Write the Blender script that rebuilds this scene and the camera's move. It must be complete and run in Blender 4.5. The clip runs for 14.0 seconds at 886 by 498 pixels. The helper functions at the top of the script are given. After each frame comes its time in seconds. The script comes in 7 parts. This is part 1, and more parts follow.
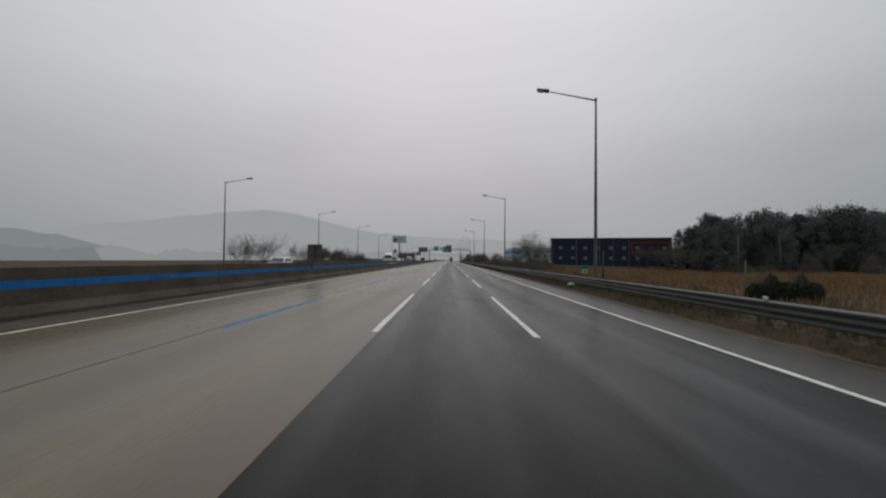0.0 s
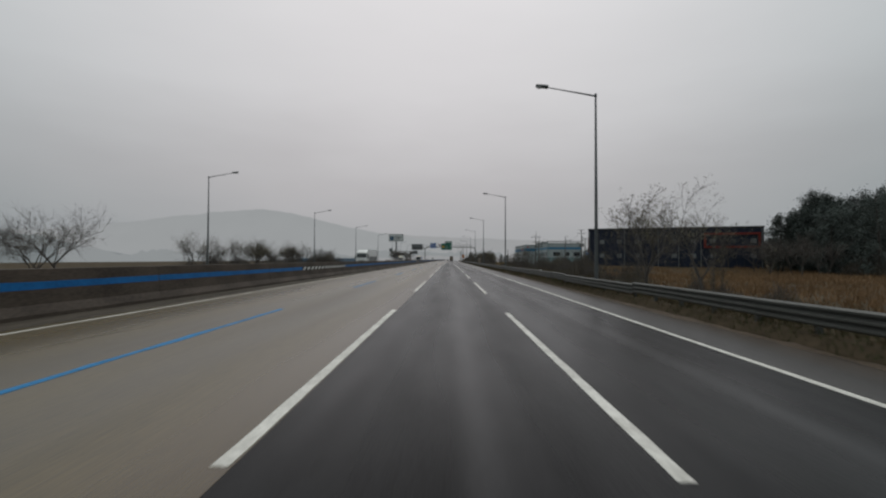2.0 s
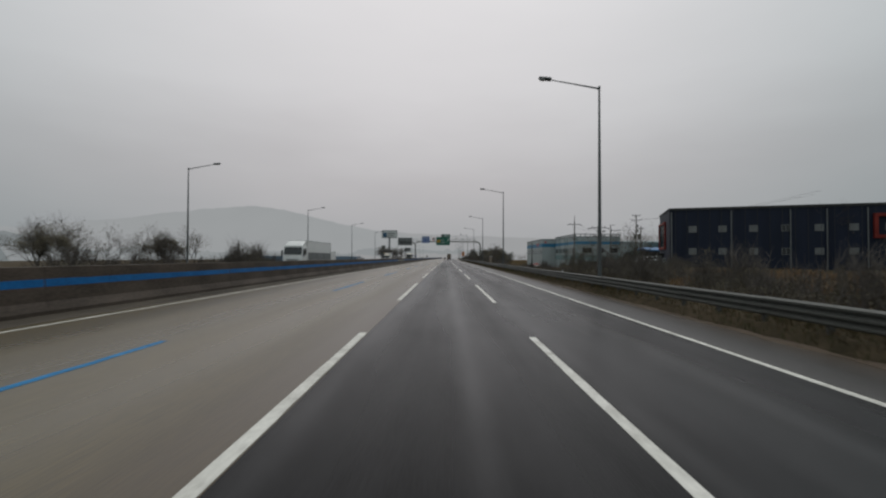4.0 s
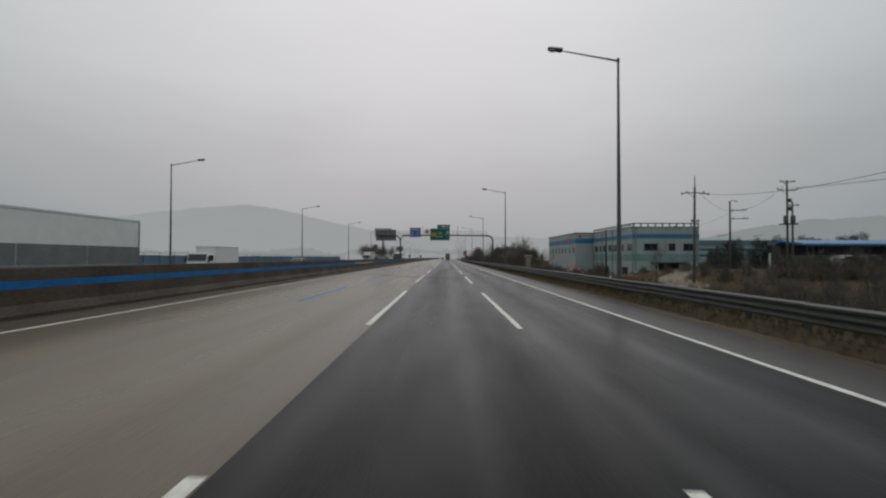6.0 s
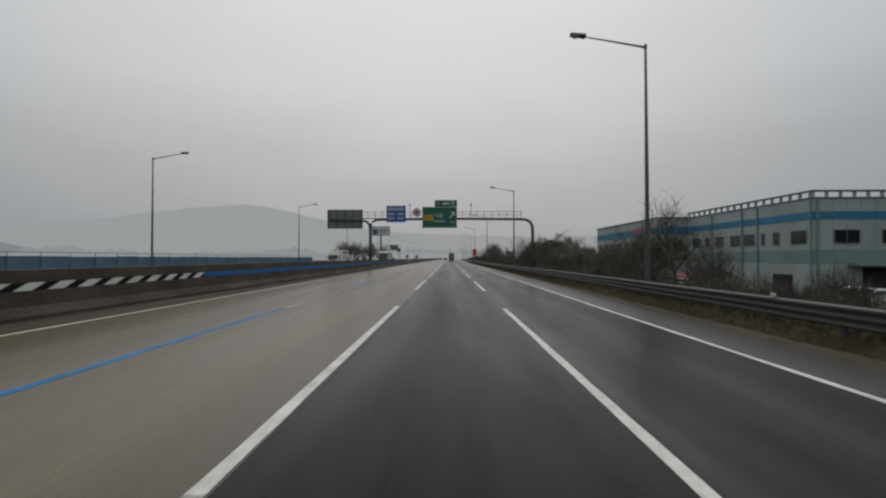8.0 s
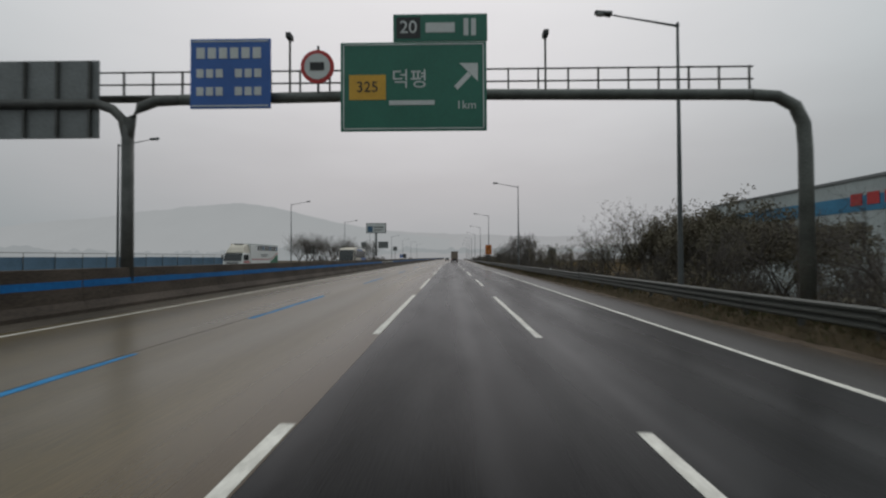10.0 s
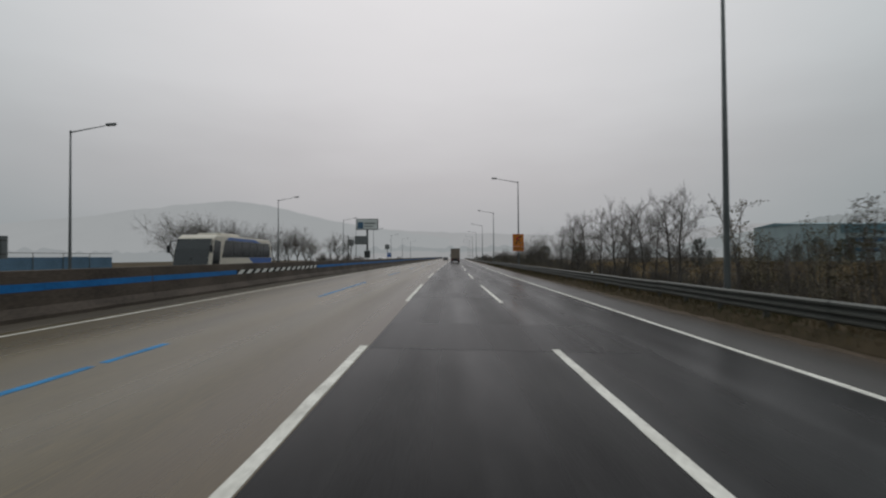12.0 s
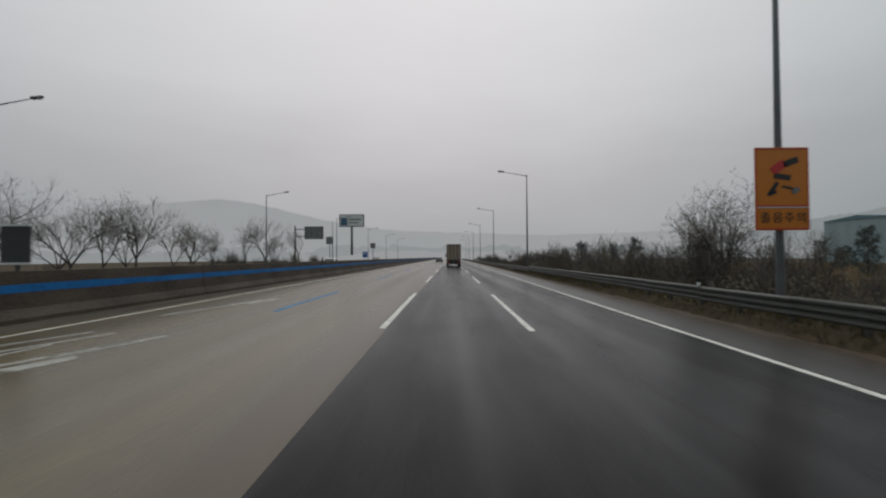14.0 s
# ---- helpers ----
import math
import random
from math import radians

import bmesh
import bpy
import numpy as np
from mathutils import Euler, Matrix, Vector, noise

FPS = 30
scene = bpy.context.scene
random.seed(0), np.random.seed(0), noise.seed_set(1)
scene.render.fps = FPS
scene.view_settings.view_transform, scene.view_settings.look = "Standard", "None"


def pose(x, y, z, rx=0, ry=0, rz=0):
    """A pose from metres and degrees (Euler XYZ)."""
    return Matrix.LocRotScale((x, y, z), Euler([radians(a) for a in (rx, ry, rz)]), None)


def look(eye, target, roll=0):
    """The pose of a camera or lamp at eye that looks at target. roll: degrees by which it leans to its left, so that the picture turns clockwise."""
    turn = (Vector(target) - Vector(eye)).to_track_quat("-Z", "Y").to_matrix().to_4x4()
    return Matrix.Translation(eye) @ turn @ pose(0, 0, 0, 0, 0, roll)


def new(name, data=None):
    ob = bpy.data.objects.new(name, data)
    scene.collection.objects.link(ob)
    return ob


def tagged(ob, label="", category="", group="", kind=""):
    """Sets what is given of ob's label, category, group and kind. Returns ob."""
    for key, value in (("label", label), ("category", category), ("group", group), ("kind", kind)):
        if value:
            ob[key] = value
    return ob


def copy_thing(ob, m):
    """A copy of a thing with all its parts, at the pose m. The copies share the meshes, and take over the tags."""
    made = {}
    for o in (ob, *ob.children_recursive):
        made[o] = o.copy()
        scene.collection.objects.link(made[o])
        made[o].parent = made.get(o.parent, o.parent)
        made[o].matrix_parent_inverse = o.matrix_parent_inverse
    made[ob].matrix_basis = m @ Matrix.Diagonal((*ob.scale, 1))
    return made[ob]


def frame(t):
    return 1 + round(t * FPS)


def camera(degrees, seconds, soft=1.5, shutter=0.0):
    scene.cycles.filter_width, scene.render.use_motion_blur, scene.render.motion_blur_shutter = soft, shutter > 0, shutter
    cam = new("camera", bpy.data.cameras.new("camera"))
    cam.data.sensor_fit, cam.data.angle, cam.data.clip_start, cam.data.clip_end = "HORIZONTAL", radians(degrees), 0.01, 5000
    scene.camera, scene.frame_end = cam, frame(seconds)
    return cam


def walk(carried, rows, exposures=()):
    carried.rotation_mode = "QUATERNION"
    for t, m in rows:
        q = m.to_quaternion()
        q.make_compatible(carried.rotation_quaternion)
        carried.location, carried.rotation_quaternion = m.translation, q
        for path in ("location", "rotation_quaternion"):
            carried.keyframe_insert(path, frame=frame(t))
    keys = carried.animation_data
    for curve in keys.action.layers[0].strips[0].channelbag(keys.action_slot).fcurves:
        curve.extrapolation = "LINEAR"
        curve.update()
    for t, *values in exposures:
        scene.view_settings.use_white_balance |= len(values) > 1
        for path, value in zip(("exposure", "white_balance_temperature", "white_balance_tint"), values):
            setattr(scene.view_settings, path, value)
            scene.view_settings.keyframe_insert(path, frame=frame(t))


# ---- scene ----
# The drive: straight along +y in the second lane from the right, about 80 km/h, lens 1.7 m over the road.
cam = camera(86.6, 14.0, soft=2.2, shutter=0.12)
# seconds, x, y, pitch, roll, yaw
ROWS = [
    (0.0, -0.083, -0.00, 1.30, -0.53, 0.71),
    (0.5, -0.028, 10.89, 1.28, -0.37, 0.66),
    (1.0, 0.022, 21.89, 1.24, -0.26, 0.79),
    (1.5, 0.068, 32.91, 1.27, -0.21, 0.81),
    (2.0, 0.102, 43.86, 1.24, -0.18, 0.75),
    (2.5, 0.122, 54.80, 1.21, -0.18, 0.64),
    (3.0, 0.129, 65.82, 1.09, -0.21, 0.55),
    (3.2, 0.128, 70.29, 1.06, -0.20, 0.54),
    (5.5, 0.089, 122.37, 0.98, -0.10, 0.19),
    (6.0, 0.095, 133.77, 1.02, -0.09, 0.20),
    (6.5, 0.105, 145.29, 1.02, -0.09, 0.18),
    (7.0, 0.104, 156.99, 1.10, -0.07, 0.25),
    (7.5, 0.088, 168.76, 1.08, 0.01, 0.39),
    (8.0, 0.054, 180.53, 1.07, 0.11, 0.58),
    (8.2, 0.051, 185.20, 1.12, 0.14, 0.64),
    (10.5, 0.114, 238.96, 1.01, 0.27, 0.84),
    (11.0, 0.127, 250.61, 1.02, 0.29, 0.78),
    (11.5, 0.126, 262.39, 0.94, 0.35, 0.77),
    (12.0, 0.119, 274.20, 0.93, 0.40, 0.74),
    (12.5, 0.109, 286.04, 0.91, 0.41, 0.65),
    (13.0, 0.071, 297.81, 0.90, 0.50, 0.52),
    (13.5, 0.052, 309.49, 0.89, 0.54, 0.29),
    (13.8, 0.069, 316.46, 0.94, 0.45, 0.17),
    (14.0, 0.087, 321.11, 0.97, 0.37, 0.10),
]
walk(cam, [(t, pose(x, y, 1.694, 90 + pitch, roll, yaw)) for t, x, y, pitch, roll, yaw in ROWS], exposures=[(0.0, -0.03), (3.0, -0.03), (5.5, 0.0), (7.0, -0.03), (8.2, -0.02), (10.4, 0.07), (11.5, 0.06), (12.5, 0.0), (14.0, 0.0)])

# ---- light: a wet, overcast winter day ----
world = bpy.data.worlds.new("overcast_sky")
scene.world = world
world.use_nodes = True
wn, wl = world.node_tree.nodes, world.node_tree.links
wn.clear()
w_out, w_bg = wn.new("ShaderNodeOutputWorld"), wn.new("ShaderNodeBackground")
w_sky = wn.new("ShaderNodeTexSky")
w_sky.sky_type, w_sky.sun_disc = "NISHITA", False
w_sky.sun_elevation, w_sky.sun_rotation = radians(50), radians(20)
w_grey = wn.new("ShaderNodeHueSaturation")
w_grey.inputs["Saturation"].default_value = 0.0
w_grey.inputs["Value"].default_value = 0.04
w_tc, w_sep, w_ramp, w_mix = wn.new("ShaderNodeTexCoord"), wn.new("ShaderNodeSeparateXYZ"), wn.new("ShaderNodeValToRGB"), wn.new("ShaderNodeMixRGB")
w_noise = wn.new("ShaderNodeTexNoise")
w_noise.inputs["Scale"].default_value, w_noise.inputs["Detail"].default_value = 2.2, 4
w_map = wn.new("ShaderNodeMapping")
w_map.inputs["Scale"].default_value = (1, 1, 3.5)
w_add = wn.new("ShaderNodeMath")
w_add.operation = "MULTIPLY_ADD"
w_add.inputs[1].default_value = 0.16
for stop, (pos, col) in enumerate(((0.0, (0.355, 0.363, 0.372, 1)), (0.15, (0.445, 0.440, 0.448, 1)), (0.33, (0.60, 0.605, 0.615, 1)), (0.60, (0.74, 0.75, 0.76, 1)), (1.0, (0.80, 0.81, 0.82, 1)))):
    el = w_ramp.color_ramp.elements[stop] if stop < 2 else w_ramp.color_ramp.elements.new(pos)
    el.position, el.color = pos, col
w_mix.inputs[0].default_value = 0.12
wl.new(w_tc.outputs["Generated"], w_sep.inputs[0])
wl.new(w_tc.outputs["Generated"], w_map.inputs[0])
wl.new(w_map.outputs[0], w_noise.inputs["Vector"])
w_off = wn.new("ShaderNodeMath")
w_off.operation = "SUBTRACT"
w_off.inputs[1].default_value = 0.08
wl.new(w_noise.outputs["Fac"], w_add.inputs[0])
wl.new(w_sep.outputs["Z"], w_off.inputs[0])
wl.new(w_off.outputs[0], w_add.inputs[2])
wl.new(w_add.outputs[0], w_ramp.inputs[0])
wl.new(w_sky.outputs[0], w_grey.inputs["Color"])
wl.new(w_ramp.outputs[0], w_mix.inputs[1])
wl.new(w_grey.outputs[0], w_mix.inputs[2])
# the cloud is a little brighter ahead, where the sun stands behind it
w_dot = wn.new("ShaderNodeVectorMath")
w_dot.operation = "DOT_PRODUCT"
w_dot.inputs[1].default_value = (-0.06, 0.878, 0.47)
w_glow = wn.new("ShaderNodeMapRange")
w_glow.inputs["From Min"].default_value, w_glow.inputs["From Max"].default_value = 0.60, 1.0
w_glow.inputs["To Min"].default_value, w_glow.inputs["To Max"].default_value = 0.0, 1.0
w_tint = wn.new("ShaderNodeMixRGB")
w_tint.inputs[1].default_value, w_tint.inputs[2].default_value = (0.755, 0.832, 0.842, 1), (1.19, 1.153, 1.158, 1)
w_mul = wn.new("ShaderNodeVectorMath")
w_mul.operation = "MULTIPLY"
wl.new(w_tc.outputs["Generated"], w_dot.inputs[0])
wl.new(w_dot.outputs["Value"], w_glow.inputs[0])
wl.new(w_mix.outputs[0], w_mul.inputs[0])
wl.new(w_glow.outputs[0], w_tint.inputs[0])
wl.new(w_tint.outputs[0], w_mul.inputs[1])
wl.new(w_mul.outputs[0], w_bg.inputs["Color"])
wl.new(w_bg.outputs[0], w_out.inputs[0])
w_bg.inputs["Strength"].default_value = 1.0

sun = new("sun", bpy.data.lights.new("sun", "SUN"))
sun.data.energy, sun.data.angle, sun.data.color = 0.5, radians(40), (1.0, 0.98, 0.95)
sun.matrix_world = look((0, 0, 100), (-20, -50, 0))

# ---- materials ----
def mat(name, col, rough=0.7, metal=0.0, var=0.25, fine=40.0, coarse=1.5, bump=0.15, col2=None, stretch=(1, 1, 1), spec=0.5, coord="Object", coat=0.0):
    """A surface with grain and larger stains: two noises tint the base colour and the fine one lifts it."""
    m = bpy.data.materials.new(name)
    m.use_nodes = True
    n, l = m.node_tree.nodes, m.node_tree.links
    b = n["Principled BSDF"]
    tc, mp = n.new("ShaderNodeTexCoord"), n.new("ShaderNodeMapping")
    mp.inputs["Scale"].default_value = stretch
    l.new(tc.outputs[coord], mp.inputs[0])
    fi, co = n.new("ShaderNodeTexNoise"), n.new("ShaderNodeTexNoise")
    fi.inputs["Scale"].default_value, fi.inputs["Detail"].default_value = fine, 5
    co.inputs["Scale"].default_value, co.inputs["Detail"].default_value = coarse, 4
    l.new(mp.outputs[0], fi.inputs["Vector"])
    l.new(mp.outputs[0], co.inputs["Vector"])
    mix = n.new("ShaderNodeMath")
    mix.operation = "ADD"
    l.new(fi.outputs["Fac"], mix.inputs[0])
    l.new(co.outputs["Fac"], mix.inputs[1])
    ramp = n.new("ShaderNodeMapRange")
    ramp.inputs["From Min"].default_value, ramp.inputs["From Max"].default_value = 0.7, 1.3
    l.new(mix.outputs[0], ramp.inputs[0])
    cm = n.new("ShaderNodeMixRGB")
    c2 = col2 or tuple(c * (1 - var) for c in col)
    c1 = col if col2 else tuple(min(1, c * (1 + var * 0.6)) for c in col)
    cm.inputs[1].default_value, cm.inputs[2].default_value = (*c1, 1), (*c2, 1)
    l.new(ramp.outputs[0], cm.inputs[0])
    l.new(cm.outputs[0], b.inputs["Base Color"])
    rr = n.new("ShaderNodeMapRange")
    rr.inputs["To Min"].default_value, rr.inputs["To Max"].default_value = max(0.03, rough - 0.12), min(1, rough + 0.12)
    l.new(co.outputs["Fac"], rr.inputs[0])
    l.new(rr.outputs[0], b.inputs["Roughness"])
    b.inputs["Metallic"].default_value = metal
    b.inputs["Specular IOR Level"].default_value = spec
    b.inputs["Coat Weight"].default_value = coat
    if bump:
        bp = n.new("ShaderNodeBump")
        bp.inputs["Strength"].default_value, bp.inputs["Distance"].default_value = bump, 0.01
        l.new(fi.outputs["Fac"], bp.inputs["Height"])
        l.new(bp.outputs[0], b.inputs["Normal"])
    return m


ASPHALT = mat("wet_asphalt", (0.0105, 0.0105, 0.011), 0.275, fine=60, coarse=0.8, bump=0.28, var=0.6, stretch=(1, 0.05, 1), spec=0.075)


def wheel_tracks(m, width, shift, low, high):
    """Tyres polish two tracks a lane: they are a little darker and smoother than the strip between."""
    n, l = m.node_tree.nodes, m.node_tree.links
    b = n["Principled BSDF"]
    tc, sep, wv, amt = n.new("ShaderNodeTexCoord"), n.new("ShaderNodeSeparateXYZ"), n.new("ShaderNodeMath"), n.new("ShaderNodeMapRange")
    off, sc, wob, add = n.new("ShaderNodeMath"), n.new("ShaderNodeMath"), n.new("ShaderNodeTexNoise"), n.new("ShaderNodeMath")
    wob.inputs["Scale"].default_value, wob.inputs["Detail"].default_value = 0.09, 3
    off.operation, off.inputs[1].default_value = "SUBTRACT", shift
    sc.operation, sc.inputs[1].default_value = "MULTIPLY", 2 * math.pi / width
    add.operation, add.inputs[1].default_value = "MULTIPLY_ADD", 3.0
    wv.operation = "COSINE"
    amt.inputs["From Min"].default_value, amt.inputs["From Max"].default_value = -1, 1
    amt.inputs["To Min"].default_value, amt.inputs["To Max"].default_value = high, low
    l.new(tc.outputs["Object"], sep.inputs[0])
    l.new(tc.outputs["Object"], wob.inputs["Vector"])
    l.new(sep.outputs["X"], off.inputs[0])
    l.new(off.outputs[0], sc.inputs[0])
    l.new(wob.outputs["Fac"], add.inputs[0])
    l.new(sc.outputs[0], add.inputs[2])
    l.new(add.outputs[0], wv.inputs[0])
    l.new(wv.outputs[0], amt.inputs[0])
    for socket in ("Base Color", "Roughness"):
        src = b.inputs[socket].links[0].from_socket
        mul = n.new("ShaderNodeVectorMath" if socket == "Base Color" else "ShaderNodeMath")
        mul.operation = "MULTIPLY"
        l.new(src, mul.inputs[0])
        l.new(amt.outputs[0], mul.inputs[1])
        l.new(mul.outputs[0], b.inputs[socket])


wheel_tracks(ASPHALT, 1.83, 0.9, 0.87, 1.11)


def streaks(m, period, shift, gain, power=7.0):
    """Narrow paler tracks that lorries' tyres have scrubbed along the lanes, and a water film of uneven depth."""
    n, l = m.node_tree.nodes, m.node_tree.links
    b = n["Principled BSDF"]
    tc, sep, mp, wob = n.new("ShaderNodeTexCoord"), n.new("ShaderNodeSeparateXYZ"), n.new("ShaderNodeMapping"), n.new("ShaderNodeTexNoise")
    mp.inputs["Scale"].default_value = (0.5, 0.03, 1)
    wob.inputs["Scale"].default_value, wob.inputs["Detail"].default_value = 1.0, 3
    l.new(tc.outputs["Object"], sep.inputs[0])
    l.new(tc.outputs["Object"], mp.inputs[0])
    l.new(mp.outputs[0], wob.inputs["Vector"])

    def calc(op, a, c, d=0.0):
        k = n.new("ShaderNodeMath")
        k.operation = op
        for i, v in enumerate((a, c, d)):
            if isinstance(v, (int, float)):
                k.inputs[i].default_value = v
            else:
                l.new(v, k.inputs[i])
        return k.outputs[0]

    phase = calc("MULTIPLY_ADD", calc("SUBTRACT", sep.outputs["X"], shift), 2 * math.pi / period, calc("MULTIPLY", wob.outputs["Fac"], 0.9))
    peak = calc("POWER", calc("MULTIPLY_ADD", calc("COSINE", phase, 0.0), 0.5, 0.5), power)
    amount = calc("MULTIPLY", peak, calc("MAXIMUM", calc("MULTIPLY_ADD", wob.outputs["Fac"], 3.0, -1.0), 0.0))
    lift = calc("MULTIPLY_ADD", amount, gain, 1.0)
    mul = n.new("ShaderNodeVectorMath")
    mul.operation = "MULTIPLY"
    l.new(b.inputs["Base Color"].links[0].from_socket, mul.inputs[0])
    l.new(lift, mul.inputs[1])
    l.new(mul.outputs[0], b.inputs["Base Color"])
    wear = n.new("ShaderNodeTexNoise")
    wear.inputs["Scale"].default_value, wear.inputs["Detail"].default_value = 1.4, 6
    stretch = n.new("ShaderNodeMapping")
    stretch.inputs["Scale"].default_value = (1, 0.22, 1)
    l.new(tc.outputs["Object"], stretch.inputs[0])
    l.new(stretch.outputs[0], wear.inputs["Vector"])
    film = calc("MULTIPLY_ADD", wear.outputs["Fac"], 1.5, 0.25)
    level = b.inputs["Specular IOR Level"].default_value
    l.new(calc("MULTIPLY", calc("MULTIPLY", lift, film), level), b.inputs["Specular IOR Level"])


streaks(ASPHALT, 1.8, 0.58, 0.7, 11.0)
OLD_CONCRETE = mat("worn_concrete_lane", (0.099, 0.071, 0.028), 0.295, fine=50, coarse=0.55, bump=0.22, var=0.5, stretch=(1, 0.05, 1), spec=0.51)
wheel_tracks(OLD_CONCRETE, 1.8, -3.4, 0.92, 1.07)


def joint_stain(m, x0, x1, col):
    """Brown mud carried along the joint between concrete and asphalt, strongest at the joint, ragged outwards."""
    n, l = m.node_tree.nodes, m.node_tree.links
    b = n["Principled BSDF"]
    tc, sep, mp, wob = n.new("ShaderNodeTexCoord"), n.new("ShaderNodeSeparateXYZ"), n.new("ShaderNodeMapping"), n.new("ShaderNodeTexNoise")
    mp.inputs["Scale"].default_value = (1.2, 0.06, 1)
    wob.inputs["Scale"].default_value, wob.inputs["Detail"].default_value = 1.0, 5
    near, mul, mix = n.new("ShaderNodeMapRange"), n.new("ShaderNodeMath"), n.new("ShaderNodeMixRGB")
    near.interpolation_type = "SMOOTHSTEP"
    near.inputs["From Min"].default_value, near.inputs["From Max"].default_value = x0, x1
    near.inputs["To Max"].default_value = 1.5
    mul.operation, mul.use_clamp = "MULTIPLY", True
    l.new(tc.outputs["Object"], sep.inputs[0])
    l.new(tc.outputs["Object"], mp.inputs[0])
    l.new(mp.outputs[0], wob.inputs["Vector"])
    l.new(sep.outputs["X"], near.inputs[0])
    l.new(near.outputs[0], mul.inputs[0])
    l.new(wob.outputs["Fac"], mul.inputs[1])
    l.new(mul.outputs[0], mix.inputs[0])
    l.new(b.inputs["Base Color"].links[0].from_socket, mix.inputs[1])
    mix.inputs[2].default_value = (*col, 1)
    l.new(mix.outputs[0], b.inputs["Base Color"])


joint_stain(OLD_CONCRETE, -3.2, -1.5, (0.062, 0.038, 0.016))
SHOULDER = mat("worn_shoulder_asphalt", (0.062, 0.057, 0.053), 0.36, fine=55, coarse=0.6, bump=0.45, col2=(0.030, 0.028, 0.027), stretch=(1, 0.12, 1), spec=0.30)
joint_stain(SHOULDER, 6.5, 7.75, (0.082, 0.062, 0.047))
SHOULDER_EARTH = mat("washed_shoulder_earth", (0.135, 0.100, 0.074), 0.8, spec=0.15, fine=16, coarse=1.0, bump=0.8, col2=(0.072, 0.056, 0.041), stretch=(1, 0.4, 1))
PATCH = mat("newer_asphalt_patch", (0.0085, 0.0085, 0.009), 0.26, fine=60, coarse=0.8, bump=0.30, var=0.6, stretch=(1, 0.05, 1), spec=0.062)
FAR_ROAD = mat("opposite_asphalt", (0.06, 0.06, 0.06), 0.5, fine=40, coarse=0.4, bump=0.3, stretch=(1, 0.1, 1))
SEAL = mat("black_joint_seal", (0.012, 0.012, 0.012), 0.4, fine=30, coarse=2)
SEAL_OLD = mat("worn_tar_crack", (0.058, 0.052, 0.044), 0.6, fine=30, coarse=1)
WHITE_PAINT = mat("road_paint_white", (0.80, 0.775, 0.71), 0.5, fine=18, coarse=2.2, col2=(0.44, 0.42, 0.375))
FADED_PAINT = mat("road_paint_faded", (0.34, 0.33, 0.30), 0.5, fine=12, coarse=3, var=0.4)
BLUE_PAINT = mat("road_paint_blue", (0.006, 0.19, 0.43), 0.55, spec=0.2, fine=20, coarse=2, var=0.35)
BLUE_BAND = mat("barrier_paint_blue", (0.003, 0.115, 0.33), 0.6, spec=0.2, fine=10, coarse=0.8, var=0.3)
BAND_WHITE = mat("barrier_paint_white", (0.60, 0.60, 0.57), 0.6, fine=10, coarse=1, var=0.3)
BAND_BLACK = mat("barrier_paint_black", (0.010, 0.010, 0.010), 0.7, fine=10, coarse=1, spec=0.08)
CONCRETE = mat("barrier_concrete", (0.067, 0.051, 0.039), 0.75, fine=14, coarse=0.9, var=0.5, bump=0.4, stretch=(1, 0.5, 1.6), spec=0.3)
DIRT = mat("gutter_dirt", (0.075, 0.062, 0.047), 0.8, spec=0.25, fine=20, coarse=1.2, var=0.5, bump=0.6, stretch=(1, 0.2, 1))
GALV = mat("galvanised_steel", (0.135, 0.143, 0.130), 0.5, metal=0.25, fine=25, coarse=1.2, var=0.5, bump=0.08)
RAIL_STEEL = mat("dirty_rail_steel", (0.074, 0.079, 0.071), 0.55, metal=0.2, fine=25, coarse=0.9, var=0.6, bump=0.1, col2=(0.044, 0.043, 0.036), stretch=(1, 0.25, 2))
GALV_DARK = mat("weathered_steel", (0.09, 0.09, 0.085), 0.6, metal=0.3, fine=25, coarse=2, var=0.4)
POLE = mat("lamp_pole_steel", (0.095, 0.103, 0.104), 0.5, metal=0.3, fine=20, coarse=1, var=0.25)
LENS = mat("lamp_glass", (0.35, 0.36, 0.36), 0.25, fine=20, coarse=3, var=0.1, bump=0)
WOOD_POLE = mat("concrete_utility_pole", (0.13, 0.12, 0.11), 0.85, fine=15, coarse=1, var=0.3)
GRASS = mat("winter_earth", (0.105, 0.078, 0.052), 1.0, fine=2.5, coarse=0.12, bump=0.6, col2=(0.046, 0.038, 0.024), spec=0.05)
STRAW = mat("dry_grass_blades", (0.185, 0.135, 0.080), 0.9, fine=1.5, coarse=0.15, bump=0, spec=0.1, col2=(0.040, 0.036, 0.018))
GREEN_BLADE = mat("dark_green_grass_blades", (0.066, 0.086, 0.034), 0.9, fine=1.5, coarse=0.2, bump=0, spec=0.1, col2=(0.075, 0.058, 0.034))
FIELD = mat("dry_field_blades", (0.27, 0.165, 0.088), 0.9, fine=0.8, coarse=0.08, bump=0, spec=0.1, col2=(0.15, 0.096, 0.055))
BARK = mat("wet_bark", (0.070, 0.060, 0.052), 0.9, fine=14, coarse=1.5, var=0.4, bump=0.6)
TWIG = mat("fine_twigs", (0.098, 0.084, 0.074), 0.9, fine=6, coarse=0.8, var=0.3, bump=0)
DRY_LEAF = mat("withered_leaves", (0.155, 0.125, 0.085), 0.8, spec=0.15, fine=3, coarse=0.7, bump=0, col2=(0.100, 0.096, 0.060))
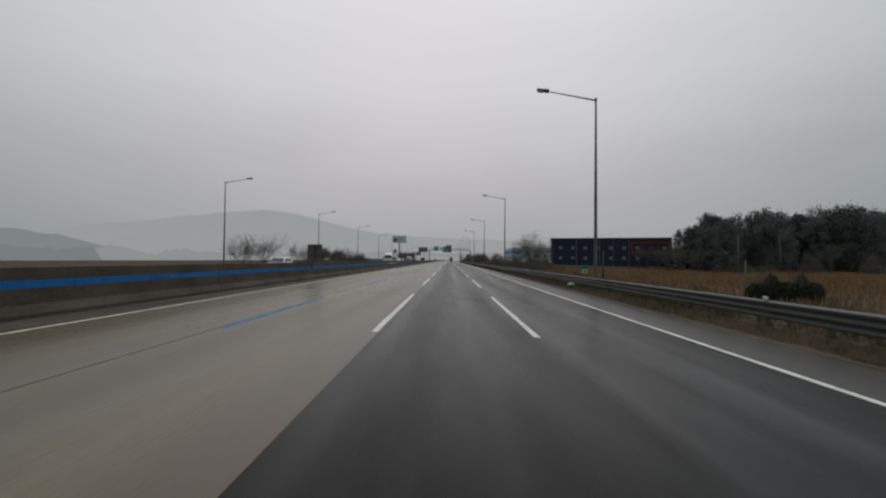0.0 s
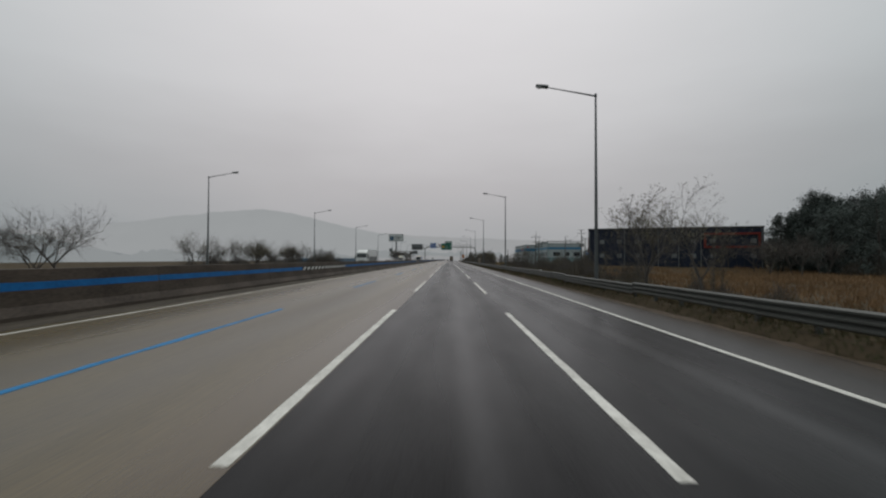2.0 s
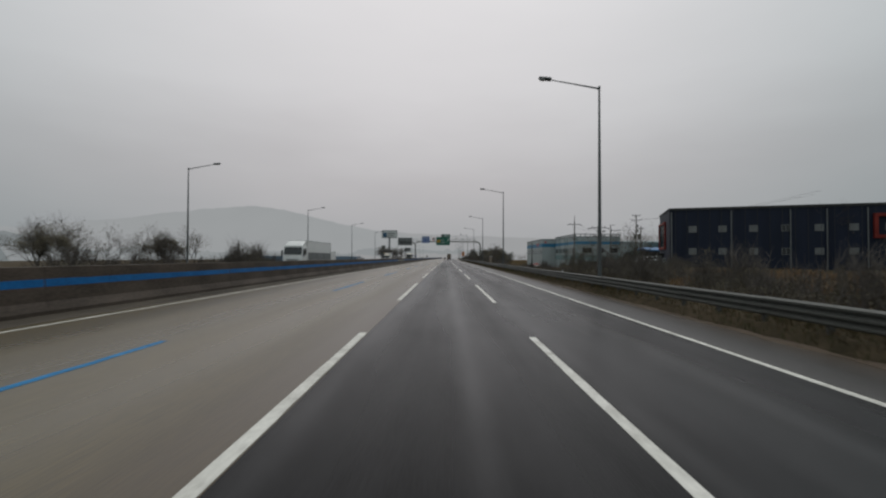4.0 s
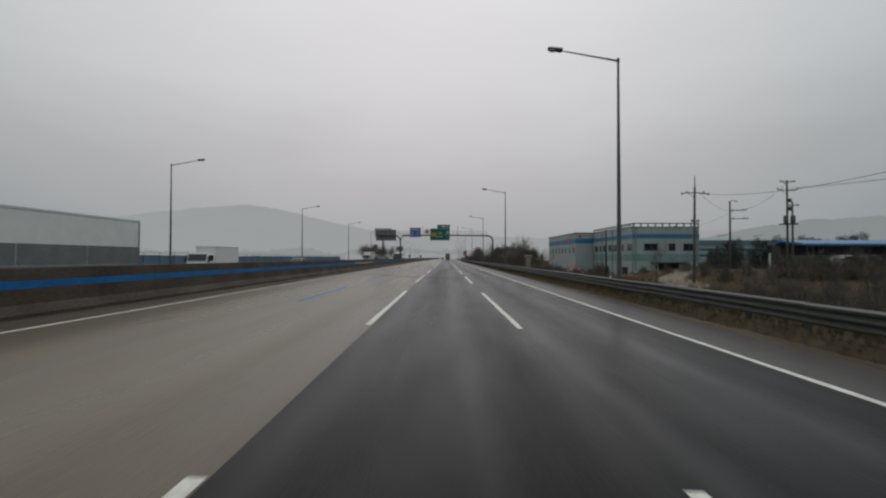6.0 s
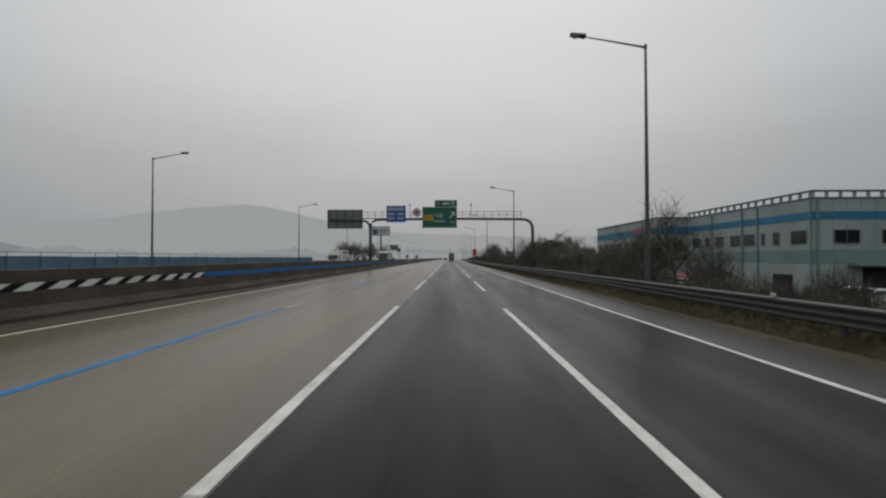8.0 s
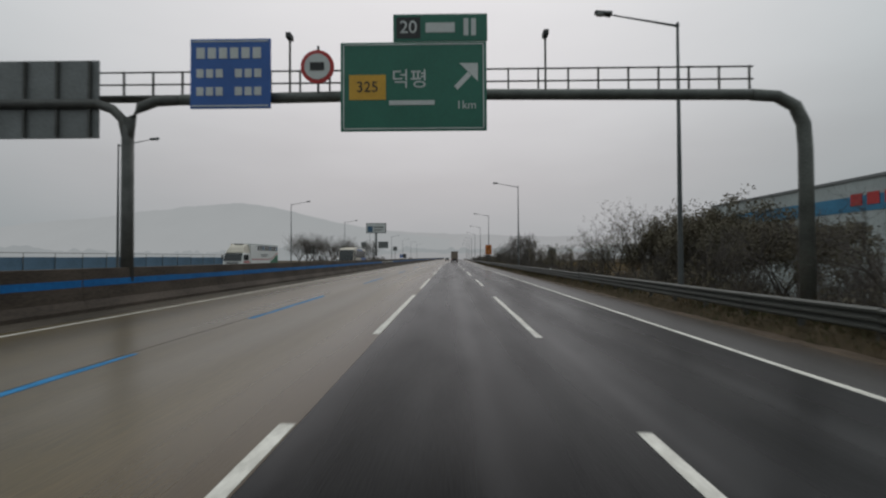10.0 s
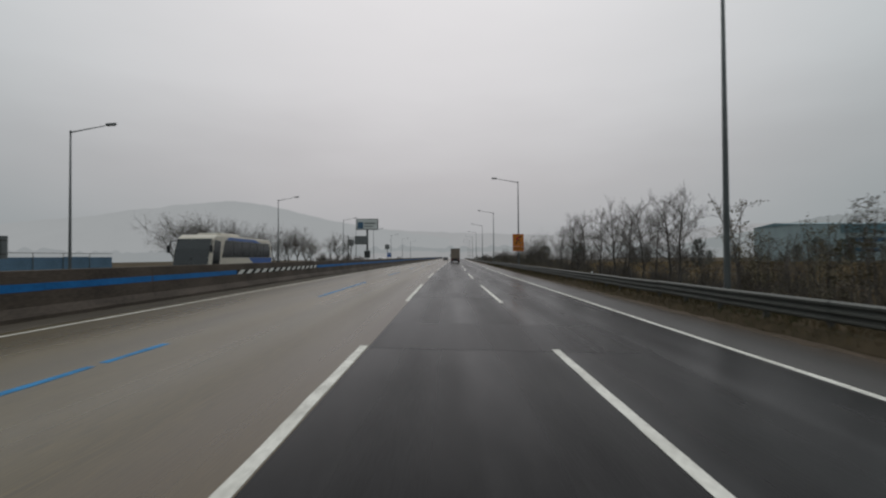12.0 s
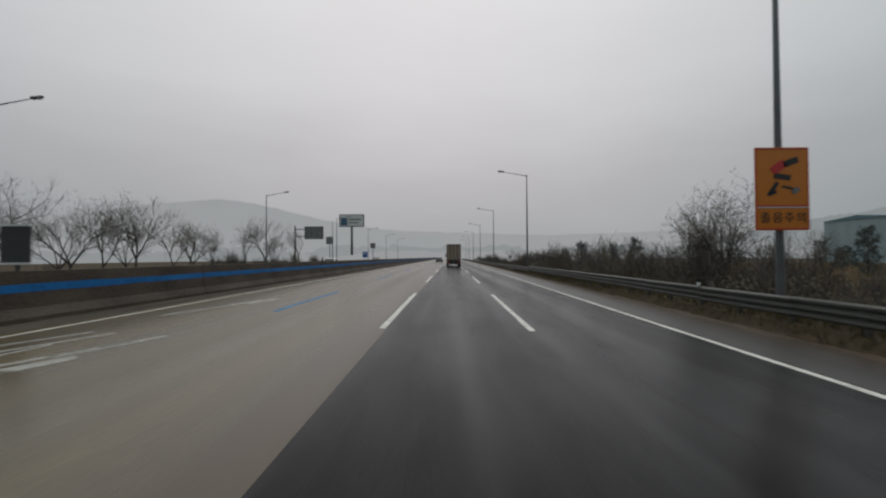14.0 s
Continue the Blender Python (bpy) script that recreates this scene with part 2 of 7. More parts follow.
SHRUB_LEAF = mat("dull_shrub_leaves", (0.150, 0.136, 0.095), 0.8, spec=0.15, fine=2.5, coarse=0.5, bump=0, col2=(0.110, 0.090, 0.068))
# haze is put into the needle colour, which is lifted paler and greyer
PINE_LEAF = mat("haze_lifted_pine_needles", (0.108, 0.122, 0.112), 0.9, fine=2, coarse=0.4, bump=0, spec=0.05, col2=(0.072, 0.084, 0.076))
BUSH_LEAF = mat("dark_evergreen_leaves", (0.034, 0.042, 0.024), 0.85, fine=2, coarse=0.5, bump=0, spec=0.1, col2=(0.020, 0.026, 0.015))
NAVY = mat("navy_cladding", (0.0075, 0.0135, 0.032), 0.6, fine=6, coarse=0.3, var=0.3, stretch=(3, 3, 0.4), spec=0.3)
RED_TRIM = mat("red_cladding", (0.20, 0.024, 0.016), 0.6, fine=8, coarse=0.6, var=0.25, spec=0.3)
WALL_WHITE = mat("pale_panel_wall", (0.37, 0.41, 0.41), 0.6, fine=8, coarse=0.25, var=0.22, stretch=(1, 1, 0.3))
WALL_BLUE = mat("blue_panel_band", (0.03, 0.19, 0.34), 0.55, fine=8, coarse=0.4, var=0.2)
WALL_TEAL = mat("pale_teal_panel", (0.20, 0.29, 0.29), 0.6, fine=8, coarse=0.4, var=0.2)
# far hall's wall: paled in its colour to stand in for the haze before it
HAZED_BLUE_WALL = mat("hazed_blue_panel", (0.27, 0.34, 0.355), 0.6, fine=8, coarse=0.25, var=0.15, stretch=(1, 1, 0.3))
BLUE_GREY_ROOF = mat("blue_grey_roof_sheet", (0.10, 0.185, 0.215), 0.5, fine=8, coarse=0.3, var=0.2)
MEADOW = mat("meadow_blades", (0.25, 0.175, 0.095), 0.9, fine=0.8, coarse=0.05, bump=0, spec=0.1, col2=(0.16, 0.120, 0.068))
DARK_STEEL = mat("dark_painted_steel", (0.03, 0.032, 0.033), 0.6, fine=12, coarse=1, var=0.3)
GLASS = mat("dark_window_glass", (0.015, 0.018, 0.02), 0.12, fine=3, coarse=0.5, var=0.3, bump=0, spec=0.6)
BLUE_GLASS = mat("blue_window_glass", (0.04, 0.10, 0.17), 0.12, fine=3, coarse=0.5, var=0.3, bump=0)
DOOR_DARK = mat("dark_loading_bay", (0.012, 0.012, 0.012), 0.8, fine=10, coarse=1)
GREEN_SIGN = mat("green_sign_sheeting", (0.008, 0.13, 0.085), 0.4, fine=15, coarse=1, var=0.15, bump=0)
BLUE_SIGN = mat("blue_sign_sheeting", (0.020, 0.10, 0.36), 0.4, fine=15, coarse=1, var=0.15, bump=0)
ORANGE_SIGN = mat("orange_sign_sheeting", (0.50, 0.155, 0.008), 0.4, fine=15, coarse=1, var=0.12, bump=0)
SIGN_WHITE = mat("sign_white", (0.55, 0.57, 0.56), 0.4, fine=15, coarse=1, var=0.12, bump=0)
SIGN_RED = mat("sign_red", (0.45, 0.020, 0.020), 0.4, fine=15, coarse=1, var=0.12, bump=0)
SIGN_YELLOW = mat("sign_yellow", (0.60, 0.33, 0.02), 0.4, fine=15, coarse=1, var=0.12, bump=0)
SIGN_BLACK = mat("sign_black", (0.012, 0.012, 0.013), 0.5, fine=15, coarse=1, bump=0)
SIGN_BACK = mat("grey_sign_back", (0.17, 0.18, 0.18), 0.5, metal=0.3, fine=12, coarse=1, var=0.25)
CAR_WHITE = mat("white_vehicle_paint", (0.70, 0.70, 0.68), 0.35, fine=2, coarse=0.4, var=0.08, bump=0, coat=0.4)
CAR_DARK = mat("dark_vehicle_paint", (0.03, 0.035, 0.04), 0.3, fine=6, coarse=0.7, var=0.2, bump=0, coat=0.4)
CAR_BLUE = mat("blue_coach_paint", (0.02, 0.10, 0.34), 0.35, fine=6, coarse=0.7, var=0.15, bump=0, coat=0.3)
CAR_GREEN = mat("green_livery", (0.02, 0.14, 0.07), 0.4, fine=6, coarse=0.7, bump=0)
CAR_RED = mat("red_livery", (0.40, 0.03, 0.03), 0.4, fine=6, coarse=0.7, bump=0)
CREAM = mat("cream_coach_paint", (0.55, 0.50, 0.42), 0.4, fine=6, coarse=0.7, var=0.15, bump=0)
TYRE = mat("tyre_rubber", (0.015, 0.015, 0.015), 0.8, fine=30, coarse=3)
RIM = mat("dull_alloy", (0.25, 0.25, 0.25), 0.4, metal=0.7, fine=20, coarse=3)
TARP = mat("brown_cargo_doors", (0.26, 0.21, 0.165), 0.7, fine=10, coarse=1.0, var=0.35, stretch=(2, 1, 0.4))
TARP_DARK = mat("rusty_door_frame", (0.10, 0.065, 0.05), 0.7, fine=10, coarse=1, var=0.3)
TAIL = mat("tail_lamp_red", (0.35, 0.015, 0.01), 0.3, fine=10, coarse=1, bump=0)
SKIP_GREEN = mat("green_skip_paint", (0.03, 0.15, 0.05), 0.6, fine=8, coarse=1, var=0.35)
MACHINE = mat("orange_machine_paint", (0.42, 0.10, 0.02), 0.5, fine=8, coarse=1, var=0.3)
BLUE_FENCE = mat("blue_corrugated_sheet", (0.085, 0.165, 0.25), 0.6, fine=6, coarse=0.3, var=0.3)
BLUE_ROOF = mat("blue_roof_sheet", (0.05, 0.17, 0.36), 0.5, fine=6, coarse=0.4, var=0.2)
PATH = mat("pale_gravel_track", (0.19, 0.155, 0.115), 0.95, fine=10, coarse=0.8, var=0.3)


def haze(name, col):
    """Distance behind rain: its haze is painted in, as an even glow on far land."""
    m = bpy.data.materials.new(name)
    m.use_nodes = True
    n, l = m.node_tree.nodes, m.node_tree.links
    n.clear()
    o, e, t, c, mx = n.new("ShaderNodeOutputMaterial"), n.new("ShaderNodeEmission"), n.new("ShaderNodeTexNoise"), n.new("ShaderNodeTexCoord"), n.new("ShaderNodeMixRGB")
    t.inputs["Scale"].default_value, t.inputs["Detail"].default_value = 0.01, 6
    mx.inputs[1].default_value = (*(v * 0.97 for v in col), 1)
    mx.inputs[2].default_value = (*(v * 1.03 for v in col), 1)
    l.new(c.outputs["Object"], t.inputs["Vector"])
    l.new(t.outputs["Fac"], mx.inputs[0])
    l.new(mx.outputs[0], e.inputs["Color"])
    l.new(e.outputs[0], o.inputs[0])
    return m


HILL = haze("hill_haze_glow", (0.322, 0.335, 0.341))
HILL_NEAR = haze("near_hill_haze_glow", (0.216, 0.236, 0.242))
HILL_RIGHT = haze("wooded_hill_haze_glow", (0.241, 0.261, 0.266))
HILL_FAR = haze("far_hill_haze_glow", (0.330, 0.336, 0.342))
FAR_WOOD = haze("treeline_haze_glow", (0.190, 0.212, 0.218))
VEILED_WOOD = haze("far_woods_haze_glow", (0.268, 0.285, 0.291))
MIST_BAND = haze("mist_band_glow", (0.306, 0.311, 0.316))

# ---- builders ----
def fall(x):
    """Height of the carriageway, which falls 2.5 per cent to the right."""
    return -0.025 * x


def bend(y):
    """The road turns 0.86 degrees to the right between y = 302 and 342 and runs straight again."""
    d = max(0.0, y - 302.0)
    return min(d, 40.0) ** 2 / 5334.0 + 0.015 * max(0.0, d - 40.0)


def mesh_of(name, bm, material, smooth=False):
    me = bpy.data.meshes.new(name)
    bm.normal_update()
    bm.to_mesh(me)
    bm.free()
    for mt in (material if isinstance(material, (list, tuple)) else [material]):
        me.materials.append(mt)
    if smooth:
        for p in me.polygons:
            p.use_smooth = True
    return me


def part(name, bm, material, parent=None, label="", smooth=False):
    ob = new(name, mesh_of(name, bm, material, smooth))
    ob.parent = parent
    if label:
        ob["label"] = label
    return ob


def thing(name, label, category, at=None, group="", kind=""):
    ob = tagged(new(name), label, category, group, kind)
    ob.empty_display_size = 0.2
    if at is not None:
        ob.matrix_basis = at
    return ob


def box(bm, x0, x1, y0, y1, z0, z1, bevel=0.0, turn=None):
    r = bmesh.ops.create_cube(bm, size=1.0)
    vs = r["verts"]
    bmesh.ops.transform(bm, verts=vs, matrix=Matrix.Translation(((x0 + x1) / 2, (y0 + y1) / 2, (z0 + z1) / 2)) @ Matrix.Diagonal((x1 - x0, y1 - y0, z1 - z0, 1)))
    if bevel:
        es = list({e for v in vs for e in v.link_edges})
        r2 = bmesh.ops.bevel(bm, geom=es, offset=bevel, segments=2, affect="EDGES", profile=0.5)
        vs = list({v for f in r2["faces"] for v in f.verts} | {v for v in vs if v.is_valid})
    if turn is not None:
        bmesh.ops.transform(bm, verts=[v for v in vs if v.is_valid], matrix=turn)
    return bm


def boxm(*a, **k):
    return box(bmesh.new(), *a, **k)


def tube(bm, pts, radii, sides=8, caps=True):
    """A tapered round bar along the points."""
    pts = [Vector(p) for p in pts]
    rings = []
    for i, p in enumerate(pts):
        d = (pts[min(i + 1, len(pts) - 1)] - pts[max(i - 1, 0)]).normalized()
        a = d.cross(Vector((0, 0, 1)) if abs(d.z) < 0.9 else Vector((1, 0, 0))).normalized()
        b = d.cross(a)
        r = radii[i] if isinstance(radii, (list, tuple)) else radii
        rings.append([bm.verts.new(p + r * (math.cos(t) * a + math.sin(t) * b)) for t in (2 * math.pi * k / sides for k in range(sides))])
    for r0, r1 in zip(rings, rings[1:]):
        for k in range(sides):
            bm.faces.new((r0[k], r0[(k + 1) % sides], r1[(k + 1) % sides], r1[k]))
    if caps:
        bm.faces.new(rings[0][::-1])
        bm.faces.new(rings[-1])
    return bm


def sweep(bm, profile, y0, y1, step=None, closed=True):
    """A profile of (x, z) drawn along y."""
    n = max(1, round((y1 - y0) / step)) if step else 1
    rows = [[bm.verts.new((x + bend(y0 + (y1 - y0) * i / n), y0 + (y1 - y0) * i / n, z)) for x, z in profile] for i in range(n + 1)]
    m = len(profile)
    for r0, r1 in zip(rows, rows[1:]):
        for k in range(m if closed else m - 1):
            bm.faces.new((r0[k], r1[k], r1[(k + 1) % m], r0[(k + 1) % m]))
    if closed:
        bm.faces.new(rows[0])
        bm.faces.new(rows[-1][::-1])
    bmesh.ops.recalc_face_normals(bm, faces=bm.faces)
    return bm


def prism(bm, pts, x0, x1):
    """A side outline of (y, z) given a width from x0 to x1."""
    a = [bm.verts.new((x0, y, z)) for y, z in pts]
    b = [bm.verts.new((x1, y, z)) for y, z in pts]
    k = len(pts)
    for i in range(k):
        bm.faces.new((a[i], a[(i + 1) % k], b[(i + 1) % k], b[i]))
    bm.faces.new(a[::-1])
    bm.faces.new(b)
    bmesh.ops.recalc_face_normals(bm, faces=bm.faces)
    return bm


def soften(bm, offset, segments=2):
    bmesh.ops.bevel(bm, geom=[e for e in bm.edges if e.is_manifold and e.calc_face_angle(0) > 0.5], offset=offset, segments=segments, affect="EDGES", profile=0.6)
    return bm


def disc(bm, c, axis, r, w, sides=20):
    """A solid wheel or plate, w thick, round axis."""
    a = Vector(axis).normalized()
    return tube(bm, [Vector(c) - a * w / 2, Vector(c) + a * w / 2], r, sides)


def smooth01(a, b, v):
    t = min(1.0, max(0.0, (v - a) / (b - a)))
    return t * t * (3 - 2 * t)


def soil(x, y):
    """Height of the land: verge, banks, the raised yard and the low works ground."""
    if x > 0:
        low = -1.25 + 1.5 * smooth01(22, 32, x) * smooth01(135, 158, y) * (1 - smooth01(196, 214, y)) - 1.4 * smooth01(196, 225, y) * (1 - smooth01(270, 310, y))
        z = -0.20 + 0.36 * smooth01(7.6, 8.1, x) + (low - 0.14) * smooth01(9.6, 18, x)
    else:
        z = -0.25 - 1.6 * smooth01(30, 60, -x)
    return z + 0.18 * noise.noise((x * 0.11, y * 0.07, 0)) * smooth01(9, 14, abs(x))

# ---- land, carriageways, markings ----
Y0, Y1 = -40.0, 900.0
gx = [-3000, -1200, -500, -250, -120, -80, -60, -50, -40, -34, -30, -27, -26.4, 7.6, 7.75, 7.95, 8.3, 8.8, 9.4, 10.2, 11.5, 13, 15, 17, 19, 22, 25, 28, 32, 38, 46, 60, 80, 110, 150, 250, 500, 1200, 3000]
gy = [-800, -200, -60] + list(range(-40, 481, 8)) + [520, 580, 660, 760, 900, 1200, 1800, 4000]
gv, gf = [], []
for y in gy:
    for x in gx:
        z = -0.5 if -26.5 < x < 7.7 else soil(x, y)
        gv.append((x + (bend(min(y, 900)) if abs(x) < 60 else 0), y, z))
for r in range(len(gy) - 1):
    for c in range(len(gx) - 1):
        k = r * len(gx) + c
        gf.append((k, k + 1, k + 1 + len(gx), k + len(gx)))
me = bpy.data.meshes.new("ground")
me.from_pydata(gv, [], gf)
me.materials.append(GRASS)
tagged(new("ground", me), "brown winter earth and grass beside the road", "ground", kind="structure")


def lane_left(y):
    """The lane lines were laid a little unevenly."""
    return float(np.interp(y, (0, 40, 70, 138, 165, 190, 215, 250, 290, 315, 345), (-1.76, -1.74, -1.64, -1.76, -1.80, -1.68, -1.58, -1.48, -1.48, -1.53, -1.53)))


def lane_right(y):
    return float(np.interp(y, (0, 80, 165, 200, 245, 258, 290, 315, 345), (1.93, 2.00, 1.94, 1.98, 2.02, 2.10, 2.08, 1.97, 1.98)))


def road_strip(name, x0, x1, material, label, f=fall, y0=Y0, y1=Y1, seam=()):
    b = bmesh.new()
    sweep(b, [(x0, f(x0)), (x1, f(x1)), (x1, f(x1) - 0.5), (x0, f(x0) - 0.5)], y0, y1, 20)
    b.verts.ensure_lookup_table()
    for i, v in enumerate(b.verts):
        if i % 4 in seam:
            dx = lane_left(v.co.y) - lane_left(0)
            v.co.x += dx
            v.co.z += f(dx) - f(0)
    return tagged(part(name, b, material), label, "road", kind="structure")


road_strip("road", -1.66, 5.72, ASPHALT, "dark wet asphalt lanes", seam=(0, 3))
road_strip("road_shoulder", 5.724, 7.75, SHOULDER, "worn grey asphalt shoulder")
road_strip("road_concrete", -8.82, -1.664, OLD_CONCRETE, "pale brown worn concrete lanes", seam=(1, 2))
road_strip("road_gutter", -9.76, -8.824, DIRT, "dirt-filled gutter at the foot of the barrier")
road_strip("road_opposite", -26.3, -10.44, FAR_ROAD, "grey wet asphalt of the opposite carriageway", lambda x: 0.26 + 0.018 * (x + 10.44))


def stripe(name, x, w, y0, y1, material, label, x1=None, wander=0.016):
    """A painted line 4 mm thick from (x, y0) to (x1, y1)."""
    x1 = x if x1 is None else x1
    n = max(1, int((y1 - y0) / (0.45 if y1 - y0 < 30 else 1.0)))
    b = bmesh.new()
    rows = []
    for i in range(n + 1):
        y = y0 + (y1 - y0) * i / n
        c = x + (x1 - x) * i / n + bend(y)
        l, r = (s * w / 2 + wander * (noise.noise((y * 0.5 + x, s * 9, 4)) + 0.7 * noise.noise((y * 1.9, s * 5 + x, 6))) for s in (-1, 1))
        q = [(c + l, -0.01), (c + r, -0.01), (c + r, 0.005), (c + l, 0.005)]
        rows.append([b.verts.new((px, y, fall(px - bend(y)) + dz)) for px, dz in q])
    for r0, r1 in zip(rows, rows[1:]):
        for k in range(4):
            b.faces.new((r0[k], r1[k], r1[(k + 1) % 4], r0[(k + 1) % 4]))
    b.faces.new(rows[0])
    b.faces.new(rows[-1][::-1])
    bmesh.ops.recalc_face_normals(b, faces=b.faces)
    return tagged(part(name, b, material), label, "road marking", kind="structure")


stripe("edge_line_right", 5.60, 0.15, Y0, Y1, WHITE_PAINT, "worn white edge line by the shoulder")
stripe("edge_line_left", -8.50, 0.095, Y0, Y1, WHITE_PAINT, "worn white edge line by the median")
DASH_ENDS = [2.5, 22.3, 41.5, 59.2, 79.5, 98.6, 118.0, 137.3, 156.9, 176.7, 196.6, 215.6, 232.0, 248.1, 264.0, 283.0, 302.5, 322.0, 342.7] + [362.5 + 20 * k for k in range(14)]
for end in DASH_ENDS:
    length = 12.8 if end == 196.6 else 11.6 if end < 200 or end == 264.0 else 10.6
    for name, line in (("lane_dash_left", lane_left), ("lane_dash_right", lane_right)):
        start = end - (8.0 if end == 264.0 and line is lane_right else length)
        stripe(name, line(start), 0.15, start, end, WHITE_PAINT, "white lane dash, scuffed by tyres", line(end))
for y0, y1 in ((10.5, 18.8), (28.7, 38.1), (47.5, 58.5), (69.5, 77), (90, 97), (110, 118), (128.2, 137.8), (150.5, 158.5), (165.2, 175.8), (185.6, 195.2), (207, 215), (227, 235), (239.5, 246.6), (255.8, 263.5), (275, 281.0), (281.25, 282.8), (293, 303.6), (314.5, 320.6), (321.4, 323), (334.9, 343), (354, 363), (374, 383), (394, 403), (414, 423)):
    stripe("blue_line", -5.10, 0.13, y0, y1, BLUE_PAINT, "blue bus lane line, partly worn off", wander=0.05)
for y0, y1 in ((18.8, 20.6), (77.2, 79.5), (195.4, 197.4), (118.2, 120), (176.0, 177.5)):
    stripe("worn_line", -5.05, 0.10, y0, y1, FADED_PAINT, "faded white remains of a lane line")
# worn lettering on the bus lane, as plain strokes
for x, x1, y0, y1, w in ((-8.0, -7.35, 328.6, 330.9, 0.10), (-7.5, -6.85, 328.2, 330.8, 0.10), (-7.15, -7.05, 327.6, 329.5, 0.08), (-6.75, -5.65, 327.0, 330.6, 0.13), (-6.55, -5.9, 326.6, 328.6, 0.15), (-6.25, -5.80, 328.5, 330.0, 0.20), (-6.05, -5.85, 327.6, 328.5, 0.16), (-7.6, -6.95, 333.6, 336.7, 0.11), (-7.05, -6.45, 336.5, 338.8, 0.26), (-6.75, -6.30, 336.9, 338.2, 0.14)):
    stripe("worn_lettering", x, w, y0, y1, FADED_PAINT, "worn white lettering on the bus lane", x1)
for y0, y1 in ((2, 29), (216, 248)):
    stripe("lane_seam", -5.2, 0.016, y0, y1, SEAL_OLD, "thin dark seam between two concrete lanes")
# joints and tar seams
for yy, slope in ((21.6, -0.41), (172.6, -0.48)):
    b = bmesh.new()
    tube(b, [(x, yy + slope * (x + 1.5), fall(x) - 0.02) for x in (-9.4, -6.5, -4, -1.6, 0.6, 1.7)], [0.042 if yy > 100 else 0.028] * 6, 6)
    tagged(part("expansion_joint", b, SEAL), "black sealed expansion joint across the lanes", "joint", kind="structure")
rng = random.Random(4)
for k in range(13):
    y = -10 + 31 * k + rng.uniform(-3, 3)
    x = rng.choice((-3.4, -6.9, -3.3, -7.0, -4.4)) + rng.uniform(-0.12, 0.12)
    b = bmesh.new()
    n = rng.randint(4, 9)
    pts = [(x + 0.07 * j + rng.uniform(-0.07, 0.07), y + j * 0.7, fall(x + 0.07 * j) - 0.014) for j in range(n)]
    tube(b, pts, [0.012] + [rng.uniform(0.015, 0.022) for _ in range(n - 2)] + [0.012], 5)
    tagged(part("tar_crack", b, SEAL_OLD), "dark tar-filled crack in the concrete", "road crack", kind="structure")

# newer asphalt let into the old surface
for y0, y1, x1 in ((265.5, 270.7, 5.3), (282.8, 286.2, 3.6), (293.6, 296.0, 3.6), (308.2, 312.3, 3.6)):
    b = bmesh.new()
    rows = []
    for i in range(15):
        f = i / 14
        x = lane_left(y0) + 0.14 + (x1 - lane_left(y0) - 0.14) * f
        rows.append([b.verts.new((x + bend(y0), y + 0.10 * noise.noise((x * 1.7, y, 3)), fall(x) + dz)) for y, dz in ((y0, -0.01), (y0 + 0.02, 0.0025), (y1 - 0.02, 0.0025), (y1, -0.01))])
    for r0, r1 in zip(rows, rows[1:]):
        for k in range(3):
            b.faces.new((r0[k], r1[k], r1[k + 1], r0[k + 1]))
    bmesh.ops.recalc_face_normals(b, faces=b.faces)
    tagged(part("asphalt_patch", b, PATCH), "darker patch of newer asphalt across the lane", "road patch", kind="structure")

# earth washed out over the edge of the shoulder
b = bmesh.new()
rows = []
for i in range(0, 1150):
    y = -30 + i * 0.4
    inner = min(7.66, 7.44 + 0.30 * noise.noise((y * 0.12, 0, 7)) + 0.22 * noise.noise((y * 0.6, 3, 7)))
    row = []
    for k in range(7):
        x = inner + (7.84 - inner) * k / 6
        lump = 0.035 * noise.noise((x * 3.1, y * 1.3, 2)) + 0.02 * noise.noise((x * 9, y * 4, 5))
        row.append(b.verts.new((x + bend(y), y, fall(x) - 0.012 + 0.085 * (k / 6) ** 1.3 + lump * min(1, k / 2))))
    rows.append(row)
for r0, r1 in zip(rows, rows[1:]):
    for k in range(6):
        b.faces.new((r0[k], r0[k + 1], r1[k + 1], r1[k]))
tagged(part("shoulder_dirt", b, SHOULDER_EARTH), "brown earth washed over the edge of the shoulder", "dirt", kind="stuff")

# ---- median barrier ----
PROFILE = [(-9.75, 0.10), (-9.75, 0.34), (-9.89, 0.56), (-9.95, 1.43), (-10.25, 1.43), (-10.31, 0.56), (-10.45, 0.34), (-10.45, 0.10)]
barrier = thing("barrier", "stained dark concrete median barrier with a blue painted band", "barrier", kind="structure")


def face_x(z):
    return -9.89 - 0.06 * (z - 0.56) / 0.87


b = bmesh.new()
sweep(b, PROFILE, 0, 9.997)
segment = mesh_of("barrier_segment", soften(b, 0.008, 1), CONCRETE)
z0, z1 = 0.93, 1.12
BAND = [(face_x(z0) + 0.004, z0), (face_x(z1) + 0.004, z1), (face_x(z1) - 0.02, z1), (face_x(z0) - 0.02, z0)]


def shift(y):
    """How far the straight barrier segment at y stands out along the bend."""
    y0 = 10.0 * math.floor(y / 10)
    return bend(y0) + (bend(y0 + 10) - bend(y0)) * (y - y0) / 10


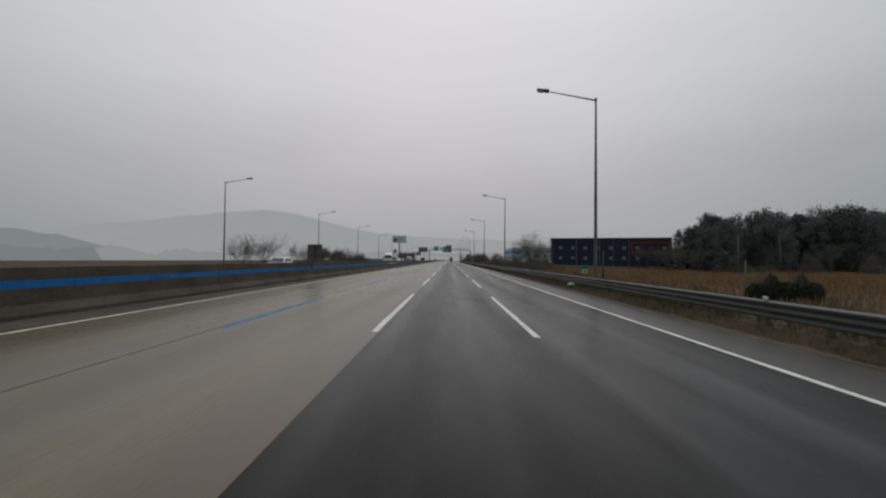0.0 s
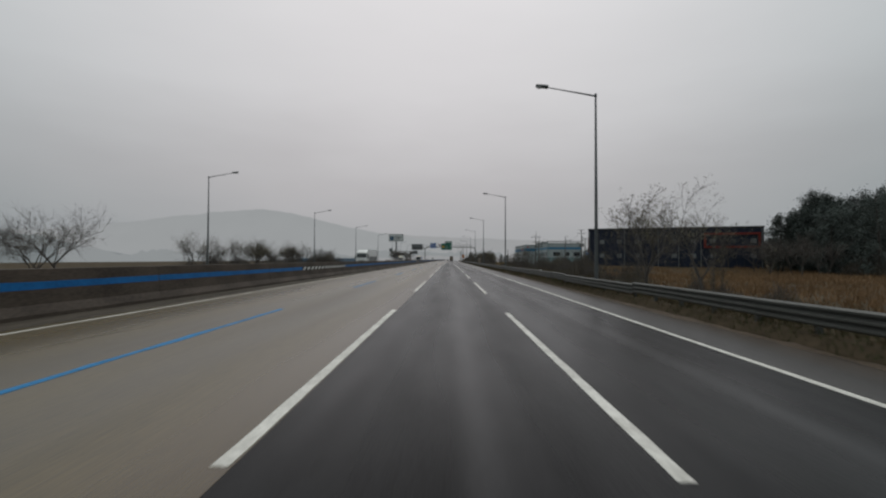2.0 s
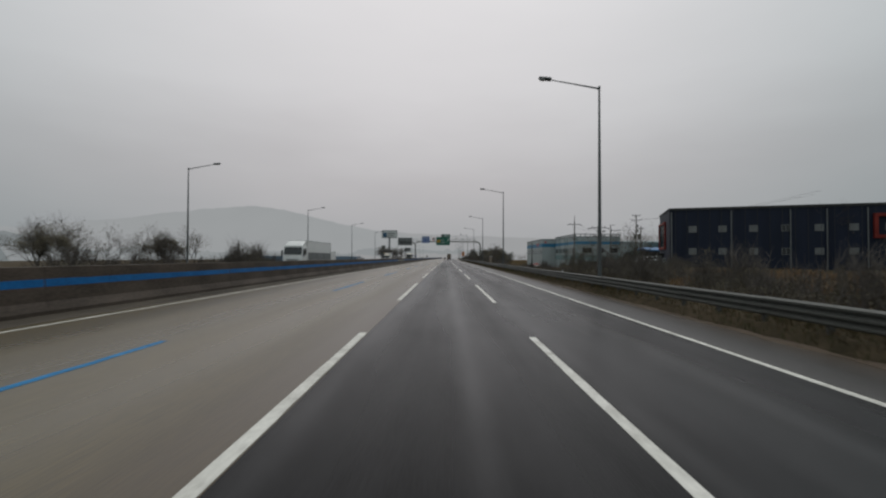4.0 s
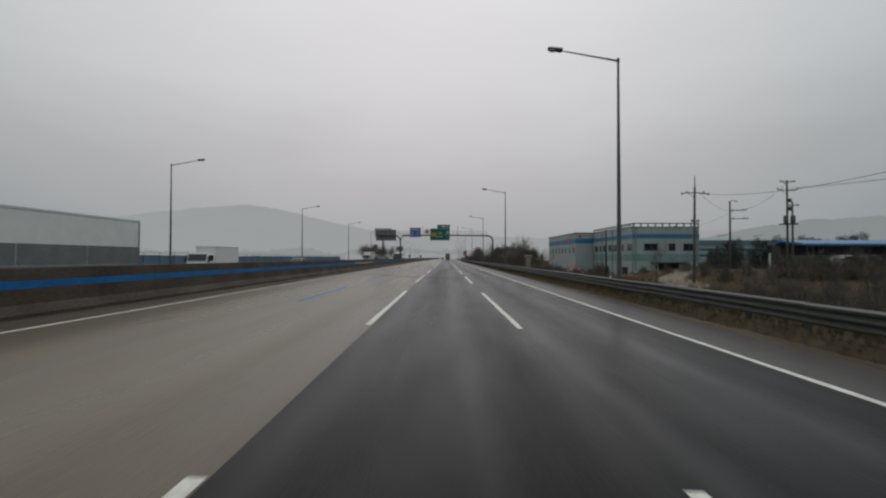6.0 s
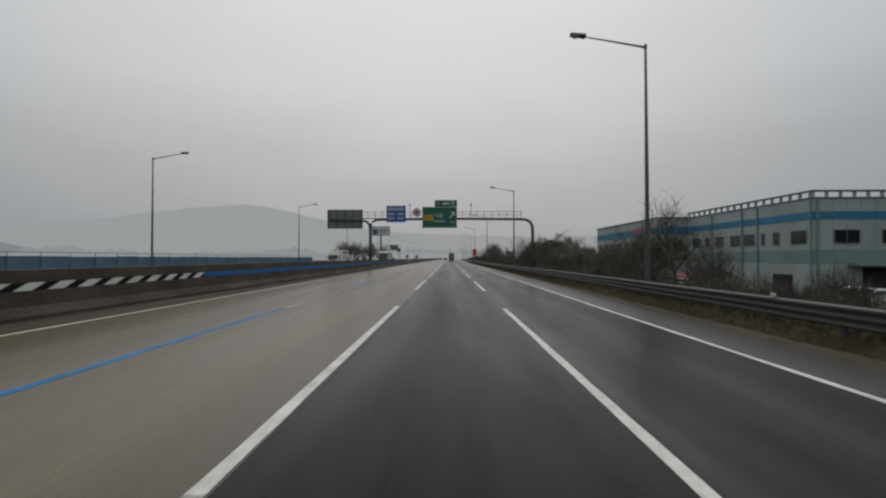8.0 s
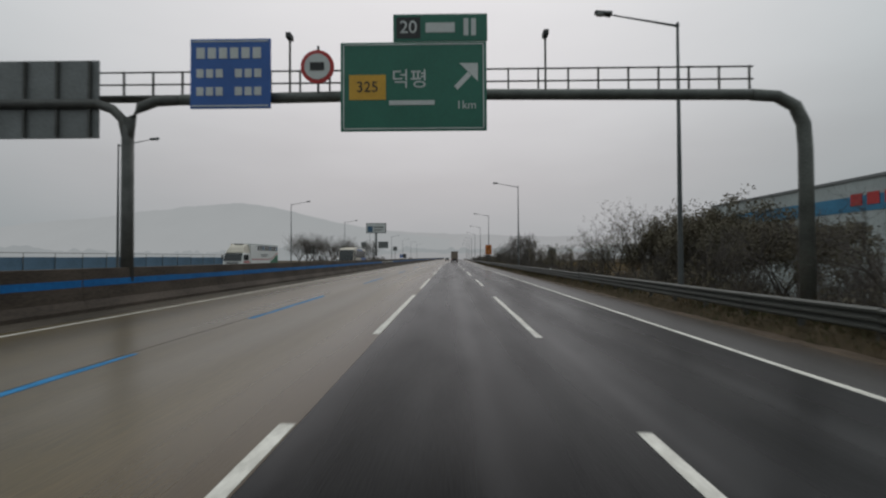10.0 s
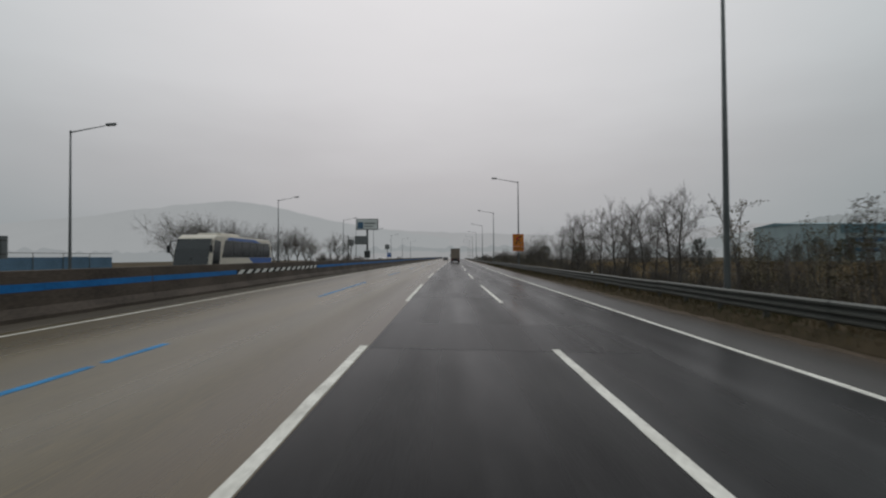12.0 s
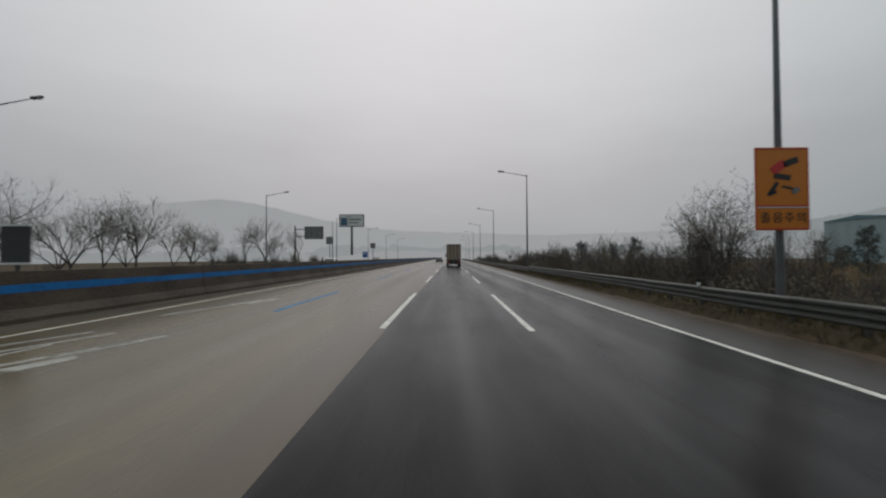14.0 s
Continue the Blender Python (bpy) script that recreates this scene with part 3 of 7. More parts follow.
def painted_band(y0, y1):
    """The band was painted by hand, so that its edges wander."""
    b = sweep(bmesh.new(), BAND, y0, y1, 0.5)
    for v in b.verts:
        v.co.z += 0.014 * noise.noise((v.co.y * 0.9, v.co.z * 14, 1)) + 0.008 * noise.noise((v.co.y * 2.7, v.co.z * 14, 8))
    return b


band = mesh_of("blue_band", painted_band(0.01, 9.965), BLUE_BAND)
HAZARDS = ((75.9, 13.1), (186.4, 13.3), (296.3, 13.4))
for k in range(-4, 37):
    y = k * 10.0
    turn = -math.degrees(math.atan((bend(y + 10) - bend(y)) / 10))
    ob = new("barrier_segment", segment)
    ob.matrix_basis, ob.parent = pose(bend(y), y, 0, 0, 0, turn), barrier
    pieces = [(y + 0.01, y + 9.965)]
    for hz, run in HAZARDS:
        cut = []
        for a, c in pieces:
            if hz + run <= a or hz >= c:
                cut.append((a, c))
            else:
                if hz > a + 0.05:
                    cut.append((a, hz - 0.005))
                if hz + run < c - 0.05:
                    cut.append((hz + run + 0.005, c))
        pieces = cut
    for a, c in pieces:
        if len(pieces) == 1 and c - a > 9.9:
            ob = new("blue_band", band)
            ob.matrix_basis = pose(bend(y), y, 0, 0, 0, turn)
        else:
            b = painted_band(a, c)
            for v in b.verts:
                v.co.x += shift(v.co.y) - bend(v.co.y)
            ob = new("blue_band", mesh_of("blue_band", b, BLUE_BAND))
        ob.parent = barrier
for hz, run in HAZARDS:
    b = sweep(bmesh.new(), BAND, hz, hz + run, 0.5)
    for v in b.verts:
        v.co.x += shift(v.co.y) - bend(v.co.y)
    part("black_band", b, BAND_BLACK, barrier)
    for j in range(14):
        b = bmesh.new()
        y = hz + 0.05 + (run - 0.95) / 13 * j
        q = [(face_x(z) + 0.008 + shift(y + d), y + d, z) for d, z in ((0, z0), (0.50, z0), (0.92, z1), (0.42, z1))]
        front, back = [b.verts.new(p) for p in q], [b.verts.new((p[0] - 0.02, p[1], p[2])) for p in q]
        b.faces.new(front)
        b.faces.new(back[::-1])
        for i in range(4):
            b.faces.new((front[i], front[(i + 1) % 4], back[(i + 1) % 4], back[i]))
        bmesh.ops.recalc_face_normals(b, faces=b.faces)
        part("white_stripe", b, BAND_WHITE, barrier)
far = bmesh.new()
sweep(far, PROFILE, 370, Y1, 15)
tagged(part("far_barrier", far, CONCRETE, barrier), kind="stuff")
far = bmesh.new()
sweep(far, BAND, 370, Y1, 15)
tagged(part("far_blue_band", far, BLUE_BAND, barrier), kind="stuff")

# ---- steel guard rail on the right shoulder ----
RAIL_X = 7.98
rail = thing("guard_rail", "weathered galvanised steel guard rail on short posts", "guard rail", kind="structure")
wave = [(0.0, 0.25), (-0.02, 0.26), (-0.085, 0.29), (-0.085, 0.33), (-0.012, 0.385), (-0.012, 0.40), (-0.085, 0.45), (-0.085, 0.49), (-0.012, 0.545), (-0.012, 0.56), (-0.08, 0.61), (-0.085, 0.66), (-0.02, 0.70), (0.0, 0.70)]
outline = wave + [(x + 0.03, z) for x, z in wave[::-1]]
panel = mesh_of("rail_panel", sweep(bmesh.new(), outline, 0, 4.02), RAIL_STEEL)
b = bmesh.new()
box(b, 0.03, 0.15, -0.05, 0.05, -0.75, 0.66, 0.012)
post = mesh_of("rail_post", b, GALV_DARK)
b = bmesh.new()
box(b, -0.02, 0.04, -0.07, 0.07, 0.36, 0.64, 0.01)
block = mesh_of("spacer_block", b, GALV_DARK)
b = bmesh.new()
box(b, -0.10, -0.02, -0.05, 0.05, 0.70, 0.80, 0.02)
reflector = mesh_of("reflector", b, SIGN_WHITE)
rng = random.Random(8)


def rail_z(y):
    return 0.045 - 0.015 * smooth01(90, 130, y)


for k in range(-5, 92):
    y = k * 4.0
    dip = rng.uniform(-0.008, 0.008)
    if 63.9 < y < 72.1:
        dip = -0.07
    ob = new("rail_panel", panel)
    ob.parent = rail
    ob.matrix_basis = pose(RAIL_X + bend(y) + 0.003 * (k % 2), y, rail_z(y) + dip, rng.uniform(-0.2, 0.2), rng.uniform(-1.5, 1.5), rng.uniform(-0.12, 0.12) - math.degrees((bend(y + 4) - bend(y)) / 4))
    for j in (0.15, 2.15):
        ob = new("rail_post", post)
        ob.parent, ob.location = rail, (RAIL_X + 0.02 + bend(y), y + j, rail_z(y))
        ob = new("spacer_block", block)
        ob.parent, ob.location = rail, (RAIL_X + 0.02 + bend(y), y + j, rail_z(y))
    if k % 9 == 3:
        ob = new("reflector", reflector)
        ob.parent, ob.location = rail, (RAIL_X + bend(y), y, rail_z(y))
far = bmesh.new()
sweep(far, [(RAIL_X + x, z - 0.10) for x, z in outline], 368, Y1, 15)
tagged(part("far_rail", far, RAIL_STEEL, rail), kind="stuff")
b = bmesh.new()
sweep(b, [(-26.5 + x, z + 0.0) for x, z in ((0, 0.3), (0.08, 0.36), (0, 0.45), (0.08, 0.55), (0, 0.66), (-0.03, 0.66), (-0.03, 0.3))], Y0, Y1, 15)
far_rail = thing("guard_rail", "steel guard rail beyond the opposite carriageway", "guard rail", kind="structure")
part("rail_beam", b, GALV, far_rail)
for k in range(-5, 120):
    ob = new("rail_post", post)
    ob.parent, ob.location = far_rail, (-26.66 + bend(k * 4.0), k * 4.0, 0.0)

# ---- hills with rain haze painted into their glow ----
def ridge(name, y, pts, material, label):
    b = bmesh.new()
    xs = np.linspace(pts[0][0], pts[-1][0], 160)
    zs = np.interp(xs, [p[0] for p in pts], [p[1] for p in pts])
    top = [b.verts.new((x, y + 60 * noise.noise((x * 0.004, 2, 0)), z + 5 * noise.noise((x * 0.02, y, 0)) + 2.5 * noise.noise((x * 0.09, y, 3)))) for x, z in zip(xs, zs)]
    foot = [b.verts.new((x, y - 260, -8)) for x in xs]
    heel = [b.verts.new((x, y + 260, -8)) for x in xs]
    for i in range(len(xs) - 1):
        b.faces.new((foot[i], foot[i + 1], top[i + 1], top[i]))
        b.faces.new((top[i], top[i + 1], heel[i + 1], heel[i]))
    return tagged(part(name, b, material, smooth=True), label, "hill", kind="structure")


ridge("backdrop_hill", 1750, [(-2600, 60), (-2000, 120), (-1500, 105), (-1150, 140), (-860, 172), (-680, 182), (-540, 160), (-400, 125), (-250, 95), (0, 60)], HILL, "wooded hill veiled by painted-in rain haze")
ridge("backdrop_hillock", 830, [(-1700, 30), (-1300, 44), (-1000, 62), (-800, 52), (-690, 40), (-620, 22), (-560, -6)], HILL_NEAR, "low wooded hill dimmed by painted-in rain haze")
ridge("backdrop_hill_right", 1200, [(330, -6), (450, 22), (600, 52), (720, 74), (850, 90), (1100, 100), (1500, 125), (2000, 90)], HILL_RIGHT, "wooded hill beyond the works, dimmed by painted-in rain haze")
ridge("backdrop_hill_far", 2500, [(-2600, 90), (-900, 130), (-500, 150), (-200, 125), (100, 112), (500, 100), (900, 110), (1500, 150), (2200, 180), (3000, 150)], HILL_FAR, "far ridge fading into painted-in low cloud haze")


def treeline(name, a, c, top, material, label):
    """A far belt of woods from a to c with an uneven crest, its haze in the glow."""
    b = bmesh.new()
    a, c = Vector((*a, 0)), Vector((*c, 0))
    n = max(40, int((c - a).length / 3))
    side = (c - a).normalized().cross(Vector((0, 0, 1)))
    rows = []
    for i in range(n + 1):
        p = a.lerp(c, i / n)
        z = top * (0.62 + 0.5 * noise.noise((i * 0.05, top, 1)) + 0.22 * noise.noise((i * 0.33, top, 5)))
        rows.append([b.verts.new(p + side * s + Vector((0, 0, h))) for s, h in ((-12, -4), (-3, z * 0.8), (0, z), (3, z * 0.8), (12, -4))])
    for r0, r1 in zip(rows, rows[1:]):
        for k in range(4):
            b.faces.new((r0[k], r0[k + 1], r1[k + 1], r1[k]))
    return tagged(part(name, b, material, smooth=True), label, "woods", kind="structure")


treeline("backdrop_treeline", (-330, 430), (-330, 900), 15, VEILED_WOOD, "far belt of woods nearly lost in painted-in rain haze")
treeline("backdrop_treeline", (-330, -250), (-330, 430), 15, FAR_WOOD, "far belt of woods veiled by painted-in rain haze")
treeline("backdrop_treeline", (-330, 900), (300, 900), 22, VEILED_WOOD, "far belt of woods veiled by painted-in rain haze")
# added pale band: its glow stands in for mist and hides dark far ground
treeline("backdrop_woods", (-110, 660), (130, 660), 9, MIST_BAND, "pale glowing band shaped as woods, standing in for far mist")
treeline("backdrop_treeline", (300, 900), (330, 240), 20, VEILED_WOOD, "far belt of woods veiled by painted-in rain haze")
# ---- street lamps ----
def street_lamp():
    t = thing("street_lamp", "tall grey steel street lamp with a single arm", "street lamp", group="street lamps")
    b = bmesh.new()
    tube(b, [(0, 0, -0.3), (0, 0, 1.2), (0, 0, 6), (0, 0, 11.55)], [0.112, 0.105, 0.083, 0.052], 12)
    part("pole", b, POLE, t, smooth=True)
    b = bmesh.new()
    box(b, -0.19, 0.19, -0.19, 0.19, -0.5, 0.34, 0.02)
    part("base_plate", b, CONCRETE, t)
    part("access_door", boxm(-0.135, -0.10, -0.06, 0.06, 0.7, 1.15, 0.008), GALV_DARK, t)
    b = bmesh.new()
    tube(b, [(0.05, 0, 11.42), (-0.1, 0, 11.5), (-1.3, 0, 11.72), (-2.75, 0, 11.98)], [0.05, 0.05, 0.038, 0.028], 8)
    part("arm", b, POLE, t, smooth=True)
    b = bmesh.new()
    tube(b, [(0, 0, 11.5), (0, 0, 11.62)], [0.075, 0.055], 10)
    part("pole_cap", b, POLE, t)
    head = bmesh.new()
    prism(head, [(-0.13, 0), (-0.17, 0.06), (-0.10, 0.17), (0.10, 0.17), (0.17, 0.06), (0.13, 0)], 0, 0.68)
    for v in head.verts:
        if v.co.x < 0.1:
            v.co.y *= 0.7
            v.co.z *= 0.75
    soften(head, 0.02)
    bmesh.ops.transform(head, verts=head.verts, matrix=pose(-3.32, 0, 12.02, 0, 9, 0))
    h = part("head", head, POLE, t, smooth=True)
    lens = bmesh.new()
    bmesh.ops.create_uvsphere(lens, u_segments=12, v_segments=6, radius=0.14)
    bmesh.ops.transform(lens, verts=lens.verts, matrix=pose(-3.08, 0, 12.0) @ Matrix.Diagonal((1.6, 0.9, 0.7, 1)))
    part("lens", lens, LENS, h, smooth=True)
    return t


first_lamp = street_lamp()
first_lamp.matrix_basis = pose(8.11, 26.36, -0.75)
for x, y in ((8.2, -17), (8.20, 69.85), (8.47, 114.0), (8.26, 155.8), (8.80, 201.2), (9.30, 246.2), (9.18, 289.65), (8.86, 333.4), (8.9, 375.2), (8.8, 416.6), (8.8, 460.0), (8.8, 503.0), (8.8, 546.0), (8.8, 589.0)):
    copy_thing(first_lamp, pose(x + bend(y) * (y > 340), y, -0.72 + 0.2 * smooth01(90, 115, y)))
for x, y in ((-27.1, 14.6), (-27.2, 56.35), (-26.75, 95.8), (-26.6, 136.6), (-27.05, 180.2), (-27.15, 223.5), (-26.75, 264.9), (-27.18, 307.7), (-27.2, 349.1), (-26.0, 390.2), (-25.4, 433.0), (-24.8, 476.0), (-24.2, 519.0), (-23.5, 562.0)):
    copy_thing(first_lamp, pose(x, y, -0.74 + 0.12 * smooth01(150, 220, y), 0, 0, 180))

# ---- sign gantry over the road ----
def plate(parent, name, x0, x1, z0, z1, y, material, back=SIGN_BACK, label=""):
    """A sign face with a folded rim; it faces the oncoming camera (-y)."""
    p = part(name, boxm(x0, x1, y - 0.03, y + 0.03, z0, z1, 0.012), material, parent, label)
    for za in (z0 + (z1 - z0) * 0.25, z0 + (z1 - z0) * 0.75):
        part("stiffener", boxm(x0 + 0.1, x1 - 0.1, y + 0.03, y + 0.10, za - 0.05, za + 0.05), back, p)
    return p


def writing(parent, text, x, z, size, y, material, rot=0.0):
    """Raised lettering in the built-in font, turned towards the road users."""
    cu = bpy.data.curves.new("lettering", "FONT")
    cu.body, cu.size, cu.extrude, cu.align_x, cu.align_y = text, size, 0.006, "CENTER", "CENTER"
    tmp = bpy.data.objects.new("lettering", cu)
    scene.collection.objects.link(tmp)
    me = bpy.data.meshes.new_from_object(tmp.evaluated_get(bpy.context.evaluated_depsgraph_get()))
    bpy.data.objects.remove(tmp)
    me.materials.clear()
    me.materials.append(material)
    ob = new("lettering", me)
    ob.parent = parent
    ob.matrix_basis = pose(x, y, z, 90, 0, 0) @ pose(0, 0, 0, 0, 0, rot)
    return ob


def bar(parent, x0, x1, z0, z1, y, material, name="bar"):
    return part(name, boxm(x0, x1, y - 0.012, y + 0.004, z0, z1), material, parent)


GY = 242.0
gantry = thing("sign_gantry", "grey steel sign gantry spanning the carriageway on two posts", "sign gantry", pose(0, GY, 0))
b = bmesh.new()
tube(b, [(-10.1, 0, 0.9), (-10.1, 0, 3), (-10.1, 0, 5.9)], [0.19, 0.18, 0.17], 14)
part("left_post", b, GALV_DARK, gantry, smooth=True)
b = bmesh.new()
tube(b, [(-10.1, 0, 5.4), (-10.02, 0, 6.1), (-9.7, 0, 6.5), (-9.2, 0, 6.68), (-8.3, 0, 6.72)], [0.16] * 5, 12)
part("left_elbow", b, GALV_DARK, gantry, smooth=True)
b = bmesh.new()
tube(b, [(-10.1, 0, 5.4), (-10.25, 0, 6.1), (-10.6, 0, 6.45), (-11.1, 0, 6.62), (-15.2, 0, 6.66)], [0.15] * 5, 12)
part("left_arm", b, GALV_DARK, gantry, smooth=True)
b = bmesh.new()
tube(b, [(-8.4, 0, 6.72), (0, 0, 6.82), (9.6, 0, 6.72)], [0.17] * 3, 12)
part("beam", b, GALV, gantry, smooth=True)
b = bmesh.new()
tube(b, [(9.5, 0, 6.72), (10.3, 0, 6.66), (10.85, 0, 6.35), (11.1, 0, 5.8), (11.15, 0, 5.0), (11.15, 0, -0.8)], [0.18, 0.18, 0.19, 0.2, 0.2, 0.22], 14)
part("right_post", b, GALV, gantry, smooth=True)
part("footing", boxm(10.7, 11.6, -0.45, 0.45, -1.2, -0.1, 0.04), CONCRETE, gantry)
for z in (7.35, 7.75):
    b = bmesh.new()
    tube(b, [(-12.5, 0.35, z), (9.8, 0.35, z)], 0.028, 6)
    part("handrail", b, GALV_DARK, gantry)
for k in range(24):
    x = -12.4 + k * 0.96
    part("handrail_post", boxm(x - 0.025, x + 0.025, 0.32, 0.38, 6.8, 7.78), GALV_DARK, gantry)
part("walkway", boxm(-12.6, 9.9, 0.1, 0.65, 6.86, 6.92), GALV_DARK, gantry)
for x in (-4.9, 3.1):
    b = bmesh.new()
    tube(b, [(x, -0.1, 6.8), (x, -0.1, 8.7)], 0.035, 6)
    part("camera_pole", b, GALV_DARK, gantry)
    part("camera_box", boxm(x - 0.08, x + 0.08, -0.3, 0.02, 8.55, 8.72, 0.02), DARK_STEEL, gantry)
# the sign for the other direction, seen from behind
p = plate(gantry, "sign_back", -15.75, -11.1, 5.55, 8.05, 0.1, SIGN_BACK, label="blank grey aluminium back of a sign")
for k in range(5):
    part("rib", boxm(-15.6 + k * 1.05, -15.52 + k * 1.05, -0.02, 0.075, 5.6, 8.0), GALV_DARK, p)
part("cross_rail", boxm(-15.7, -11.15, -0.06, 0.07, 6.62, 6.74), GALV_DARK, p)
# blue direction sign
p = plate(gantry, "blue_sign", -7.92, -5.42, 6.33, 8.50, -0.32, BLUE_SIGN, label="blue traffic sign with rows of white writing")
part("border", boxm(-7.86, -5.48, -0.36, -0.345, 8.40, 8.44), SIGN_WHITE, p)
part("border", boxm(-7.86, -5.48, -0.36, -0.345, 6.39, 6.43), SIGN_WHITE, p)
for z, h, cells in ((8.05, 0.34, 6), (7.42, 0.26, 7), (6.86, 0.26, 7)):
    for k in range(cells):
        if cells == 7 and k == 3:
            continue
        w = 2.1 / cells
        x = -7.72 + k * w
        bar(p, x, x + w * 0.72, z - h / 2, z + h / 2, -0.352, SIGN_WHITE)
# green exit sign with its number plate
p = plate(gantry, "green_sign", -3.25, 1.25, 5.58, 8.33, -0.32, GREEN_SIGN, label="green exit sign with an arrow and a yellow route panel")
for z in (8.24, 5.64):
    part("border", boxm(-3.17, 1.17, -0.36, -0.345, z, z + 0.035), SIGN_WHITE, p)
for x in (-3.17, 1.135):
    part("border", boxm(x, x + 0.035, -0.36, -0.345, 5.64, 8.275), SIGN_WHITE, p)
part("route_panel", boxm(-2.98, -1.85, -0.365, -0.345, 6.55, 7.32), SIGN_YELLOW, p)
writing(p, "325", -2.42, 6.93, 0.46, -0.372, SIGN_BLACK)
writing(p, "덕평", -1.12, 7.15, 0.62, -0.358, SIGN_WHITE)
bar(p, -1.75, -0.35, 6.38, 6.52, -0.352, SIGN_WHITE)
b = bmesh.new()
for q in ([(0.25, 6.95), (0.36, 6.84), (0.78, 7.28), (0.67, 7.39)], [(0.42, 7.66), (0.98, 7.66), (0.98, 7.10), (0.80, 7.28), (0.60, 7.48)]):
    f = [b.verts.new((x, -0.356, z)) for x, z in q]
    g = [b.verts.new((x, -0.34, z)) for x, z in q]
    b.faces.new(f)
    for i in range(len(q)):
        b.faces.new((f[i], f[(i + 1) % len(q)], g[(i + 1) % len(q)], g[i]))
bmesh.ops.recalc_face_normals(b, faces=b.faces)
part("arrow", b, SIGN_WHITE, p)
writing(p, "1km", 0.62, 6.36, 0.36, -0.358, SIGN_WHITE)
p = plate(gantry, "exit_plate", -1.62, 1.28, 8.35, 9.20, -0.32, GREEN_SIGN, label="small green exit number plate")
part("number_panel", boxm(-1.52, -0.78, -0.36, -0.345, 8.44, 9.10), SIGN_BLACK, p)
writing(p, "20", -1.15, 8.77, 0.55, -0.368, SIGN_WHITE)
bar(p, -0.62, 0.28, 8.62, 8.92, -0.352, SIGN_WHITE)
for x in (0.55, 0.78):
    bar(p, x, x + 0.15, 8.52, 9.04, -0.352, SIGN_WHITE)
# round speed limit sign
b = disc(bmesh.new(), (-3.98, -0.28, 7.62), (0, 1, 0), 0.52, 0.05, 28)
p = part("speed_sign", b, SIGN_RED, gantry, "round speed limit sign with a red rim")
part("sign_face", disc(bmesh.new(), (-3.98, -0.31, 7.62), (0, 1, 0), 0.40, 0.03, 28), SIGN_WHITE, p)
bar(p, -4.2, -3.76, 7.5, 7.74, -0.335, SIGN_BLACK)
b = bmesh.new()
tube(b, [(-3.98, -0.2, 6.85), (-3.98, -0.2, 8.3)], 0.04, 6)
part("bracket", b, GALV_DARK, gantry)

# ---- orange warning board on a lamp pole ----
board = thing("warning_sign", "orange warning board with a dark pictogram, clamped to a lamp pole", "traffic sign", pose(8.8, 333.4, 0))
p = part("panel", boxm(-0.70, 0.66, -0.22, -0.19, 2.32, 4.46, 0.01), ORANGE_SIGN, board)
for z in (4.41, 2.34):
    bar(p, -0.69, 0.67, z, z + 0.03, -0.222, SIGN_RED, "rim")
for x in (-0.69, 0.655):
    bar(p, x, x + 0.02, 2.35, 4.43, -0.222, SIGN_RED, "rim")
bar(p, -0.67, 0.65, 2.935, 2.965, -0.222, SIGN_RED, "line")
bar(p, -0.67, 0.65, 2.90, 2.925, -0.222, SIGN_WHITE, "line")
for cx, cz, w, h, rot, mt in ((-0.1, 3.95, 0.40, 0.22, 35, SIGN_RED), (0.22, 4.08, 0.40, 0.16, 20, SIGN_BLACK), (0.0, 3.70, 0.42, 0.14, -8, SIGN_BLACK), (-0.22, 3.42, 0.34, 0.10, 55, SIGN_BLACK), (-0.27, 3.28, 0.24, 0.09, 20, SIGN_BLACK), (0.14, 3.42, 0.30, 0.06, -12, SIGN_BLACK), (0.34, 3.34, 0.20, 0.12, 40, SIGN_BACK)):
    b = boxm(-w / 2, w / 2, -0.012, 0.004, -h / 2, h / 2, 0.003)
    bmesh.ops.transform(b, verts=b.verts, matrix=Matrix.Translation((cx, -0.222, cz)) @ Matrix.Rotation(radians(-rot), 4, "Y"))
    part("pictogram", b, mt, p)
for k, syllable in enumerate("졸음주의"):
    writing(p, syllable, -0.45 + 0.31 * k, 2.63, 0.30, -0.226, SIGN_BLACK)
for z in (2.8, 4.0):
    b = bmesh.new()
    tube(b, [(0, 0, z - 0.05), (0, 0, z + 0.05)], 0.135, 12)
    part("clamp", b, GALV, board)
    part("clamp_arm", boxm(-0.5, 0.5, -0.19, -0.09, z - 0.04, z + 0.04), GALV_DARK, board)


# ---- boards on the median and signs beyond it ----
def median_board(y, h, w, face, band, out, label):
    """A board whose panel reaches out from a post on top of the barrier towards the road."""
    t = thing("median_sign", label, "traffic sign", pose(-9.98, y, 0), group="median boards")
    b = bmesh.new()
    tube(b, [(out * 0.6, 0, 1.0), (out * 0.6, 0, 1.5), (out, 0, 1.56), (out, 0, 1.55 + h)], 0.045, 8)
    part("post", b, DARK_STEEL, t)
    p = part("panel", boxm(out - w, out + w, -0.07, -0.045, 1.58, 1.58 + h, 0.01), face, t)
    for k in range(3 if face is TARP_DARK else 2):
        z = 1.58 + (h - 0.05) * k / (2 if face is TARP_DARK else 1)
        part("batten", boxm(out - w, out + w, -0.10, -0.068, z, z + 0.045), band, p)
    for x in (out - w, out + w - 0.05) if face is TARP_DARK else ():
        part("edge", boxm(x, x + 0.05, -0.095, -0.069, 1.62, 1.53 + h), DARK_STEEL, p)
    if face is TARP_DARK:
        part("spine", boxm(out - 0.09, out + 0.09, -0.115, -0.071, 1.62, 1.53 + h, 0.01), DARK_STEEL, p)
    return t


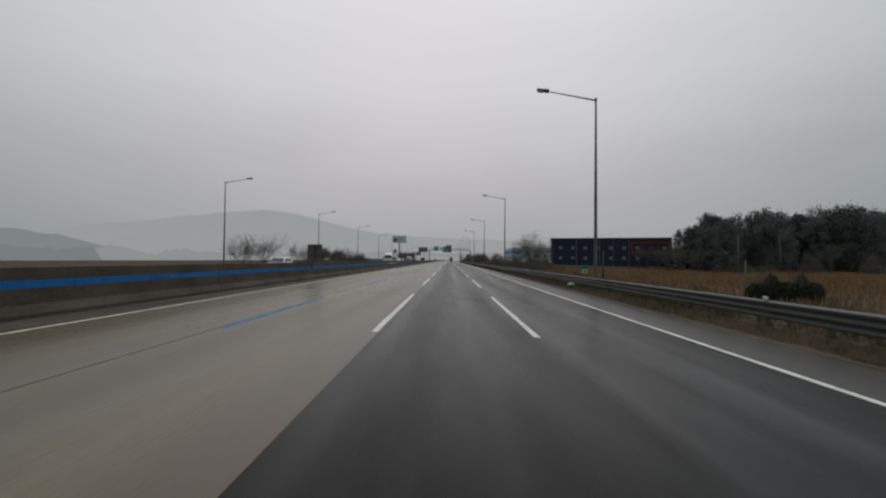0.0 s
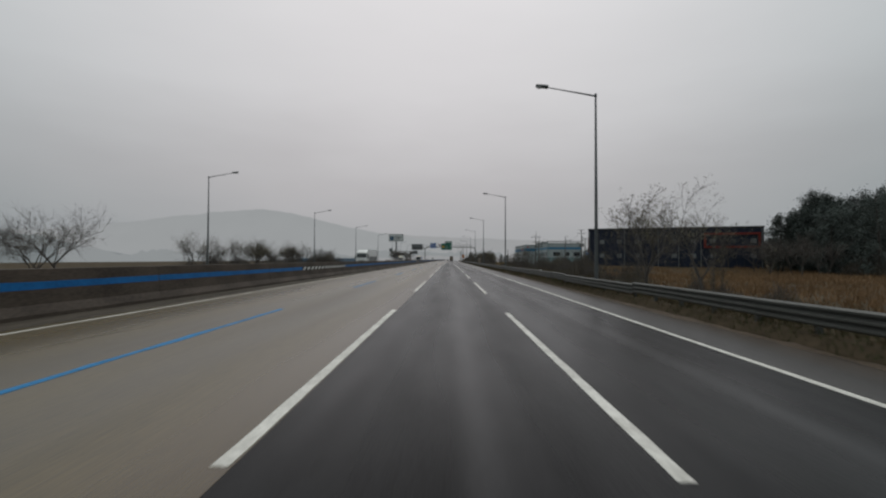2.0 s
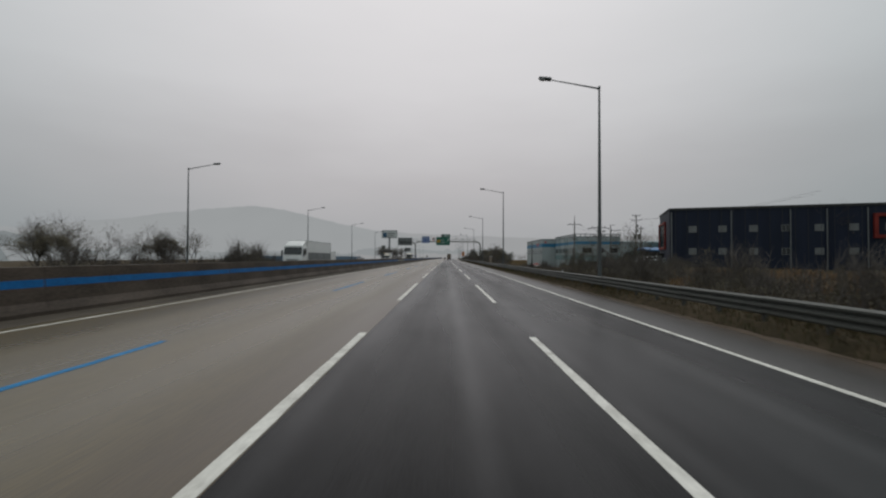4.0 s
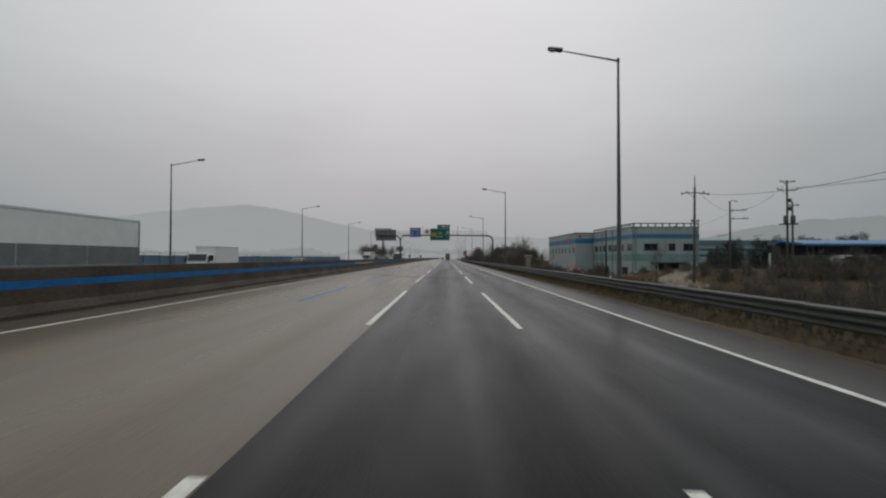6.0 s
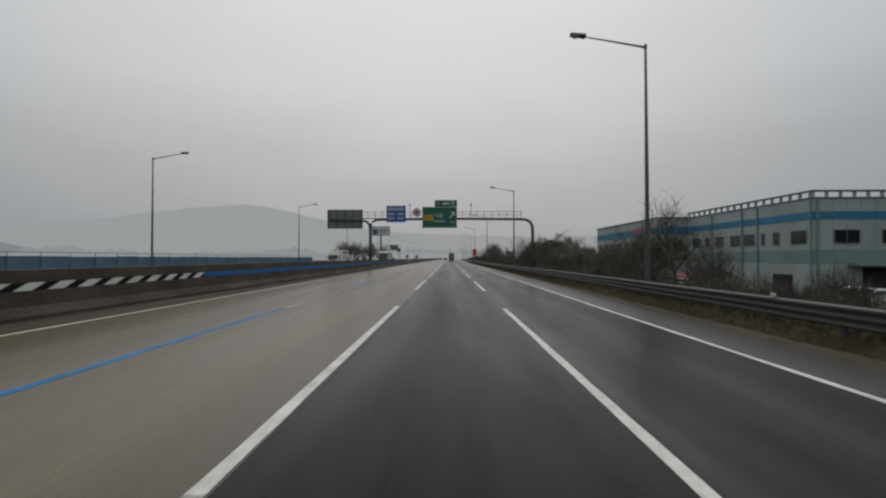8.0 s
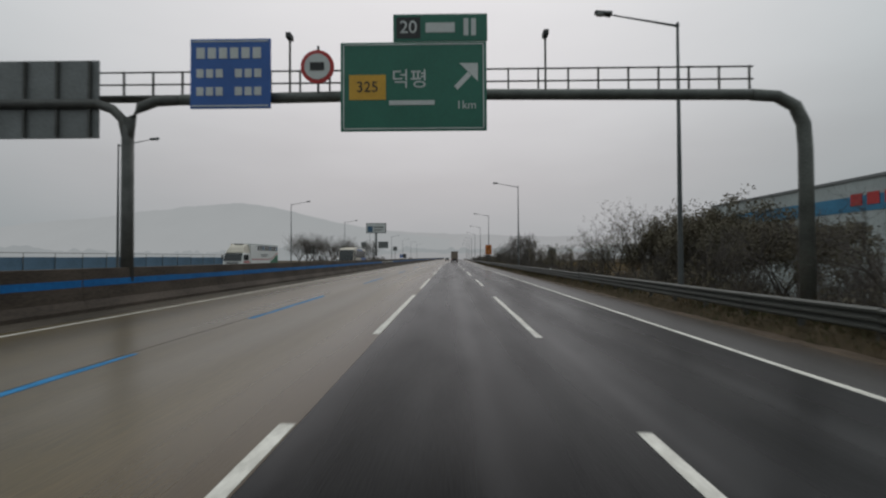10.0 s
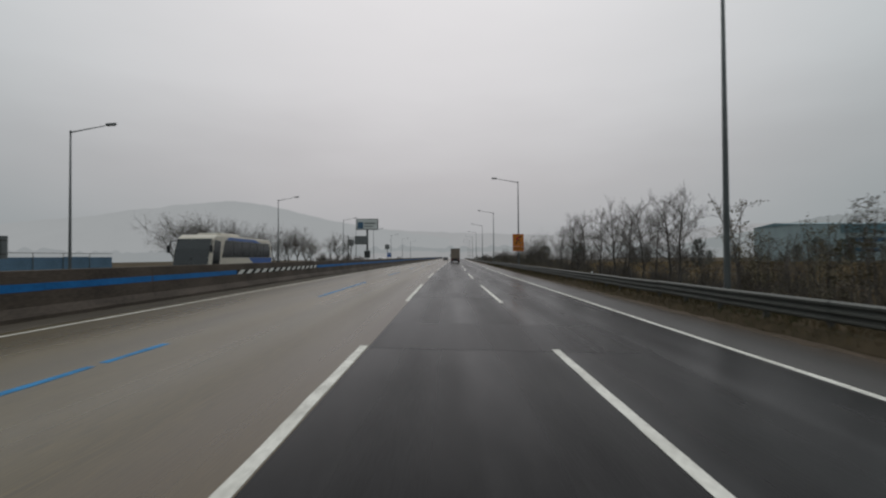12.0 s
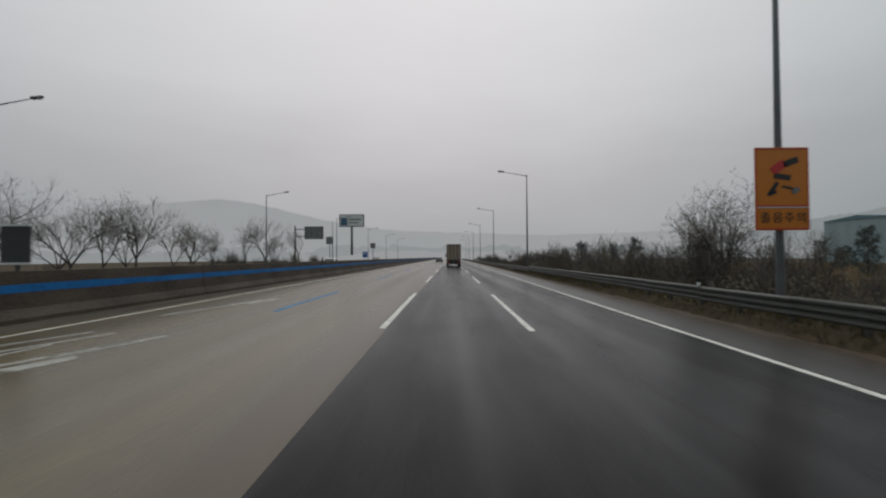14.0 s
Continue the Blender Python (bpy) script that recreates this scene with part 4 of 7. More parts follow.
median_board(32.6, 1.10, 0.50, TARP_DARK, SIGN_BACK, 0.60, "rusty brown board back with pale battens over the median barrier")
median_board(332.2, 0.95, 0.36, DARK_STEEL, SIGN_WHITE, 0.0, "small black board with two pale bands over the median barrier")


def verge_sign(x, y, w, z0, z1, posts, label):
    """A sign on the far verge, seen from behind: grey sheet, rails and its posts."""
    t = thing("roadside_sign", label, "road sign", pose(x, y, 0))
    g = soil(x, y)
    for px in posts:
        part("post", boxm(px - 0.09, px + 0.09, -0.12, -0.02, g - 0.3, z1 + 0.06, 0.015), DARK_STEEL, t)
    p = part("panel", boxm(-w / 2, w / 2, 0.0, 0.03, z0, z1, 0.01), SIGN_BACK, t)
    for f in (0.2, 0.8):
        z = z0 + (z1 - z0) * f
        part("rail", boxm(-w / 2 + 0.05, w / 2 - 0.05, -0.02, 0.0, z - 0.04, z + 0.04), GALV_DARK, p)
    return t


verge_sign(-34.4, 343.0, 2.6, 2.7, 4.85, (-0.85, 0.85), "grey back of a road sign on two dark posts")
verge_sign(-29.1, 304.3, 1.2, 1.75, 3.25, (0.0,), "small grey back of a square sign on one post")

km = thing("distance_marker", "small green and white distance marker on a short post", "traffic sign", pose(9.5, 33.3, 0.62))
b = bmesh.new()
tube(b, [(0, 0, -0.9), (0, 0, 0.75)], 0.035, 8)
part("post", b, GALV_DARK, km)
part("green_panel", boxm(-0.25, 0.25, -0.06, -0.035, 0.50, 0.78, 0.005), GREEN_SIGN, km)
p = part("white_panel", boxm(-0.17, 0.17, -0.06, -0.035, 0.24, 0.48, 0.005), SIGN_WHITE, km)
bar(p, -0.1, 0.1, 0.30, 0.42, -0.062, SIGN_BLACK)
far_sign = thing("roadside_sign", "grey back of a cantilever road sign on a single post", "road sign", pose(-31.2, 420, -0.4))
b = bmesh.new()
tube(b, [(0, 0, 0), (0, 0, 8.9)], [0.2, 0.15], 10)
part("post", b, GALV_DARK, far_sign, smooth=True)
for z in (6.6, 8.1):
    b = bmesh.new()
    tube(b, [(0, 0, z), (5.6, 0, z)], 0.09, 8)
    part("arm", b, GALV_DARK, far_sign)
p = part("panel", boxm(2.0, 6.0, -0.12, -0.06, 6.0, 8.7, 0.01), SIGN_BACK, far_sign)
for k in range(4):
    part("rib", boxm(2.3 + k * 1.1, 2.38 + k * 1.1, -0.18, -0.115, 6.05, 8.65), GALV_DARK, p)

blue_board = thing("roadside_sign", "small blue board on a post beside the opposite carriageway", "road sign", pose(-25.2, 472, 0))
part("post", boxm(-0.06, 0.06, 0.0, 0.1, -0.6, 3.4, 0.01), GALV_DARK, blue_board)
p = part("panel", boxm(-0.8, 0.8, -0.05, 0.0, 1.7, 3.5, 0.02), BLUE_SIGN, blue_board)
bar(p, -0.5, 0.5, 2.8, 3.1, -0.054, SIGN_WHITE)
mast = thing("mast", "slender grey steel mast beside the billboard", "mast", pose(-56.5, 560, -1))
b = bmesh.new()
tube(b, [(0, 0, 0), (0, 0, 12), (0, 0, 21)], [0.22, 0.16, 0.09], 8)
part("shaft", b, POLE, mast, smooth=True)
part("base_plate", boxm(-0.45, 0.45, -0.45, 0.45, -0.3, 0.15, 0.03), CONCRETE, mast)
hoarding = thing("billboard", "large billboard on a single steel column beside the road", "billboard", pose(-74, 700, -1))
b = bmesh.new()
tube(b, [(0, 0, 0), (0, 0, 31)], [1.0, 0.9], 14)
part("column", b, POLE, hoarding, smooth=True)
b = bmesh.new()
box(b, -10, 10, -1.2, 1.2, 27.5, 37.5, 0.1)
part("frame", b, SIGN_BACK, hoarding)
p = part("poster", boxm(-9.3, 9.3, -1.3, -1.18, 28.2, 36.8), SIGN_WHITE, hoarding, "pale poster with a bluish shape")
part("poster_shape", boxm(-8.6, -3.4, -1.34, -1.28, 28.6, 34.5, 0.01), BLUE_GLASS, p)
bar(p, -2.4, 7.6, 32.6, 34.0, -1.31, SIGN_BACK)
bar(p, -2.4, 5.6, 30.2, 31.2, -1.31, SIGN_BACK)
for dx, yy, s in ((-70, 610, 1.0), (-48, 640, 0.8)):
    t = thing("roadside_sign", "small far sign on a pole", "road sign", pose(dx, yy, -1))
    b = bmesh.new()
    tube(b, [(0, 0, 0), (0, 0, 16 * s)], 0.2, 8)
    part("post", b, GALV_DARK, t)
    part("panel", boxm(-2.2 * s, 2.2 * s, -0.3, -0.2, 11 * s, 15.5 * s, 0.02), SIGN_BACK, t)

# ---- long navy building with red window frames ----
def window(parent, x, z, w, h, y, glass=GLASS, frame_mat=SIGN_BACK, mullions=1):
    """A framed window whose pane stands back from the wall face at -y."""
    f = bmesh.new()
    t = 0.07
    for a in ((x - w / 2 - t, x + w / 2 + t, z + h / 2, z + h / 2 + t), (x - w / 2 - t, x + w / 2 + t, z - h / 2 - t, z - h / 2), (x - w / 2 - t, x - w / 2, z - h / 2, z + h / 2), (x + w / 2, x + w / 2 + t, z - h / 2, z + h / 2)):
        box(f, a[0], a[1], y - 0.06, y + 0.02, a[2], a[3])
    for k in range(mullions):
        xm = x - w / 2 + w * (k + 1) / (mullions + 1)
        box(f, xm - 0.03, xm + 0.03, y - 0.05, y + 0.01, z - h / 2, z + h / 2)
    ob = part("window", f, frame_mat, parent)
    part("pane", boxm(x - w / 2, x + w / 2, y - 0.025, y - 0.005, z - h / 2, z + h / 2), glass, ob)
    return ob


navy = thing("navy_building", "long two-storey building in dark navy cladding with red window surrounds", "building", pose(35.0, 162.0, 0, 0, 0, -18.5))
b = bmesh.new()
box(b, 0, 37.6, 0, 13.6, -2.0, 9.15)
part("wall", b, NAVY, navy)
part("roof", boxm(-0.12, 37.72, -0.12, 13.72, 9.15, 9.42, 0.03), DARK_STEEL, navy)
part("parapet_trim", boxm(-0.16, 37.76, -0.16, -0.10, 9.05, 9.20), DARK_STEEL, navy)
for k in range(24):
    x = 0.8 + k * 1.57
    part("cladding_seam", boxm(x, x + 0.05, -0.03, 0.0, -1.2, 9.04), DARK_STEEL, navy)
for k in range(9):
    for z in (6.1, 2.7):
        window(navy, 3.2 + k * 4.05, z, 0.95, 0.85, -0.002, GLASS if k % 4 == 3 else SIGN_BACK)
for x in (0.25, 8.4, 15.9, 20.3, 25.0, 37.2):
    b = bmesh.new()
    tube(b, [(x, -0.14, -1.2), (x, -0.14, 8.8)], 0.09, 8)
    part("downpipe", b, SIGN_BACK, navy)
for x0, x1, z0, z1 in ((25.6, 36.9, 7.5, 7.95), (25.6, 36.9, 4.5, 4.95), (25.6, 26.05, 4.95, 7.5), (36.45, 36.9, 4.95, 7.5)):
    part("red_surround", boxm(x0, x1, -0.45, -0.005, z0, z1, 0.02), RED_TRIM, navy)
# the end that faces the road: big red frame round dark glass
for y0, y1, z0, z1 in ((4.6, 13.3, 7.3, 7.66), (4.6, 13.3, 3.10, 3.5), (4.6, 5.0, 3.5, 7.3), (12.9, 13.3, 3.5, 7.3)):
    part("red_surround", boxm(-0.28, -0.005, y0, y1, z0, z1, 0.03), RED_TRIM, navy)
part("pane", boxm(-0.08, -0.02, 10.9, 12.9, 3.5, 7.3), BLUE_GLASS, navy)
part("pane", boxm(-0.08, -0.02, 5.0, 10.86, 3.5, 7.3), GLASS, navy)
for y in (5.2, 7.4):
    part("door_jamb", boxm(-0.12, -0.01, y, y + 0.42, -1.0, 1.7), WALL_WHITE, navy)
part("door", boxm(-0.06, -0.008, 5.68, 7.35, -1.0, 1.6), GLASS, navy)
for y in (6.4, 7.9, 9.4, 10.85, 11.8):
    part("mullion", boxm(-0.14, -0.02, y, y + 0.08, 3.5, 7.3), DARK_STEEL, navy)
for y in (8.2, 9.9):
    part("entrance_pillar", boxm(-0.7, -0.25, y, y + 0.45, -0.6, 2.2, 0.03), SIGN_BACK, navy)
part("entrance", boxm(-0.06, -0.01, 8.7, 9.9, -0.4, 2.1), DOOR_DARK, navy)
part("canopy", boxm(-0.95, -0.01, 7.6, 10.9, 2.2, 2.45, 0.03), DARK_STEEL, navy)

# ---- pale works building with a blue band ----
works = thing("factory", "pale panelled factory with a blue band and an open roof rail", "building", pose(39.2, 231.3, 0))
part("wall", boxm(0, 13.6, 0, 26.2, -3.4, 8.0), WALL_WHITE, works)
part("teal_panel", boxm(-0.03, 13.63, -0.03, 26.23, 1.0, 2.5), WALL_TEAL, works)
part("blue_band", boxm(-0.05, 13.65, -0.05, 26.25, 5.75, 6.6), WALL_BLUE, works)
part("roof", boxm(-0.1, 13.7, -0.1, 26.3, 8.0, 8.15), SIGN_BACK, works)
for k in range(10):
    part("rail_post", boxm(0.05 + k * 1.48, 0.3 + k * 1.48, 0.0, 0.25, 8.15, 8.72), WALL_WHITE, works)
for k in range(18):
    part("rail_post", boxm(0.0, 0.25, 0.3 + k * 1.5, 0.55 + k * 1.5, 8.15, 8.72), WALL_WHITE, works)
part("roof_rail", boxm(-0.06, 13.66, -0.06, 0.3, 8.72, 8.92), SIGN_BACK, works)
part("roof_rail", boxm(-0.06, 0.3, 0.304, 26.26, 8.72, 8.92), SIGN_BACK, works)
for x, w in ((3.6, 2.6), (8.0, 1.2), (11.6, 2.4)):
    window(works, x, 3.9, w, 1.35, -0.035)
for x in (0.35, 13.2):
    part("downpipe", boxm(x, x + 0.14, -0.2, -0.06, -3.0, 7.9), WALL_TEAL, works)
for k in range(9):
    part("panel_joint", boxm(1.5 * k + 0.7, 1.5 * k + 0.74, -0.012, 0.0, -3.0, 7.98), SIGN_BACK, works)
part("loading_bay", boxm(5.2, 9.4, -0.06, 0.0, -3.2, 0.55), DOOR_DARK, works)
part("canopy", boxm(3.6, 10.8, -1.5, -0.032, 0.72, 0.98, 0.03), WALL_TEAL, works)
side = [(2.0, 2.2), (5.6, 0.9), (7.9, 0.5), (10.6, 2.0), (13.6, 2.0), (17.2, 1.8), (20.4, 1.0), (23.4, 2.0)]
for y, w in side:
    p = part("window", boxm(-0.09, -0.035, y - w / 2 - 0.07, y + w / 2 + 0.07, 3.15, 4.65), SIGN_BACK, works)
    part("pane", boxm(-0.10, -0.085, y - w / 2, y - 0.04, 3.22, 4.58), GLASS, p)
    part("pane", boxm(-0.10, -0.085, y + 0.04, y + w / 2, 3.22, 4.58), GLASS, p)
for y in (0.1, 8.8, 11.9, 19.0):
    part("downpipe", boxm(-0.2, -0.06, y, y + 0.14, -3.0, 7.9), WALL_TEAL, works)
for y0, y1 in ((3.0, 6.2), (14.5, 17.2)):
    part("doorway", boxm(-0.07, -0.005, y0, y1, -3.2, -0.3), DOOR_DARK, works)
wing = thing("factory", "lower pale wing of the factory with a blue band", "building", pose(34.6, 257.8, 0))
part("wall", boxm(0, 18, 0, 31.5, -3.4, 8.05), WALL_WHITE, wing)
part("blue_band", boxm(-0.04, 18.04, -0.04, 31.54, 5.4, 6.7), WALL_BLUE, wing)
part("roof", boxm(-0.15, 18.15, -0.15, 31.65, 8.05, 8.3), SIGN_BACK, wing)
for k in range(8):
    y = 2.0 + k * 3.9
    p = part("window", boxm(-0.07, -0.005, y - 0.9, y + 0.9, 3.0, 4.5), SIGN_BACK, wing)
    part("pane", boxm(-0.085, -0.065, y - 0.82, y + 0.82, 3.08, 4.42), GLASS, p)
bar(wing, 0.9, 1.5, 6.9, 7.5, -0.03, SIGN_RED, "sign_mark")
for k in range(3):
    part("sign_mark", boxm(-0.09, -0.045, 6 + k * 1.6, 7.1 + k * 1.6, 5.9, 6.9), SIGN_RED, wing)

# ---- open shed, far works, blue fence ----
shed = thing("open_shed", "open steel shed with a blue sheet roof", "shed", pose(45.0, 192, 0.2))
b = bmesh.new()
prism(b, [(-1, 3.0), (-1, 3.25), (3.6, 3.85), (4.8, 3.3), (4.8, 3.05), (3.6, 3.6)], -1, 30)
part("roof", b, BLUE_ROOF, shed)
for k in range(7):
    for y in (0, 4.4):
        part("post", boxm(k * 4.6 - 0.08, k * 4.6 + 0.08, y - 0.08, y + 0.08, -0.6, 3.1), GALV_DARK, shed)
for k in range(13):
    part("back_wall", boxm(-0.3 + 2.25 * k, 1.93 + 2.25 * k, 4.5 + 0.03 * (k % 2), 4.56 + 0.03 * (k % 2), -0.6, 3.1), SIGN_BACK, shed)
yard_v, yard_f = [], []
for i in range(12):
    for j in range(9):
        x, y = 37.5 + 2.9 * i + 0.8 * noise.noise((i, j, 3)), 171.5 + 2.6 * j + 0.7 * noise.noise((i, j, 8))
        yard_v.append((x, y, soil(x, y) + 0.07))
for i in range(11):
    for j in range(8):
        k = i * 9 + j
        yard_f.append((k, k + 9, k + 10, k + 1))
me = bpy.data.meshes.new("yard_paving")
me.from_pydata(yard_v, [], yard_f)
me.materials.append(FAR_ROAD)
tagged(new("yard_paving", me), "grey wet concrete paving of the works yard", "pavement", kind="structure")


def hall(name, x, y, w, d, h, wall, roof, label, rot=0, rows=2, bays=8):
    t = thing(name, label, "building", pose(x, y, 0, 0, 0, rot))
    part("wall", boxm(0, w, 0, d, -3.2, h - 1.2), wall, t)
    b = bmesh.new()
    prism(b, [(-0.4, h - 1.2), (d / 2, h + 0.3), (d + 0.4, h - 1.2)], -0.4, w + 0.4)
    part("roof", b, roof, t)
    for r in range(rows):
        for k in range(bays):
            window(t, w * (k + 0.5) / bays, h * (0.22 + 0.36 * r), w / bays * 0.5, 1.2, -0.005)
    for r in range(rows):
        for k in range(max(2, bays // 2)):
            yy = d * (k + 0.5) / max(2, bays // 2)
            z = h * (0.22 + 0.36 * r)
            p = part("window", boxm(-0.06, -0.005, yy - 0.9, yy + 0.9, z - 0.65, z + 0.65), SIGN_BACK, t)
            part("pane", boxm(-0.075, -0.055, yy - 0.82, yy + 0.82, z - 0.57, z + 0.57), GLASS, p)
    return t


works = hall("warehouse", 148, 474, 110, 30, 15.5, HAZED_BLUE_WALL, BLUE_GREY_ROOF, "long pale blue works hall far beyond the field", 0, 0, 16)
part("fascia", boxm(17, 110.3, -0.35, -0.01, 10.6, 14.2), BLUE_GREY_ROOF, works, "blue grey sheet fascia")
for z in (3.4, 7.6):
    p = part("window", boxm(20, 108, -0.12, -0.01, z - 0.9, z + 0.9), BLUE_GREY_ROOF, works)
    for k in range(11):
        part("pane", boxm(20.3 + 8 * k, 27.6 + 8 * k, -0.16, -0.10, z - 0.7, z + 0.7), BLUE_GLASS, p)
for k in range(3):
    b = bmesh.new()
    x = 26 + 26 * k
    tube(b, [(x, 4, 14), (x, 4, 17.5), (x + 7, 4, 18.6)], [0.18, 0.18, 0.14], 6)
    part("roof_vent", b, DARK_STEEL, works)
hall("warehouse", 88, 240, 30, 16, 5.5, DARK_STEEL, SIGN_BACK, "low dark workshop behind the yard", -4)

fence = thing("site_fence", "blue corrugated site fence with a top rail", "fence", kind="structure")
rng = random.Random(5)
sheet = bmesh.new()
for j in range(5):
    box(sheet, -0.02 - 0.02 * (j % 2), 0.02, j * 0.8, j * 0.8 + 0.8, -1.9, 1.95)
sheet = mesh_of("fence_sheet", sheet, BLUE_FENCE)
for k in range(38):
    ob = new("fence_sheet", sheet)
    ob.parent = fence
    ob.matrix_basis = pose(-45, 183.8 + k * 4.02, rng.uniform(-0.04, 0.04), 0, rng.uniform(-1, 1), 0)
    part("fence_post", boxm(-44.94, -44.89, 183.8 + k * 4.02 - 0.025, 183.8 + k * 4.02 + 0.025, -2.2, 2.40), GALV, fence)
b = bmesh.new()
tube(b, [(-44.91, 183.8, 2.4), (-44.91, 336.4, 2.4)], 0.04, 6)
part("top_rail", b, GALV, fence)


# ---- utility poles ----
def utility_pole(x, y, top, arms, lean=0.0, extra="", label="concrete utility pole with cross-arms and wires"):
    """A pole whose arms are (depth under the top, half width, droop of the ends, shift to the side)."""
    g = soil(x, y)
    t = thing("utility_pole", label, "utility pole", pose(x, y, g, 0, lean, 0), group="utility poles")
    h = top - g
    spike = 1.1 if extra == "spike" else 0.0
    b = bmesh.new()
    stout = 0.15 if arms else 0.12
    tube(b, [(0, 0, -0.3), (0, 0, (h - spike) * 0.5), (0, 0, h - spike)], [stout, stout * 0.85, stout * 0.68], 10)
    part("pole", b, WOOD_POLE if arms else DARK_STEEL, t, smooth=True)
    if spike:
        b = bmesh.new()
        tube(b, [(0, 0, h - spike - 0.25), (0, 0, h - 0.1), (0, 0, h)], [0.05, 0.045, 0.02], 8)
        part("earth_spike", b, GALV_DARK, t)
    for z, w, droop, shift in arms:
        b = bmesh.new()
        tube(b, [(shift - w, -0.1, h - z - droop), (shift - w * 0.72, -0.1, h - z), (shift, -0.1, h - z), (shift + w * 0.72, -0.1, h - z), (shift + w, -0.1, h - z - droop)], 0.05, 6)
        a = part("cross_arm", b, GALV_DARK, t)
        for f in (-0.97, -0.6, 0.6, 0.97):
            d = droop if abs(f) > 0.9 else 0.0
            b = bmesh.new()
            tube(b, [(shift + w * f, -0.1, h - z - d + u) for u in (0.03, 0.09, 0.13, 0.17, 0.23)], [0.035, 0.065, 0.04, 0.06, 0.03], 8)
            part("insulator", b, SIGN_BACK, a)
        b = bmesh.new()
        tube(b, [(shift - w * 0.55, -0.08, h - z), (0, -0.08, h - z - 0.5)], 0.02, 5)
        part("brace", b, GALV_DARK, t)
    if extra == "transformer":
        for f in (-0.42, 0.42):
            b = bmesh.new()
            tube(b, [(f, -0.35, h - 5.2), (f, -0.35, h - 5.1), (f, -0.35, h - 4.35), (f, -0.35, h - 4.25)], [0.22, 0.26, 0.26, 0.18], 14)
            part("transformer", b, GALV, t)
        part("platform", boxm(-0.9, 0.9, -0.6, 0.1, h - 5.35, h - 5.22), GALV_DARK, t)
        for z in (2.2, 3.2):
            part("switch_box", boxm(0.12, 0.42, -0.2, 0.1, h - z - 0.45, h - z, 0.02), GALV_DARK, t)
    if extra == "lamp":
        b = bmesh.new()
        tube(b, [(0, 0, h - 0.2), (0.05, 0, h), (0.35, 0, h + 0.12), (0.7, 0, h + 0.05)], 0.035, 6)
        hook = part("lamp_arm", b, GALV_DARK, t)
        part("lamp_head", boxm(0.62, 1.0, -0.08, 0.08, h - 0.05, h + 0.06, 0.03), GALV, hook)
    return t


POLES = [(25.3, 181.4, 10.0, ((1.75, 1.4, 0.18, 0), (4.65, 0.4, 0.0, 0)), 0.8, "spike"), (20.75, 152.3, 7.2, ((1.45, 1.4, 0.2, 0), (2.0, 0.55, 0.0, 0.3), (2.55, 0.8, 0.0, 0)), 0, "spike"), (41.1, 190.1, 11.0, ((0.2, 0.9, 0.0, 0), (1.25, 1.25, -0.2, 0)), 0, "transformer"), (42.6, 191.3, 8.6, ((0.5, 0.7, 0.0, 0),), 0, ""), (37.4, 195.3, 9.1, ((1.2, 1.1, 0.0, 1.0), (2.3, 1.2, 0.0, 1.1)), 0, "lamp"), (92, 132, 9.6, ((0.6, 1.0, 0.0, 0),), 0, ""), (72, 118, 8.5, ((0.7, 1.0, 0.0, 0),), 0, ""), (56, 248, 9.5, ((0.6, 1.2, 0.0, 0), (1.6, 1.2, 0.0, 0)), 0, "")]
for x, y, top, arms, lean, extra in POLES:
    utility_pole(x, y, top, arms, lean, extra)
utility_pole(17.7, 185.1, 4.72, (), 0, "", "plain dark steel post standing in the brush")
utility_pole(18.5, 57, 2.9, (), 1, "", "short dark post at the edge of the field")


def wire(a, c, sag):
    b = bmesh.new()
    a, c = Vector(a), Vector(c)
    tube(b, [a.lerp(c, i / 10) - Vector((0, 0, sag * 4 * (i / 10) * (1 - i / 10))) for i in range(11)], 0.014, 4)
    tagged(part("overhead_wire", b, SIGN_BLACK), "thin black overhead wire slung between utility poles", "wire", group="overhead wires")


for a, c in (((42.2, 190.0, 9.95), (57.0, 160.0, 12.0)), ((40.1, 190.0, 9.95), (56.0, 160.0, 11.4)), ((41.1, 190.1, 10.8), (38.6, 195.2, 8.0)), ((38.4, 195.2, 8.0), (25.8, 181.3, 8.35)), ((24.9, 181.3, 8.3), (20.8, 152.2, 5.9)), ((56, 248, 8.9), (38.4, 195.3, 8.0))):
    wire(a, c, 0.8)

# ---- vehicles ----
def wheel(t, x, y, r, w=0.26, z=None):
    z = r if z is None else z
    ty = part("wheel", soften(disc(bmesh.new(), (x, y, z), (1, 0, 0), r, w, 22), 0.03), TYRE, t)
    s = 1 if x > 0 else -1
    part("rim", disc(bmesh.new(), (x + s * w * 0.46, y, z), (1, 0, 0), r * 0.58, 0.05, 16), RIM, ty)


